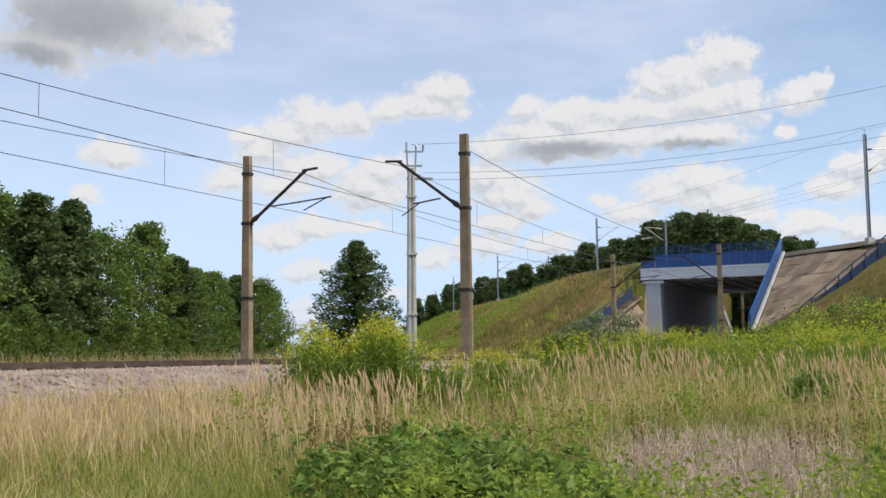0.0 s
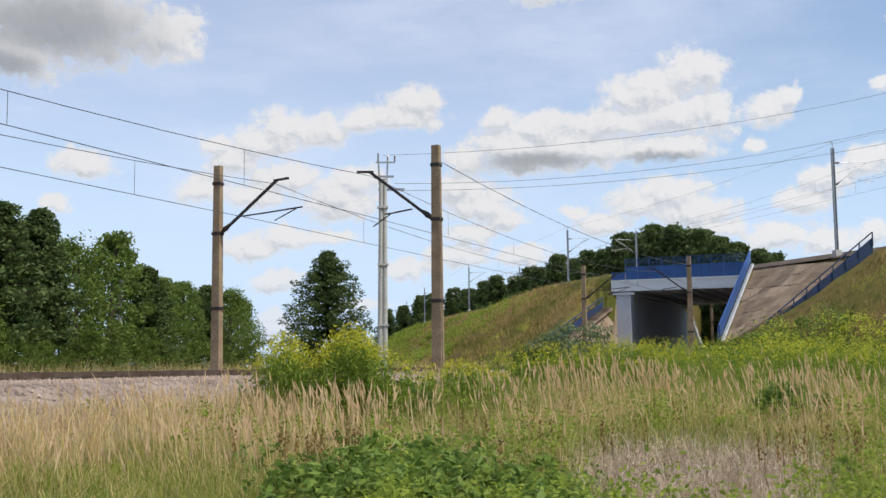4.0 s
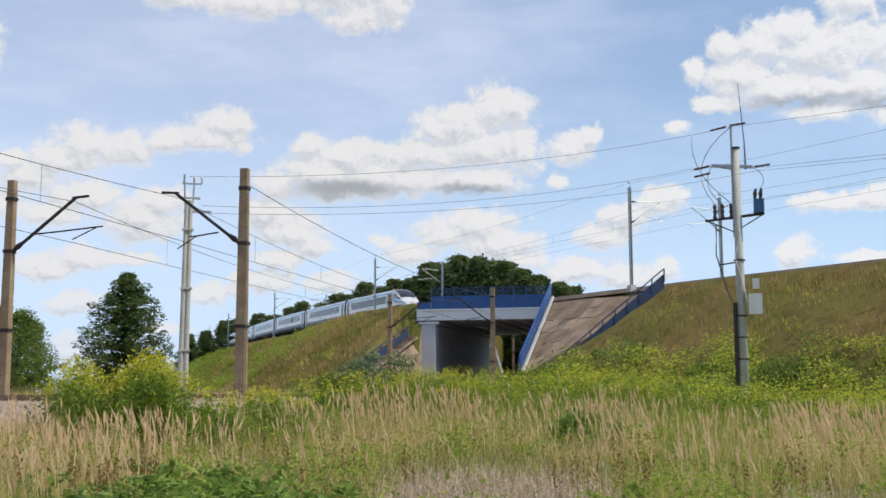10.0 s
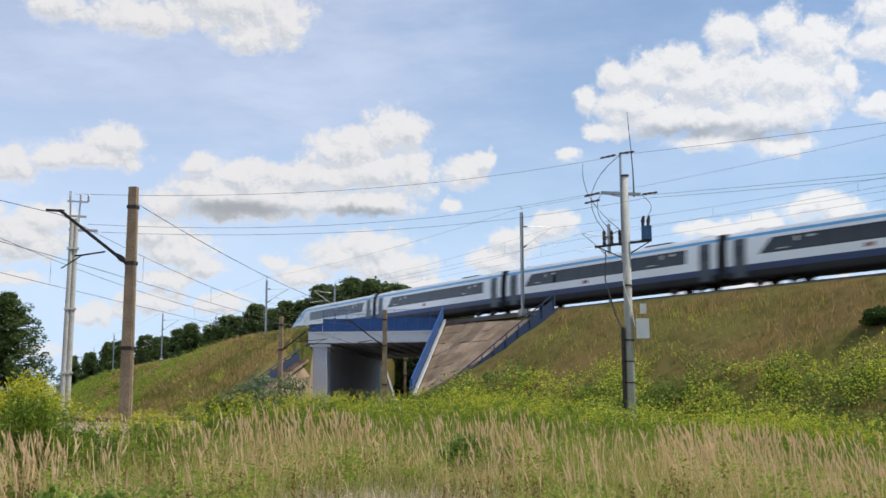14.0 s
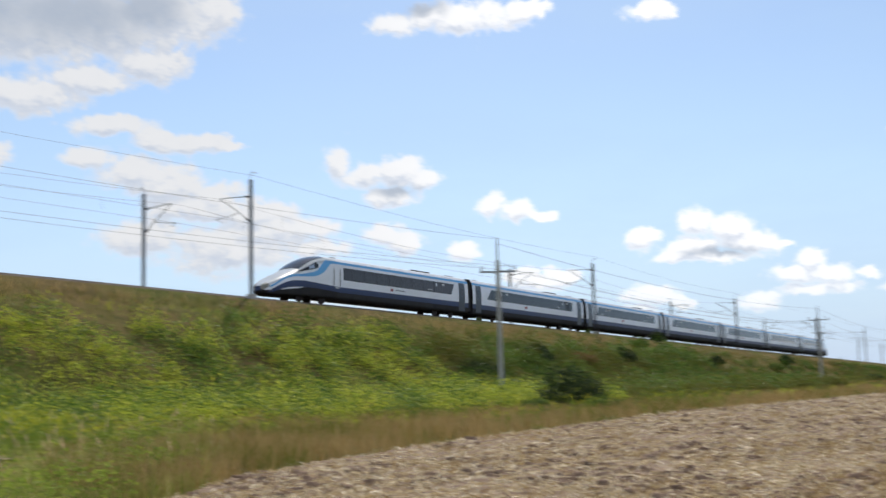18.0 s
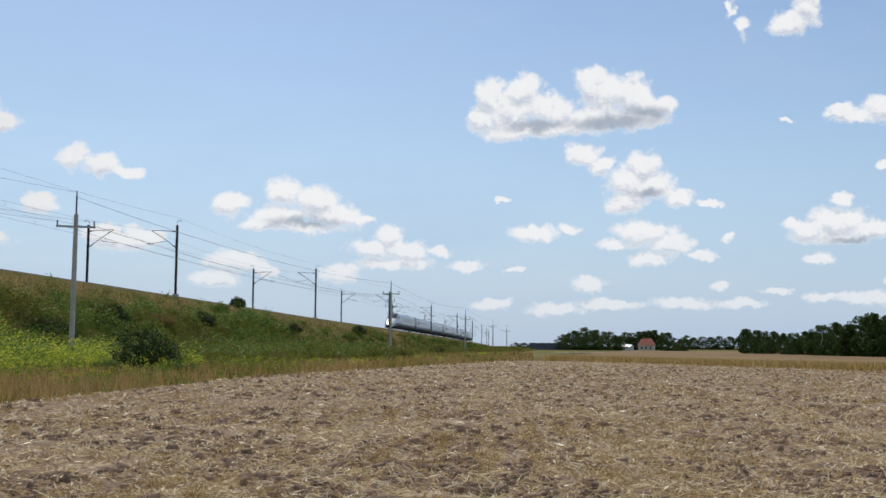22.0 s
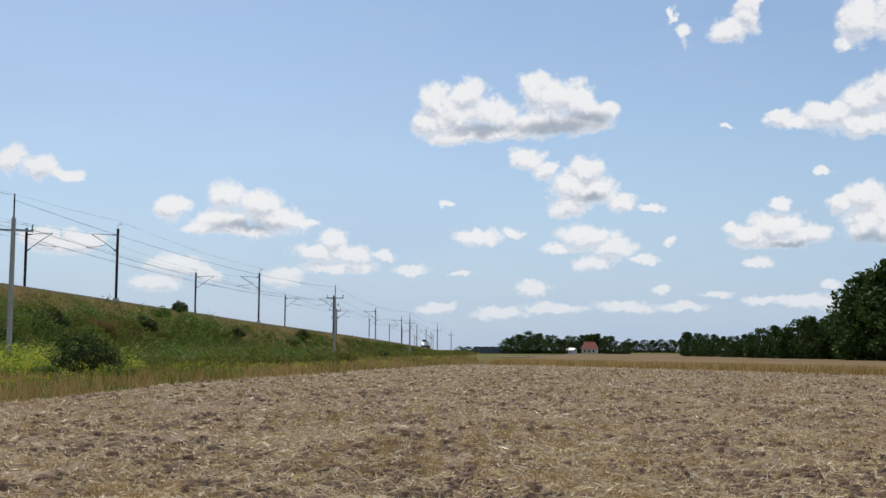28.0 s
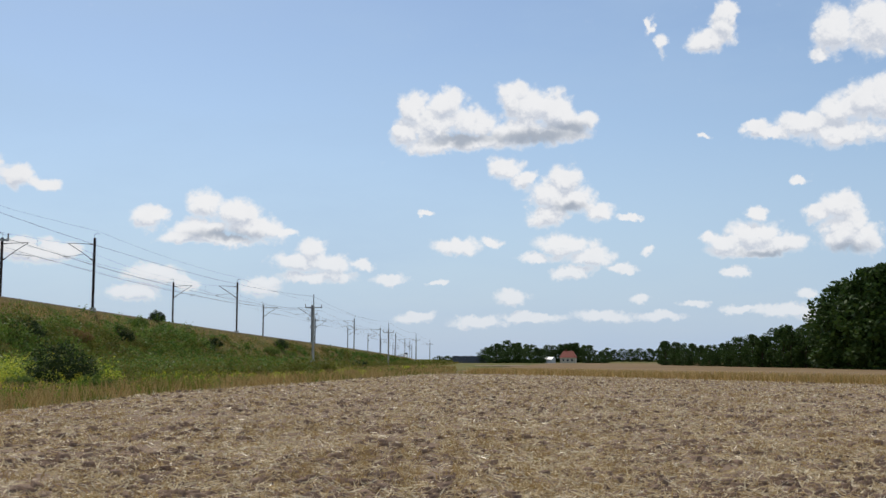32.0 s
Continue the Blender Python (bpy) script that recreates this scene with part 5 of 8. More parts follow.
def build_switch_pole():
    t = pole_thing(P_P, "pale concrete power pole with switchgear, blue insulators and cabinets", radians(-26))
    h = 11.5
    part("post", MB().tube([(0, 0, -2.5), (0, 0, h * 0.5), (0, 0, h)], [0.26, 0.2, 0.155], 14), M["pale_concrete"], t, smooth=True)
    part("pole_cap", MB().tube([(0, 0, h), (0, 0, h + 0.08)], 0.2, 12), M["dark_steel"], t)
    part("stay_tube", MB().tube([(-0.19, 0, h - 4.2), (-0.19, 0, h + 1.1)], 0.055, 8), M["galv"], t)
    part("lightning_rod", MB().tube([(0.42, 0, h - 1.0), (0.40, 0, h + 0.3), (0.2, 0, h + 3.2)], [0.05, 0.03, 0.012], 6), M["dark_steel"], t)
    a1 = part("cross_arm", MB().bar((-1.15, 0, h - 0.75), (0.75, 0, h - 0.9), 0.14).bar((-1.15, 0, h - 0.75), (-0.1, 0, h - 1.0), 0.06), M["galv"], t)
    a2 = part("switch_frame", MB().bar((-1.5, 0, h - 3.4), (1.2, 0, h - 3.15), 0.1).bar((-1.5, 0, h - 3.35), (-0.1, 0, h - 4.0), 0.05).bar((1.1, 0, h - 3.2), (0.1, 0, h - 3.8), 0.05).bar((-1.0, 0.3, h - 3.3), (0.9, 0.3, h - 3.1), 0.08), M["dark_steel"], t)
    for x in (-1.05, -0.7, -0.3):
        insulator(a2, (x, 0.1, h - 3.35), (x, 0.1, h - 2.6), 0.1)
    box = part("arrester_box", MB().box(0.72, 1.2, -0.2, 0.2, h - 3.1, h - 2.45), M["blue_gear"], a2, "blue instrument transformer")
    for x in (0.8, 1.05):
        part("insulator", MB().tube([(x, 0, h - 2.45), (x, 0, h - 2.2), (x + 0.05, 0, h - 1.95)], [0.07, 0.1, 0.05], 8), M["dark_steel"], t)
    for z in (6.2, 3.6, 2.6, 1.6):
        part("collar", MB().tube([(0, 0, z - 0.03), (0, 0, z + 0.03)], 0.27, 12), M["dark_steel"], t)
    part("side_arm", MB().bar((-0.95, 0, 6.0), (0.2, 0, 6.15), 0.06), M["dark_steel"], t)
    part("cabinet", MB().box(0.35, 0.95, -0.35, 0.1, 3.65, 4.6), M["cabinet_white"], t)
    part("small_cabinet", MB().box(0.55, 0.85, -0.3, 0.0, 4.85, 5.3), M["cabinet_white"], t)
    part("cable_duct", MB().box(-0.36, -0.2, -0.25, -0.05, -0.5, 4.2), M["dark_steel"], t)
    part("cable", MB().tube([(-1.0, 0, h - 3.6), (-1.05, 0, h - 5.0), (-0.6, -0.1, 4.8), (-0.25, -0.2, 4.0)], 0.035, 6), M["wire"], t)
    part("cable", MB().tube([(0.1, -0.25, h - 4.0), (-0.2, -0.3, h - 5.2), (0.15, -0.3, 5.0), (0.3, -0.3, 4.2)], 0.03, 6), M["cabinet_white"], t)
    # looping jumpers
    for k, (x0, z0, x1, z1, out) in enumerate(((-1.1, h - 0.75, -0.7, h - 2.6, -0.7), (-2.0, h + 0.7, -0.3, h - 2.6, -0.9), (0.75, h - 0.9, 1.05, h - 1.95, 0.5), (-0.19, h + 1.1, -1.05, h - 2.6, -1.6), (-0.3, h - 2.6, -0.9, h - 3.9, -0.8))):
        pts = []
        for i in range(9):
            u = i / 8
            pts.append((x0 + (x1 - x0) * u + out * 4 * u * (1 - u) * 0.6, 0.1 * math.sin(k + u * 3), z0 + (z1 - z0) * u))
        part("jumper", MB().tube(pts, 0.016, 4), M["wire"], t)
    for x, z in ((-1.2, h - 0.75), (-0.4, h + 1.1), (-1.2, h - 1.1)):
        insulator(t, (x, 0, z), (x - 0.75, 0, z - 0.15), 0.06)
    for x, z in ((0.8, h - 0.9), (-0.25, h + 1.15)):
        insulator(t, (x, 0, z), (x + 0.75, 0, z + 0.08), 0.06)


build_switch_pole()


def build_power_line():
    t = thing("power_line", "three thin dark wires of the power line", "power line", "overhead lines")
    up = Vector((0, 0, 1))
    side = polar(-26.15 - 90, 1.0)
    heads_c = [P_C + up * 9.6, P_C + up * 8.4 + Vector((0.5, 0, 0)), P_C + up * 8.1 + Vector((0.9, 0, 0))]
    heads_p = [P_P + up * 12.6, P_P + up * 10.7 - side * 1.7, P_P + up * 10.4 + side * 0.9]
    heads_1 = [P_1 + up * 10.3, P_1 + up * 8.4 + Vector((0.6, 1.0, 0)), P_1 + up * 8.4 - Vector((0.6, 1.0, 0))]
    for a, b in zip(heads_c, heads_p):
        wire(t, a, b, 0.7, 0.008, 14)
    for a, b in zip([heads_p[0], heads_p[2], heads_p[2] + up * 0.15], heads_1):
        wire(t, a, b, 1.3, 0.008, 18)
    for p, q in zip(POLES, POLES[1:]):
        for dz, dx in ((10.0, 0), (8.2, 1.0), (8.2, -1.0)):
            o = Vector((dx * 0.6, dx * 0.8, dz))
            wire(t, p + o, q + o, 0.9, 0.012, 10)


build_power_line()

# ---------------------------------------------------------------- the train
RING = [(0.9, 0.46), (1.30, 0.49), (1.37, 0.64), (1.38, 1.00), (1.40, 1.43), (1.415, 2.00), (1.40, 2.6), (1.36, 3.02), (1.32, 3.25), (1.27, 3.45), (1.02, 3.70), (0.55, 3.84), (0.0, 3.88)]
ZONES = (("skirt", 0, 3, "train_skirt"), ("lower_band", 3, 4, "train_navy"), ("side", 4, 8, "train_white"), ("stripe", 8, 9, "train_sky"), ("roof", 9, 12, "train_roof"))
# nose: distance from the tip, top, bottom, width
NOSE = [(0.0, 0.98, 0.62, 0.22), (0.12, 1.10, 0.48, 0.42), (0.5, 1.28, 0.36, 0.62), (1.2, 1.64, 0.31, 0.80), (2.2, 2.07, 0.30, 0.92), (3.0, 2.38, 0.30, 0.955), (3.5, 2.63, 0.30, 0.97), (4.2, 3.07, 0.30, 0.985), (4.93, 3.44, 0.30, 0.992), (5.75, 3.72, 0.30, 1.0), (6.7, 3.85, 0.30, 1.0), (7.8, 3.88, 0.30, 1.0)]


def ring_at(x, top=3.88, bot=0.30, w=1.0):
    k = (top - bot) / 3.58
    return [(x, y * w, bot + (z - 0.30) * k) for y, z in RING]


def car_shell(t, ln, nose):
    """Body in painted zones, mirrored about the middle."""
    secs = []
    if nose:
        x0 = -ln / 2
        secs = [ring_at(x0 + d, a, b, w) for d, a, b, w in NOSE]
    else:
        secs = [ring_at(-ln / 2 + 0.42)]
    secs += [ring_at(x) for x in (0.0, ln / 2 - 0.42)]
    for name, a, b, m in ZONES + ((("nose_top", 8, 12, "train_silver"), ("nose_skirt", 3, 4, "train_skirt")) if nose else ()):
        run = secs
        if nose and name in ("stripe", "roof", "lower_band"):
            run = secs[len(NOSE) - 1:]
        elif name in ("nose_top", "nose_skirt"):
            run = secs[:len(NOSE)]
        mb = MB()
        for sgn in (1, -1):
            strip = [[(x, y * sgn, z) for x, y, z in q[a:b + 1]] for q in run]
            if sgn < 0:
                strip = [list(reversed(q)) for q in strip]
            mb.loft(strip)
        part(name, mb, M[m], t, smooth=True)
    # ends and floor
    for q in ([secs[-1]] if nose else [secs[0], secs[-1]]):
        full = [(x, y, z) for x, y, z in q] + [(x, -y, z) for x, y, z in reversed(q[:-1])]
        part("end_wall", MB().add(full, [tuple(range(len(full)))]), M["train_skirt"], t)
    fl = MB()
    fl.loft([[(s[0][0], s[0][1], s[0][2]), (s[0][0], -s[0][1], s[0][2])] for s in secs])
    part("underframe", fl, M["train_skirt"], t)
    if nose:
        tip = secs[0]
        full = [(x, y, z) for x, y, z in tip] + [(x, -y, z) for x, y, z in reversed(tip[:-1])]
        part("coupler_cover", MB().add(full, [tuple(range(len(full)))]), M["train_navy"], t)


def side_panel_of(t, name, x0, x1, z0, z1, material, slant0=0.0, slant1=0.0, lift=0.012, label=""):
    """A flush panel on both sides, following the body's curve; the ends may slope."""
    zs = sorted([z0, z1] + [q[1] for q in RING if z0 + 0.02 < q[1] < z1 - 0.02])
    for sgn in (1, -1):
        mb = MB()
        rows = []
        for i, z in enumerate(zs):
            y = float(np.interp(z, [q[1] for q in RING], [q[0] for q in RING])) + lift
            u = (z - z0) / (z1 - z0)
            rows.append([(x0 + slant0 * u, y * sgn, z), (x1 + slant1 * u, y * sgn, z)])
        if sgn > 0:
            rows.reverse()
        mb.loft(rows)
        part(name, mb, M[material], t, label, smooth=True)


def bogie(t, x):
    b = MB().box(x - 1.9, x + 1.9, -1.15, -0.95, 0.45, 0.8).box(x - 1.9, x + 1.9, 0.95, 1.15, 0.45, 0.8).box(x - 0.4, x + 0.4, -1.1, 1.1, 0.4, 0.75)
    p = part("bogie", b, M["train_skirt"], t)
    for dx in (-1.35, 1.35):
        for y in (-0.75, 0.75):
            part("wheel", MB().tube([(x + dx, y - 0.065, 0.45), (x + dx, y + 0.065, 0.45)], 0.45, 20), M["dark_steel"], p)
        part("axle", MB().tube([(x + dx, -0.75, 0.45), (x + dx, 0.75, 0.45)], 0.09, 8), M["dark_steel"], p)


def train_car(ln, nose):
    lab = "white and blue high-speed train end car with a long pointed nose" if nose else "white and blue high-speed train car with a dark window band"
    t = thing("train_car", lab, "train car", "cars of the train")
    car_shell(t, ln, nose)
    h = ln / 2
    bogie(t, -h + (5.2 if nose else 4.0))
    bogie(t, h - 4.0)
    w0 = -h + 8.6 if nose else -h + 3.2
    w1 = h - 3.4
    side_panel_of(t, "window_band", w0, w1, 2.02, 3.02, "train_glass", 0.0 if nose else 0.95, 0.55 if nose else -0.95 + 0.95)
    n = 8
    for i in range(n):
        a = w0 + 1.1 + (w1 - w0 - 2.2) * i / n
        b = w0 + 1.1 + (w1 - w0 - 2.2) * (i + 1) / n - 0.35
        side_panel_of(t, "window", a, b, 2.1, 2.92, "train_window", lift=0.02)
    # doors
    dx = [h - 1.55] if nose else [h - 1.55, -h + 1.55]
    for x in dx:
        side_panel_of(t, "door", x - 0.55, x + 0.5, 0.62, 3.22, "train_door", lift=0.016)
        side_panel_of(t, "door_window", x - 0.25, x + 0.25, 2.0, 2.75, "train_glass", lift=0.024)
    if nose:
        side_panel_of(t, "cab_door", -h + 7.42, -h + 8.1, 1.4, 3.15, "train_white", lift=0.014)
        side_panel_of(t, "cab_step", -h + 7.5, -h + 8.02, 1.28, 1.42, "train_roof", lift=0.03)
        side_panel_of(t, "door_handle", -h + 7.33, -h + 7.4, 1.5, 2.85, "train_skirt", lift=0.03)
        side_panel_of(t, "door_handle", -h + 8.12, -h + 8.19, 1.5, 2.85, "train_skirt", lift=0.03)
        nose_glass(t, h)
        nose_paint(t, h)
        # operator's mark: a plain red and dark shape
        side_panel_of(t, "mark", 0.95, 1.35, 1.62, 1.82, "mark_red", 0.08, 0.08, lift=0.02)
        side_panel_of(t, "mark_text", 1.75, 3.15, 1.71, 1.77, "train_skirt", lift=0.02)
    else:
        side_panel_of(t, "mark", -2.0, -1.4, 1.62, 1.86, "mark_red", 0.1, 0.1, lift=0.02)
    # class numeral and small marks on the glass near the ends
    for x in ([w1 - 2.6] if nose else [w1 - 2.6, w0 + 2.9]):
        side_panel_of(t, "class_sign", x, x + 0.22, 2.58, 2.9, "cabinet_white", lift=0.03)
        side_panel_of(t, "seat_sign", x + 1.0, x + 1.4, 2.72, 2.88, "cabinet_white", lift=0.03)
        side_panel_of(t, "number_bar", x - 1.4, x - 0.6, 2.2, 2.26, "cabinet_white", lift=0.03)
    # skirt flaps between the bogies
    k = 7
    a0, a1 = (-h + 7.8 if nose else -h + 6.4), h - 6.4
    for i in range(k):
        a = a0 + (a1 - a0) * i / k
        side_panel_of(t, "skirt_flap", a, a + (a1 - a0) / k - 0.08, 0.42, 0.95, "train_flap", lift=0.014)
    # roof gear
    for i in range(4):
        x = h - 8.6 + i * 0.75
        part("roof_grille", MB().box(x, x + 0.55, -0.6, 0.6, 3.74, 3.93), M["train_skirt"], t)
    for x in (h - 2.2, h - 2.9, -h + (8.2 if nose else 2.2)):
        part("roof_unit", MB().box(x, x + 0.5, -0.5, 0.5, 3.8, 3.93), M["train_roof"], t)
    # gangway
    part("gangway", MB().box(h - 0.5, h + 0.32, -1.18, 1.18, 0.7, 3.72), M["train_skirt"], t)
    return t


def nose_point(h, d, sgn, ring, lift=0.0):
    """A place on the nose: distance from the tip, side, and ring number of the cross-section."""
    top, bot, w = (float(np.interp(d, [q[0] for q in NOSE], [q[k] for q in NOSE])) for k in (1, 2, 3))
    k = (top - bot) / 3.58
    y = float(np.interp(ring, range(len(RING)), [q[0] * w for q in RING])) + lift
    z = float(np.interp(ring, range(len(RING)), [bot + (q[1] - 0.3) * k for q in RING]))
    return (-h + d, y * sgn, z)


def nose_skin(h, d, z, sgn, lift):
    """A place on the nose's side: distance from the tip and height above the rail."""
    top, bot, w = (float(np.interp(d, [q[0] for q in NOSE], [q[k] for q in NOSE])) for k in (1, 2, 3))
    k = (top - bot) / 3.58
    zs = [bot + (q[1] - 0.3) * k for q in RING]
    z = min(z, top - 0.02)
    y = float(np.interp(z, zs, [q[0] * w for q in RING])) + lift
    return (-h + d, y * sgn, z + (lift if z > top - 0.35 else 0))


def nose_strip(t, h, name, material, rows, lift, n=8, label=""):
    """Paint or glass on both flanks of the nose; rows of distance, lower and upper height."""
    ds = np.linspace(rows[0][0], rows[-1][0], 30)
    for sgn in (1, -1):
        strip = []
        for d in ds:
            lo, hi = (float(np.interp(d, [r[0] for r in rows], [r[k] for r in rows])) for k in (1, 2))
            strip.append([nose_skin(h, d, lo + (hi - lo) * u / n, sgn, lift) for u in range(n + 1)])
        if sgn < 0:
            strip = [list(reversed(q)) for q in strip]
        part(name, MB().loft(strip), M[material], t, label, smooth=True)


def nose_paint(t, h):
    """The light blue stripe that sweeps from the roof edge down the nose, the dark blue below it and the grey tip."""
    nose_strip(t, h, "nose_stripe", "train_sky", ((0.45, 0.86, 0.95), (0.7, 0.98, 1.08), (1.63, 1.52, 1.64), (2.66, 1.86, 2.0), (3.7, 1.92, 2.12), (4.5, 1.98, 2.28), (5.0, 2.04, 2.4), (5.35, 2.11, 2.54), (5.8, 2.3, 2.95), (6.2, 2.5, 3.3), (6.45, 2.72, 3.43), (7.0, 3.2, 3.45), (7.4, 3.25, 3.45), (8.0, 3.25, 3.45)), 0.02)
    nose_strip(t, h, "nose_band", "train_navy", ((0.35, 0.44, 0.58), (0.6, 0.5, 0.74), (1.1, 0.7, 1.04), (1.63, 0.86, 1.28), (2.15, 0.97, 1.44), (2.66, 1.04, 1.54), (3.7, 1.1, 1.6), (5.0, 1.12, 1.55), (6.3, 1.08, 1.49), (8.0, 1.0, 1.44)), 0.018)
    nose_strip(t, h, "nose_tip", "nose_grey", ((0.0, 0.7, 0.97), (0.12, 0.72, 1.09), (0.42, 0.92, 1.25)), 0.014)


def nose_glass(t, h):
    """Windscreen and cab side windows on the slope of the nose."""
    rows = []
    for d in np.linspace(3.5, 6.5, 12):
        r = [nose_point(h, d, 1, q) for q in (10.0, 10.5, 11.0, 11.5, 12)] + [nose_point(h, d, -1, q) for q in (11.5, 11.0, 10.5, 10.0)]
        rows.append([(x - 0.02, y * 1.015, z + 0.03) for x, y, z in r])
    part("windscreen", MB().loft(rows), M["train_glass"], t, "dark curved windscreen", smooth=True)
    nose_strip(t, h, "cab_window", "train_glass", ((3.2, 2.24, 2.27), (4.0, 2.4, 2.6), (4.7, 2.55, 2.92), (5.25, 2.67, 3.18), (5.45, 2.76, 3.05)), 0.03)
    # the bright sky behind this pane is painted on it
    nose_strip(t, h, "cab_pane", "sky_pane", ((4.4, 2.56, 2.78), (5.02, 2.68, 2.98)), 0.04)


SPEED, TAIL_AT = 45.57, -13.66        # metres a second; the rear nose's place on the line at 16.5 s
CARS = []
end_car = train_car(28.1, True)
mid_car = train_car(26.2, False)
for i in range(7):
    mid = (28.1 / 2) if i == 0 else 28.1 + 26.2 * (i - 0.5) if i < 6 else 28.1 + 131 + 28.1 / 2
    if i == 0:
        c = end_car
    elif i == 1:
        c = mid_car
    else:
        c = copy_thing(end_car if i == 6 else mid_car, Matrix())
    CARS.append((c, mid, i == 6))


def motions():
    for c, mid, front in CARS:
        rows = []
        for k in range(65):
            t = k * 0.5
            s = SPEED * (t - 16.5) + TAIL_AT + mid
            a, b = trk(s - 9.5), trk(s + 9.5)
            d = b - a
            yaw = math.degrees(math.atan2(d.y, d.x)) + (180 if front else 0)
            pitch = -math.degrees(math.atan2(d.z, math.hypot(d.x, d.y))) * (-1 if front else 1)
            m = (a + b) / 2
            rows.append((t, pose(m.x, m.y, m.z, 0, pitch, yaw)))
        walk(c, rows)

# ---------------------------------------------------------------- plants and straw
M.update({
    "grass_green": leafy("grass_green", [(0.12, 0.18, 0.03), (0.22, 0.29, 0.045), (0.34, 0.37, 0.075), (0.48, 0.42, 0.14)], trans=0.45),
    "grass_dry": leafy("grass_dry", [(0.40, 0.32, 0.11), (0.60, 0.46, 0.21), (0.80, 0.65, 0.36), (0.46, 0.31, 0.13)], trans=0.45),
    "plume": leafy("plume", [(0.62, 0.45, 0.25), (0.82, 0.63, 0.39), (0.70, 0.50, 0.31)], trans=0.45),
    "weed_leaf": leafy("weed_leaf", [(0.09, 0.155, 0.03), (0.17, 0.26, 0.05), (0.29, 0.37, 0.085)], trans=0.4, rough=0.45),
    "weed_pale": leafy("weed_pale", [(0.17, 0.24, 0.04), (0.26, 0.34, 0.05), (0.36, 0.42, 0.07)], trans=0.5),
    "gold": leafy("gold", [(0.40, 0.42, 0.04), (0.50, 0.49, 0.045), (0.62, 0.56, 0.06)], trans=0.45),
    "bank_brown": leafy("bank_brown", [(0.27, 0.19, 0.06), (0.43, 0.29, 0.11), (0.58, 0.42, 0.2), (0.23, 0.2, 0.045)], trans=0.5),
    "straw": leafy("straw", [(0.34, 0.23, 0.10), (0.62, 0.47, 0.24), (0.93, 0.82, 0.56), (0.42, 0.29, 0.13)], trans=0.25, rough=0.38),
    "tuft": leafy("tuft", [(0.24, 0.15, 0.06), (0.40, 0.26, 0.10), (0.54, 0.39, 0.17), (0.30, 0.22, 0.07)], trans=0.35),
    "bank_green": leafy("bank_green", [(0.085, 0.115, 0.018), (0.14, 0.165, 0.026), (0.205, 0.21, 0.036), (0.23, 0.175, 0.05)], trans=0.32),
    "lime": leafy("lime", [(0.24, 0.32, 0.04), (0.44, 0.50, 0.055), (0.66, 0.64, 0.09)], trans=0.4),
    "rod_leaf": leafy("rod_leaf", [(0.10, 0.17, 0.025), (0.18, 0.26, 0.035), (0.29, 0.36, 0.055)], trans=0.42),
    "bramble": leafy("bramble", [(0.05, 0.10, 0.018), (0.10, 0.18, 0.028), (0.19, 0.28, 0.05)], trans=0.4),
    "mulch": leafy("mulch", [(0.32, 0.235, 0.155), (0.50, 0.39, 0.28), (0.68, 0.56, 0.43), (0.27, 0.19, 0.12)], trans=0.2),
    "willow": leafy("willow", [(0.10, 0.15, 0.06), (0.17, 0.22, 0.10), (0.24, 0.29, 0.15)], trans=0.35),
    "rust": leafy("rust", [(0.17, 0.105, 0.042), (0.27, 0.165, 0.065), (0.22, 0.17, 0.05)], trans=0.35),
    "soil_clod": mat("soil_clod", (0.27, 0.19, 0.135), (0.17, 0.115, 0.08), scale=3.0, fine=30.0, bump=0.6, rough=0.95),
    "roof_tile": mat("roof_tile", (0.38, 0.10, 0.06), (0.28, 0.08, 0.05), rough=0.8),
    "plaster": mat("plaster", (0.62, 0.56, 0.45), (0.55, 0.5, 0.4), rough=0.85),
})
rng = np.random.default_rng(7)


def stuff(name, me, label, category):
    return tagged(new(name, me), label, category, kind="stuff")


def blades(p, h, w, lean, seed=0):
    """Bent blades as two stacked quads each, the upper one narrow."""
    r = np.random.default_rng(seed)
    n = len(p)
    a, b = r.uniform(0, 2 * np.pi, n), r.uniform(0, 2 * np.pi, n)
    side = np.stack([np.cos(a), np.sin(a), np.zeros(n)], 1) * (w / 2)[:, None]
    bend = np.stack([np.cos(b), np.sin(b), np.zeros(n)], 1) * (lean * h)[:, None]
    up = np.zeros((n, 3))
    up[:, 2] = h
    v = np.empty((n, 6, 3))
    v[:, 0], v[:, 1] = p - side, p + side
    mid = p + up * 0.55 + bend * 0.3
    v[:, 2], v[:, 3] = mid - side * 0.8, mid + side * 0.8
    tip = p + up * (1 - 0.25 * lean[:, None]) + bend
    v[:, 4], v[:, 5] = tip - side * 0.12, tip + side * 0.12
    i = (np.arange(n) * 6)[:, None]
    f = np.concatenate([i + [0, 1, 3, 2], i + [2, 3, 5, 4]])
    return v.reshape(-1, 3), f


def spears(p, h, w, lean, seed=0):
    """Plain blades of one quad each, for grass further off."""
    r = np.random.default_rng(seed)
    n = len(p)
    a, b = r.uniform(0, 2 * np.pi, n), r.uniform(0, 2 * np.pi, n)
    side = np.stack([np.cos(a), np.sin(a), np.zeros(n)], 1) * (w / 2)[:, None]
    tip = p + np.stack([np.cos(b) * lean * h, np.sin(b) * lean * h, h * (1 - 0.25 * lean)], 1)
    v = np.stack([p - side, p + side, tip + side * 0.2, tip - side * 0.2], 1)
    return v.reshape(-1, 3), (np.arange(n) * 4)[:, None] + [0, 1, 2, 3]


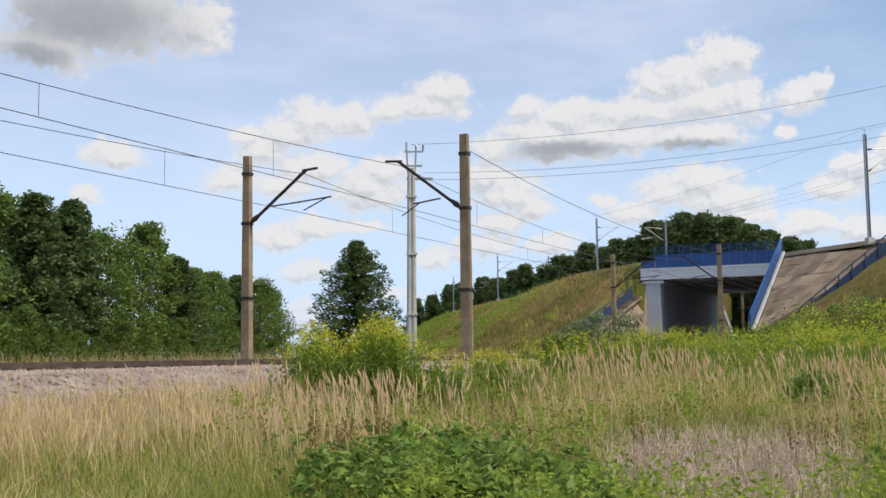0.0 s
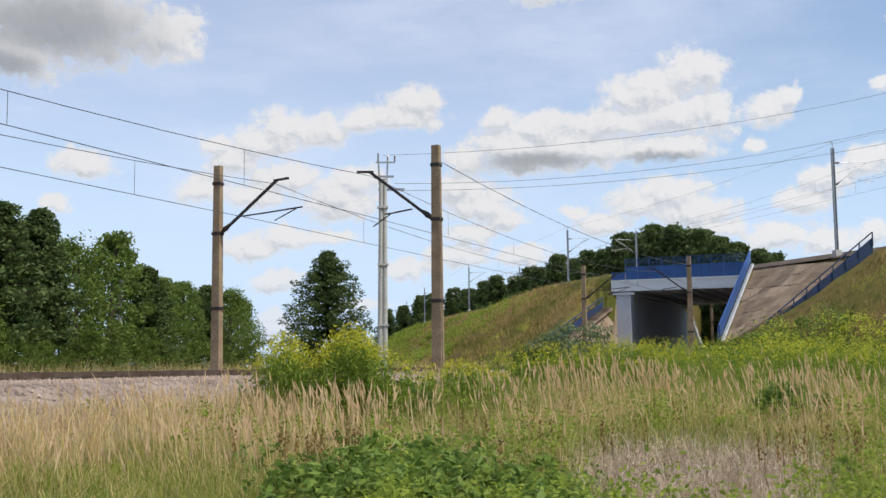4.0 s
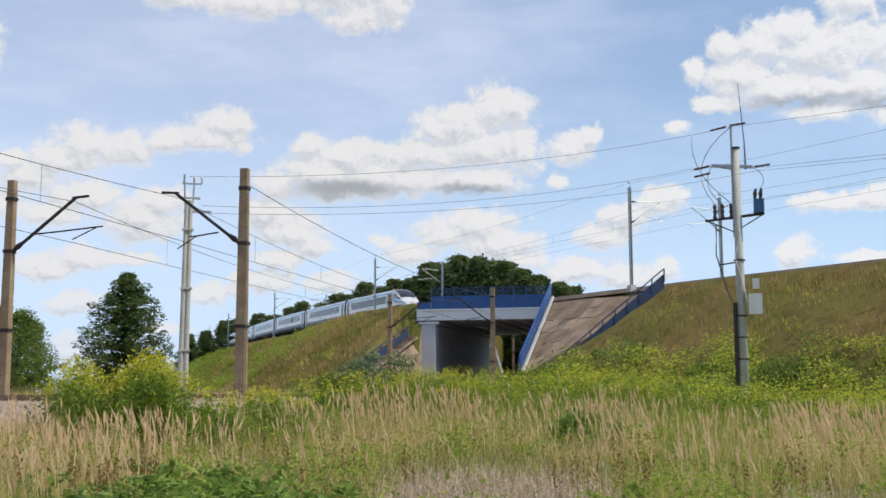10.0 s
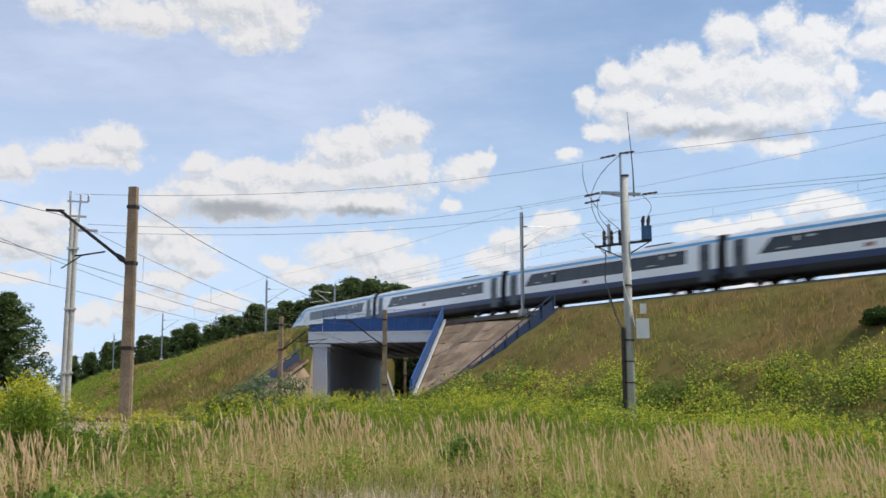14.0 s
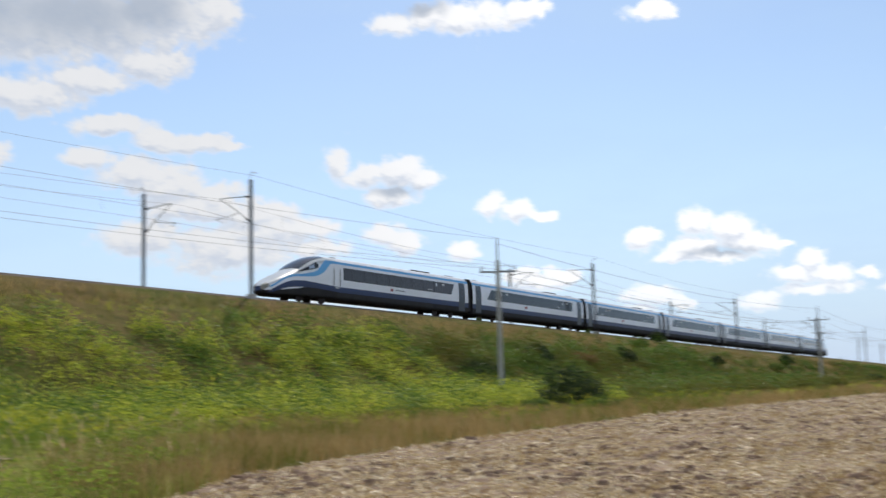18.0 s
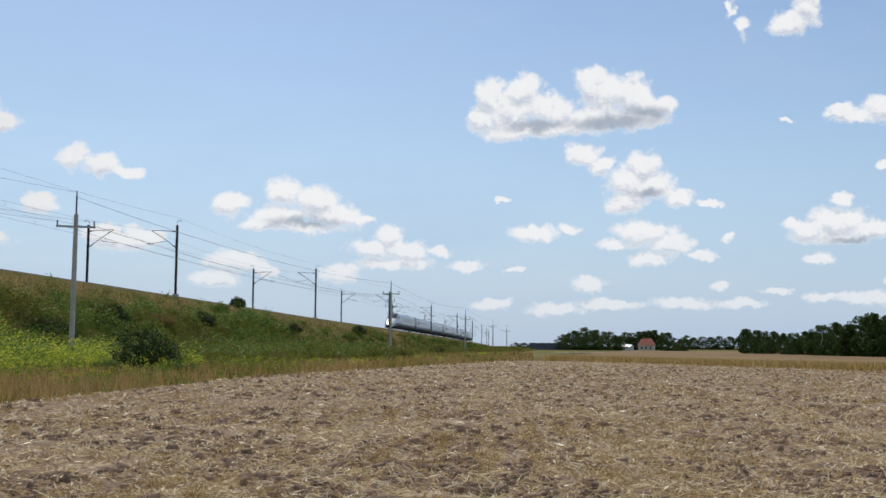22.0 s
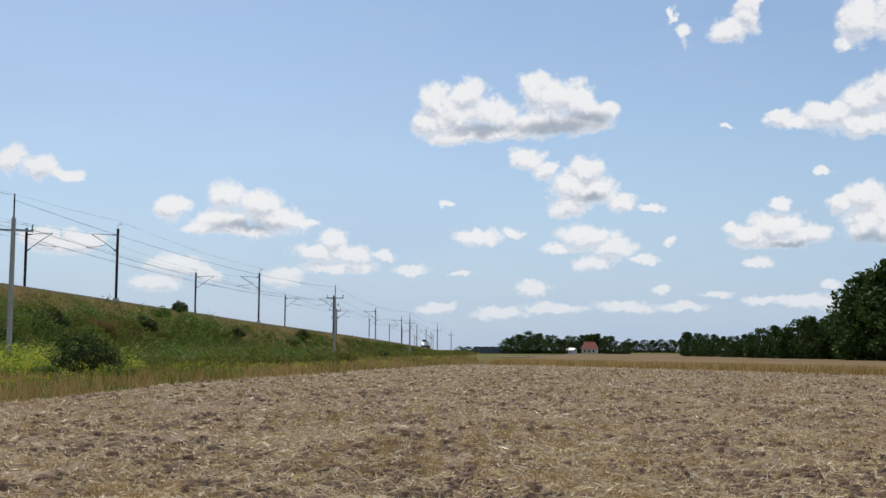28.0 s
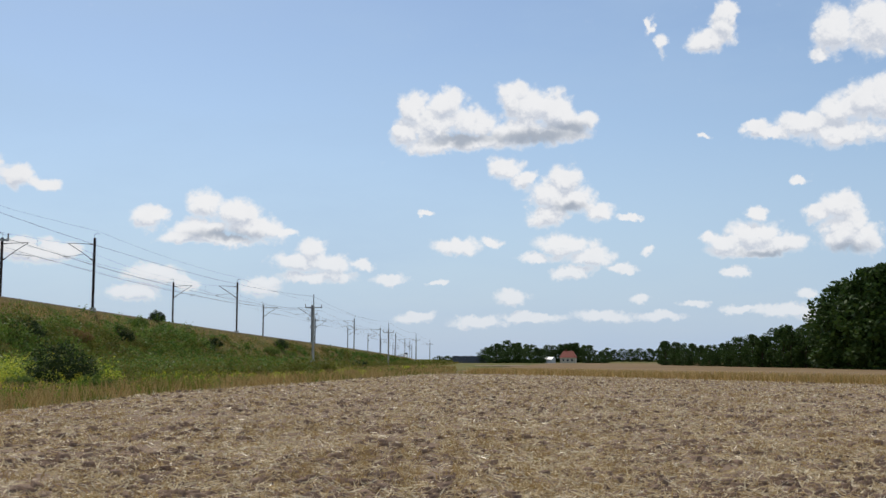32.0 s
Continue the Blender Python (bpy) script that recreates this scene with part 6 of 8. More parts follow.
def leaves(c, ln, wd, seed=0, flat=0.0):
    """Loose rhombic leaves with free tilt; flat: how far they lie level."""
    r = np.random.default_rng(seed)
    n = len(c)
    u = r.normal(size=(n, 3))
    u[:, 2] *= 1 - flat
    u /= np.linalg.norm(u, axis=1)[:, None]
    q = r.normal(size=(n, 3))
    q[:, 2] *= 1 - flat
    v = np.cross(u, np.cross(q, u))
    v /= np.linalg.norm(v, axis=1)[:, None] + 1e-9
    u, v = u * (ln / 2)[:, None], v * (wd / 2)[:, None]
    w = np.stack([c - u, c + v * 1.0 - u * 0.1, c + u, c - v * 1.0 - u * 0.1], 1)
    return w.reshape(-1, 3), (np.arange(n) * 4)[:, None] + [0, 1, 2, 3]


def merge(parts):
    vs, fs, o = [], [], 0
    for v, f in parts:
        vs.append(v)
        fs.append(f + o)
        o += len(v)
    return np.concatenate(vs), np.concatenate(fs)


def patch(x, y, f, k):
    """Cheap smooth patches between 0 and 1."""
    return 0.5 + 0.25 * (np.sin(x * f + k) * np.cos(y * f * 1.3 - k * 2) + np.sin((x + y) * f * 0.7 + k * 3) * np.cos((x - y) * f * 1.9 + k))


_cx, _cy, _ct, _cs = _x[600:1700:4], _y[600:1700:4], _th[600:1700:4], KS[600:1700:4]


def land(x, y):
    """Ground height, and place along and beside the high line, for many places."""
    i = np.empty(len(x), dtype=int)
    for a in range(0, len(x), 20000):
        sl = slice(a, a + 20000)
        i[sl] = np.argmin((x[sl, None] - _cx) ** 2 + (y[sl, None] - _cy) ** 2, 1)
    off = (x - _cx[i]) * np.cos(_ct[i]) + (y - _cy[i]) * np.sin(_ct[i])
    d = np.abs((x - LOW_A.x) * LOW_N.x + (y - LOW_A.y) * LOW_N.y)
    z = np.where((y > -5) | (x < 0), 0.3 * np.clip((20 - d) / 12, 0, 1), 0)
    fade = np.clip((200 - _cs[i]) / 150, 0, 1)
    z = np.maximum(z, np.where(x > 0, 0.5 * fade * np.clip((26 - np.abs(off)) / 8, 0, 1), 0))
    z = np.maximum(z, rise(x, y))
    return z, _cs[i], off


def scatter(n, az0, az1, r0, r1, seed):
    """Places round the viewpoint, thinning with distance."""
    r = np.random.default_rng(seed)
    a = np.radians(r.uniform(min(az0, az1), max(az0, az1), n))
    d = np.exp(r.uniform(math.log(r0), math.log(r1), n))
    return -np.sin(a) * d, np.cos(a) * d, np.degrees(a), d


def clear_of_lines(x, y):
    v = (x - LOW_A.x) * LOW_N.x + (y - LOW_A.y) * LOW_N.y
    return (v > 6.3) | (v < -8.5)


def mulch_at(a, r):
    """Where the ground lies bare under matted straw."""
    m = np.exp(-(((a + 15.0) / 5.0) ** 4 + ((r - 15.6) / 5.4) ** 4))
    m += 0.8 * np.exp(-(((a + 9.5) / 1.8) ** 2 + ((r - 16.5) / 3.5) ** 2)) + 0.7 * np.exp(-(((a + 3.0) / 1.6) ** 2 + ((r - 18.5) / 3.2) ** 2))
    return m + 0.8 * np.exp(-(((a + 30) / 3.0) ** 2 + ((r - 15.0) / 3.5) ** 2))


def track_r(a):
    """How far off the dirt track along the embankment's foot lies, by compass turn."""
    return np.interp(-a, [70, 77, 84, 92, 99], [39.5, 38.8, 36.0, 33.5, 31.0])


def build_meadow():
    x, y, a, r = scatter(330000, 27, -106, 11.0, 80, 1)
    z, s, off = land(x, y)
    keep = clear_of_lines(x, y) & ~in_field(x, y) & (off > 17.0 + 0 * x)
    g = np.random.default_rng(2)
    keep &= g.uniform(0, 1, len(x)) > mulch_at(a, r) * 1.02
    keep &= (np.abs(a + 77.2) > 4.2) | (r < 28) | (r > 38) | (g.uniform(0, 1, len(x)) < 0.25)
    on_track = (a < -70) & (a > -99) & (np.abs(r - track_r(a)) < 1.0)
    keep &= ~on_track
    x, y, z, a, r = (q[keep] for q in (x, y, z, a, r))
    n = len(x)
    p1, p3 = patch(x, y, 0.35, 1.0), patch(x, y, 0.45, 9)
    p2 = np.clip(0.5 + 0.32 * smooth_noise(x, y, 1.7, 21) + 0.28 * smooth_noise(x, y, 0.6, 22), 0, 1)
    dry = np.interp(a, [-110, -70, -45, -30, -20, -8, 0, 4, 8, 27], [0.05, 0.15, 0.35, 0.42, 0.26, 0.24, 0.2, 0.34, 0.38, 0.42])
    dry = dry + (p1 - 0.5) * 0.9 + (p2 - 0.5) * 0.6
    belt = np.clip(1 - np.abs(r - 27) / 6, 0, 1) * np.clip((0 - a) / 3, 0, 1) * np.clip((a + 62) / 8, 0, 1)
    dry += belt * (0.35 + 3.0 * (p3 - 0.5)) - np.where((r < 14.5), 0.3, 0) - np.where((a < 0) & (r > 34), 0.2, 0)
    is_dry = g.uniform(0, 1, n) < dry
    v = g.uniform(0, 1, n)
    plume = is_dry & (v < 0.05 + 0.16 * belt * np.clip(4 * (p3 - 0.35), 0, 1.3) + np.where(a > 1, 0.10, 0)) & (r > 13)
    tall = np.interp(r, [11, 15, 20, 26], [0.75, 0.85, 1.05, 1.1]) * (0.5 + 1.0 * p2)
    tall = tall * np.where((a < -81) & (a > -97) & (r < 40), 0.4, 1.0)
    h = np.where(is_dry, g.uniform(0.25, 0.65, n), g.uniform(0.2, 0.6, n)) * tall
    w = (0.0032 + 0.00042 * r) * g.uniform(0.5, 1.5, n)
    lean = g.uniform(0.1, 1.05, n)
    P = np.stack([x, y, z - 0.03], 1)
    near = r < 24
    for name, m, material, label in (("green_grass", ~is_dry, "grass_green", "green meadow grass blades"), ("dry_grass", is_dry & ~plume, "grass_dry", "dry tan meadow grass blades")):
        k1, k2 = m & near, m & ~near
        vv, ff = merge([blades(P[k1], h[k1], w[k1], lean[k1], 3), spears(P[k2], h[k2], w[k2] * 1.3, lean[k2], 5)])
        stuff(name, fast_mesh(name, vv, ff, M[material]), label, "grass")
    # stalks with feathery heads
    k = plume
    c = int(k.sum())
    hp = g.uniform(0.6, 1.15, c) * np.interp(r[k], [11, 16, 24], [0.9, 1.0, 1.05]) * (0.7 + 0.6 * p3[k])
    q = P[k]
    tilt = g.uniform(0.02, 0.38, c)
    ang = g.normal(2.6, 1.2, c)
    way = np.stack([np.cos(ang) * tilt, np.sin(ang) * tilt, np.ones(c)], 1)
    top = q + way * hp[:, None]
    side = np.stack([np.cos(ang + 1), np.sin(ang + 1), np.zeros(c)], 1) * 0.004
    st = np.stack([q - side, q + side, top + side, top - side], 1).reshape(-1, 3)
    sf = (np.arange(c) * 4)[:, None] + [0, 1, 2, 3]
    hl = g.uniform(0.10, 0.22, c)
    hw = (0.007 + 0.00042 * r[k]) * g.uniform(0.6, 1.4, c)
    parts = []
    for turn in (0, np.pi / 2):
        side = np.stack([np.cos(ang + turn + 1), np.sin(ang + turn + 1), np.zeros(c)], 1) * hw[:, None]
        d = way * hl[:, None]
        d[:, :2] *= 1.6
        vv = np.stack([top - d, top - d * 0.35 + side, top + d * 0.75, top - d * 0.35 - side], 1).reshape(-1, 3)
        parts.append((vv, (np.arange(c) * 4)[:, None] + [0, 1, 2, 3]))
    vv, ff = merge(parts)
    stuff("feather_grass", fast_mesh("feather_grass", vv, ff, M["plume"]), "pinkish tan feathery heads of tall dry grass", "grass")
    stuff("grass_stalks", fast_mesh("grass_stalks", st, sf, M["grass_dry"]), "thin dry stalks of tall grass", "grass")


build_meadow()


def goldenrod(places, seed, name="goldenrod"):
    """Leafy upright stems with yellow plumes; places: x, y, z, height."""
    g = np.random.default_rng(seed)
    n = len(places)
    p, h = places[:, :3], places[:, 3]
    stems = blades(p, h, np.full(n, 0.02), g.uniform(0.0, 0.12, n), seed)
    nl = 22
    u = g.uniform(0.12, 0.86, (n, nl))
    c = np.repeat(p[:, None], nl, 1) + np.stack([g.normal(0, 0.075, (n, nl)), g.normal(0, 0.075, (n, nl)), u * h[:, None]], 2)
    lv = leaves(c.reshape(-1, 3), g.uniform(0.11, 0.2, n * nl), g.uniform(0.025, 0.045, n * nl), seed + 1)
    vv, ff = merge([stems, lv])
    stuff(name + "_leaves", fast_mesh(name, vv, ff, M["rod_leaf"]), "pale green leafy goldenrod stems", "goldenrod")
    nf = 9
    u = g.uniform(0.0, 1, (n, nf))
    wide = 0.10 * (1 - u * 0.75)
    c = np.repeat(p[:, None], nf, 1) + np.stack([g.normal(0, 1, (n, nf)) * wide, g.normal(0, 1, (n, nf)) * wide, h[:, None] * (0.88 + 0.15 * u)], 2)
    fl = leaves(c.reshape(-1, 3), g.uniform(0.05, 0.12, n * nf), g.uniform(0.015, 0.04, n * nf), seed + 2, flat=0.3)
    stuff(name + "_flowers", fast_mesh(name + "_flowers", *fl, M["gold"]), "yellow goldenrod flower plumes", "goldenrod")


def build_goldenrod():
    g = np.random.default_rng(11)
    rows = []

    def clump(az, r, wide, deep, n, h0, h1):
        c = polar(az, r)
        way = polar(az, 1.0)
        for _ in range(n):
            a, b = g.normal(0, wide), g.normal(0, deep)
            x, y = c.x + way.y * a + way.x * b, c.y - way.x * a + way.y * b
            e = math.exp(-0.5 * (a / wide) ** 2)
            rows.append((x, y, 0.0, g.uniform(h0, h1) * (0.72 + 0.28 * e)))
    clump(6.6, 25, 0.42, 0.5, 150, 1.7, 2.2)
    clump(5.3, 25.5, 0.2, 0.4, 30, 1.1, 1.4)
    clump(3.3, 24, 0.52, 0.5, 240, 1.8, 2.35)
    clump(2.2, 25, 0.3, 0.4, 40, 0.9, 1.2)
    clump(-2.2, 29, 0.7, 0.7, 120, 1.1, 1.4)
    for i in range(64):
        az = g.uniform(-36, -1.5)
        clump(az, g.uniform(33, 50), 1.3, 1.0, 30, 1.0, 1.7)
    for i in range(40):
        clump(g.uniform(-104, -34), g.uniform(27, 42), 1.2, 1.0, 26, 0.8, 1.35)
    for i in range(14):
        clump(g.uniform(-133, -112), g.uniform(40, 85), 1.6, 1.4, 26, 0.6, 1.0)
    q = np.array(rows)
    z, s, off = land(q[:, 0], q[:, 1])
    q[:, 2] = z
    q = q[clear_of_lines(q[:, 0], q[:, 1]) & ~in_field(q[:, 0], q[:, 1]) & (off > 16)]
    goldenrod(q, 21)


build_goldenrod()


def leafy_plants(name, places, rad, n_leaf, size, material, seed, label, category, squash=0.8):
    """Mounds of leaves; places x, y, z."""
    g = np.random.default_rng(seed)
    n = len(places)
    d = g.normal(size=(n, n_leaf, 3))
    d /= np.linalg.norm(d, axis=2)[:, :, None]
    d[:, :, 2] = np.abs(d[:, :, 2]) * squash * 1.25 - 0.1
    rr = g.uniform(0.55, 1.05, (n, n_leaf, 1)) * np.asarray(rad)[:, None, None]
    c = (places[:, None] + d * rr).reshape(-1, 3)
    sz = np.repeat(size, n_leaf) if np.ndim(size) else np.full(n * n_leaf, size)
    vv, ff = leaves(c, sz * g.uniform(0.7, 1.4, n * n_leaf), sz * g.uniform(0.35, 0.6, n * n_leaf), seed + 1, flat=0.35)
    return stuff(name, fast_mesh(name, vv, ff, M[material]), label, category)


def build_weeds():
    g = np.random.default_rng(31)
    # broad-leaved weeds close by
    x, y, a, r = scatter(1700, 9, -22, 10.5, 17.5, 32)
    w = 0.65 * np.exp(-((a - 0.8) / 4.2) ** 2) * np.clip((17.5 - r) / 3, 0, 1) + 0.5 * np.exp(-((a + 6.5) / 3.5) ** 2) * np.clip((15.0 - r) / 2, 0, 1) + 0.04
    k = (g.uniform(0, 1, len(x)) < w) & (g.uniform(0, 1, len(x)) > 1.5 * mulch_at(a, r))
    x, y, r, a = x[k], y[k], r[k], a[k]
    z, s, off = land(x, y)
    hh = g.uniform(0.1, 1.0, len(x)) * np.where(a > -3.5, 0.5, 0.3) * (0.6 + 0.8 * patch(x, y, 1.3, 3))
    leafy_plants("broad_weeds", np.stack([x, y, z + hh], 1), g.uniform(0.12, 0.28, len(x)), 26, g.uniform(0.07, 0.17, len(x)), "weed_leaf", 33, "dark green broad-leaved weeds", "weeds")
    # single taller herbs standing out of the grass
    x, y, a, r = scatter(5200, 26, -105, 8, 48, 34)
    z, s, off = land(x, y)
    k = clear_of_lines(x, y) & ~in_field(x, y) & (off > 18) & (patch(x, y, 0.5, 4) > 0.5) & (g.uniform(0, 1, len(x)) > 1.3 * mulch_at(a, r)) & ((r > 17) | (a < 3))
    x, y, z, r = x[k], y[k], z[k], r[k]
    n = len(x)
    P = np.stack([x, y, z + g.uniform(0.2, 0.55, n)], 1)
    leafy_plants("meadow_herbs", P, g.uniform(0.15, 0.35, n), 24, 0.045 + 0.002 * r, "weed_pale", 35, "green herbs among the grass", "weeds", 1.2)
    # dark spikes of dock
    x, y, a, r = scatter(420, 10, -40, 13, 24, 36)
    z, s, off = land(x, y)
    k = clear_of_lines(x, y) & (patch(x, y, 0.8, 6) > 0.62)
    P = np.stack([x, y, z], 1)[k]
    n = len(P)
    c = np.repeat(P, 14, 0)
    c[:, 2] += np.tile(np.linspace(0.4, 0.75, 14), n)
    c[:, :2] += g.normal(0, 0.018, (n * 14, 2))
    vv, ff = leaves(c, np.full(n * 14, 0.06), np.full(n * 14, 0.035), 37)
    st = blades(P, np.full(n, 0.72), np.full(n, 0.012), np.full(n, 0.08), 38)
    stuff("dock_spikes", fast_mesh("dock_spikes", *merge([(vv, ff), st]), M["rust"]), "brown seed spikes of dock", "weeds")
    # straw mulch and stubble on the bare patch
    x, y, a, r = scatter(60000, 2, -36, 12, 24, 39)
    wgt = mulch_at(a, r)
    k = g.uniform(0, 1, len(x)) < wgt
    x, y = x[k], y[k]
    z, s, off = land(x, y)
    n = len(x)
    c = np.stack([x, y, z + g.uniform(0.0, 0.10, n)], 1)
    vv, ff = leaves(c, g.uniform(0.12, 0.4, n), g.uniform(0.008, 0.018, n), 40, flat=0.75)
    m2 = g.uniform(0, 1, n) < 0.25
    st = blades(c[m2] - [0, 0, 0.05], g.uniform(0.15, 0.5, m2.sum()), g.uniform(0.006, 0.013, m2.sum()), g.uniform(0.2, 0.9, m2.sum()), 41)
    stuff("straw_mulch", fast_mesh("straw_mulch", *merge([(vv, ff), st]), M["mulch"]), "matted dry straw on bare ground", "straw")


build_weeds()


def bank_places(n, s0, s1, o0, o1, seed, power=1.0):
    g = np.random.default_rng(seed)
    s = g.uniform(s0, s1, n)
    u = g.uniform(0, 1, n) ** power
    out = np.empty((n, 3))
    e = np.interp(s, [-170, -108, -82, -80], [3.9, 13.0, 13.0, 3.9])
    off = e + o0 + (o1 - o0) * u
    i = s - S0
    ix = np.arange(len(KS))
    bx, by, bt, bz = (np.interp(i, ix, q) for q in (_x, _y, _th, _zk))
    out[:, 0], out[:, 1] = bx + np.cos(bt) * off, by + np.sin(bt) * off
    out[:, 2] = np.maximum(bz - 0.6 - (off - e) / 1.55, 0.0)
    z, _, _ = land(out[:, 0], out[:, 1])
    out[:, 2] = np.maximum(out[:, 2], z)
    return out, s, off - e


def off_paving(s, o, p):
    """Keep the paved slopes and the gap of the bridge free."""
    v = (p[:, 0] - LOW_A.x) * LOW_N.x + (p[:, 1] - LOW_A.y) * LOW_N.y
    u = (p[:, 0] - LOW_A.x) * LOW_D.x + (p[:, 1] - LOW_A.y) * LOW_D.y
    gap = (v > np.where(u < 68, -8.3, -6.6)) & (v < 6.8) & (u > 35) & (u < 115)
    paved = (s < -60.5) & (s > -90) & (o < 9.8) & (v > 0)
    return ~(gap | paved)


def build_bank_plants():
    g = np.random.default_rng(51)
    parts = {"bank_brown": [], "bank_green": [], "lime": []}
    for n, s0, s1, wid in ((90000, -70, 30, 0.04), (70000, 30, 110, 0.04), (40000, 110, 260, 0.05), (22000, 260, 600, 0.1), (110000, -240, -84, 0.055), (20000, -420, -240, 0.12)):
        p, s, o = bank_places(n, s0, s1, 0.8, 22, 52 + int(s0) % 17)
        top = np.clip(1 - o / np.interp(s, [-60, -25, 0, 40, 90], [8.0, 7.0, 3.5, 4.0, 8.0]), 0, 1) * 0.8 + (patch(p[:, 0], p[:, 1], 0.22, 5) - np.interp(s, [-110, -60, -25, 0, 40, 90], [0.2, 0.36, 0.45, 0.56, 0.54, 0.38])) * 1.3
        top = top + 0.5 * smooth_noise(p[:, 0], p[:, 1], 4.5, 31) + 0.4 * smooth_noise(p[:, 0], p[:, 1], 1.6, 32)
        k = off_paving(s, o, p)
        k &= (s < -70) | (s > 60) | (o < 2.5) | (g.uniform(0, 1, n) < 0.5)
        brown = (g.uniform(0, 1, n) < top) & k
        fresh = ~brown & k & (s < 60) & (o > 2.0) & (smooth_noise(p[:, 0], p[:, 1], 2.6, 33) > np.where(s > -70, -0.15, 0.55))
        green = ~brown & k & ~fresh
        for key, m in (("bank_brown", brown), ("bank_green", green), ("lime", fresh)):
            c = m.sum()
            h = g.uniform(0.25, 0.7, c) * (1.0 if key == "bank_brown" else 0.8)
            parts[key].append(spears(p[m] - [0, 0, 0.05], h, wid * g.uniform(0.6, 1.4, c), g.uniform(0.1, 0.7, c), 60))
    stuff("bank_dry_grass", fast_mesh("bank_dry_grass", *merge(parts["bank_brown"]), M["bank_brown"]), "brown dry grass on the embankment", "grass")
    stuff("bank_green_grass", fast_mesh("bank_green_grass", *merge(parts["bank_green"]), M["bank_green"]), "green grass on the embankment", "grass")
    stuff("bank_fresh_grass", fast_mesh("bank_fresh_grass", *merge(parts["lime"]), M["lime"]), "yellow-green weeds and grass on the embankment", "grass")
    # mounds of weeds and bramble
    for name, mt, n, s0, s1, o0, o1, seed, r0, r1, lab in (
            ("bank_herbs", "weed_leaf", 1500, -66, 130, 3, 22, 79, 0.4, 1.5, "green leafy herbs on the embankment"),
            ("bank_weeds_mid", "bank_green", 1200, 60, 130, 4, 23, 77, 0.4, 1.5, "dull green weed mounds on the embankment"),
            ("bank_weeds", "lime", 1250, -60, 62, 4.0, 23, 71, 0.6, 1.7, "yellow-green weed mounds on the embankment"),
            ("bank_bramble", "bramble", 1900, -66, 130, 2.5, 21, 72, 0.6, 1.7, "dark green bramble patches on the embankment"),
            ("bank_weeds_far", "bank_green", 700, 130, 420, 2, 20, 73, 0.5, 1.2, "pale green weeds along the far embankment"),
            ("bank_bramble_far", "bramble", 700, 130, 420, 2, 14, 74, 0.4, 1.1, "dark green shrubs along the far embankment"),
            ("bank_weeds_north", "weed_pale", 1300, -330, -100, 2, 20, 75, 0.5, 1.2, "green weeds on the embankment by the bridge")):
        p, s, o = bank_places(n, s0, s1, o0, o1, seed)
        k = (patch(p[:, 0], p[:, 1], 0.3, seed) > (0.33 if "weeds" in name else 0.45)) & off_paving(s, o, p)
        if name == "bank_weeds_north":
            k = (patch(p[:, 0], p[:, 1], 0.3, seed) > 0.5) & off_paving(s, o, p)
        k &= (s > -18) | (s < -80) | (o > 8.5)
        p = p[k]
        far = np.hypot(p[:, 0], p[:, 1])
        leafy_plants(name, p, g.uniform(r0, r1, len(p)), 150 if "far" not in name and "north" not in name else 60, 0.09 + 0.0013 * far, mt, seed + 5, lab, "weeds", 1.05)


build_bank_plants()


def build_verge():
    """The strip of grass between the stubble and the embankment's foot."""
    g = np.random.default_rng(81)
    x, y, a, r = scatter(110000, -98, -143, 17, 230, 82)
    z, s, off = land(x, y)
    k = ~in_field(x, y) & (off > 12) & (off < 60)
    x, y, z, a, r = (q[k] for q in (x, y, z, a, r))
    n = len(x)
    P = np.stack([x, y, z - 0.03], 1)
    dry = patch(x, y, 0.3, 7) + g.normal(0, 0.1, n) > 0.36
    for name, m, mt, lab in (("verge_green_grass", ~dry, "bank_green", "lush green grass at the embankment's foot"), ("verge_dry_grass", dry, "tuft", "reddish brown grass at the field's edge")):
        c = m.sum()
        stuff(name, fast_mesh(name, *spears(P[m], g.uniform(0.3, 0.75, c), (0.007 + 0.0006 * r[m]) * g.uniform(0.7, 1.4, c), g.uniform(0.1, 0.6, c), 83), M[mt]), lab, "grass")
    x, y, a, r = scatter(2200, -98, -143, 24, 200, 88)
    z, s, off = land(x, y)
    k = ~in_field(x, y) & (off > 14) & (off < 34) & (patch(x, y, 0.35, 6) > 0.5)
    P = np.stack([x, y, z], 1)[k]
    h2 = len(P) // 2
    for name, q, mt, lab in (("verge_weeds", P[:h2], "lime", "yellow-green weeds at the embankment's foot"), ("verge_herbs", P[h2:], "bramble", "dark green herbs at the embankment's foot")):
        leafy_plants(name, q, g.uniform(0.3, 0.8, len(q)), 80, 0.07 + 0.0013 * np.hypot(q[:, 0], q[:, 1]), mt, 89, lab, "weeds", 0.8)
    # far edge of the stubble and the strip behind it
    t = g.uniform(0, 1, 44000)
    e0, e1, e2 = np.array((78, -108)), np.array((26, -82)), np.array((-60, -40))
    p = np.where((t < 0.4)[:, None], e0 + (e1 - e0) * (t / 0.4)[:, None], e1 + (e2 - e1) * ((t - 0.4) / 0.6)[:, None])
    p = p + g.normal(0, 1.0, p.shape)
    P = np.column_stack([p, np.zeros(len(p))])
    stuff("field_edge_grass", fast_mesh("field_edge_grass", *spears(P, g.uniform(0.3, 0.85, len(P)), g.uniform(0.03, 0.09, len(P)), g.uniform(0.1, 0.5, len(P)), 84), M["bank_brown"]), "strip of dry grass between two fields", "grass")


build_verge()


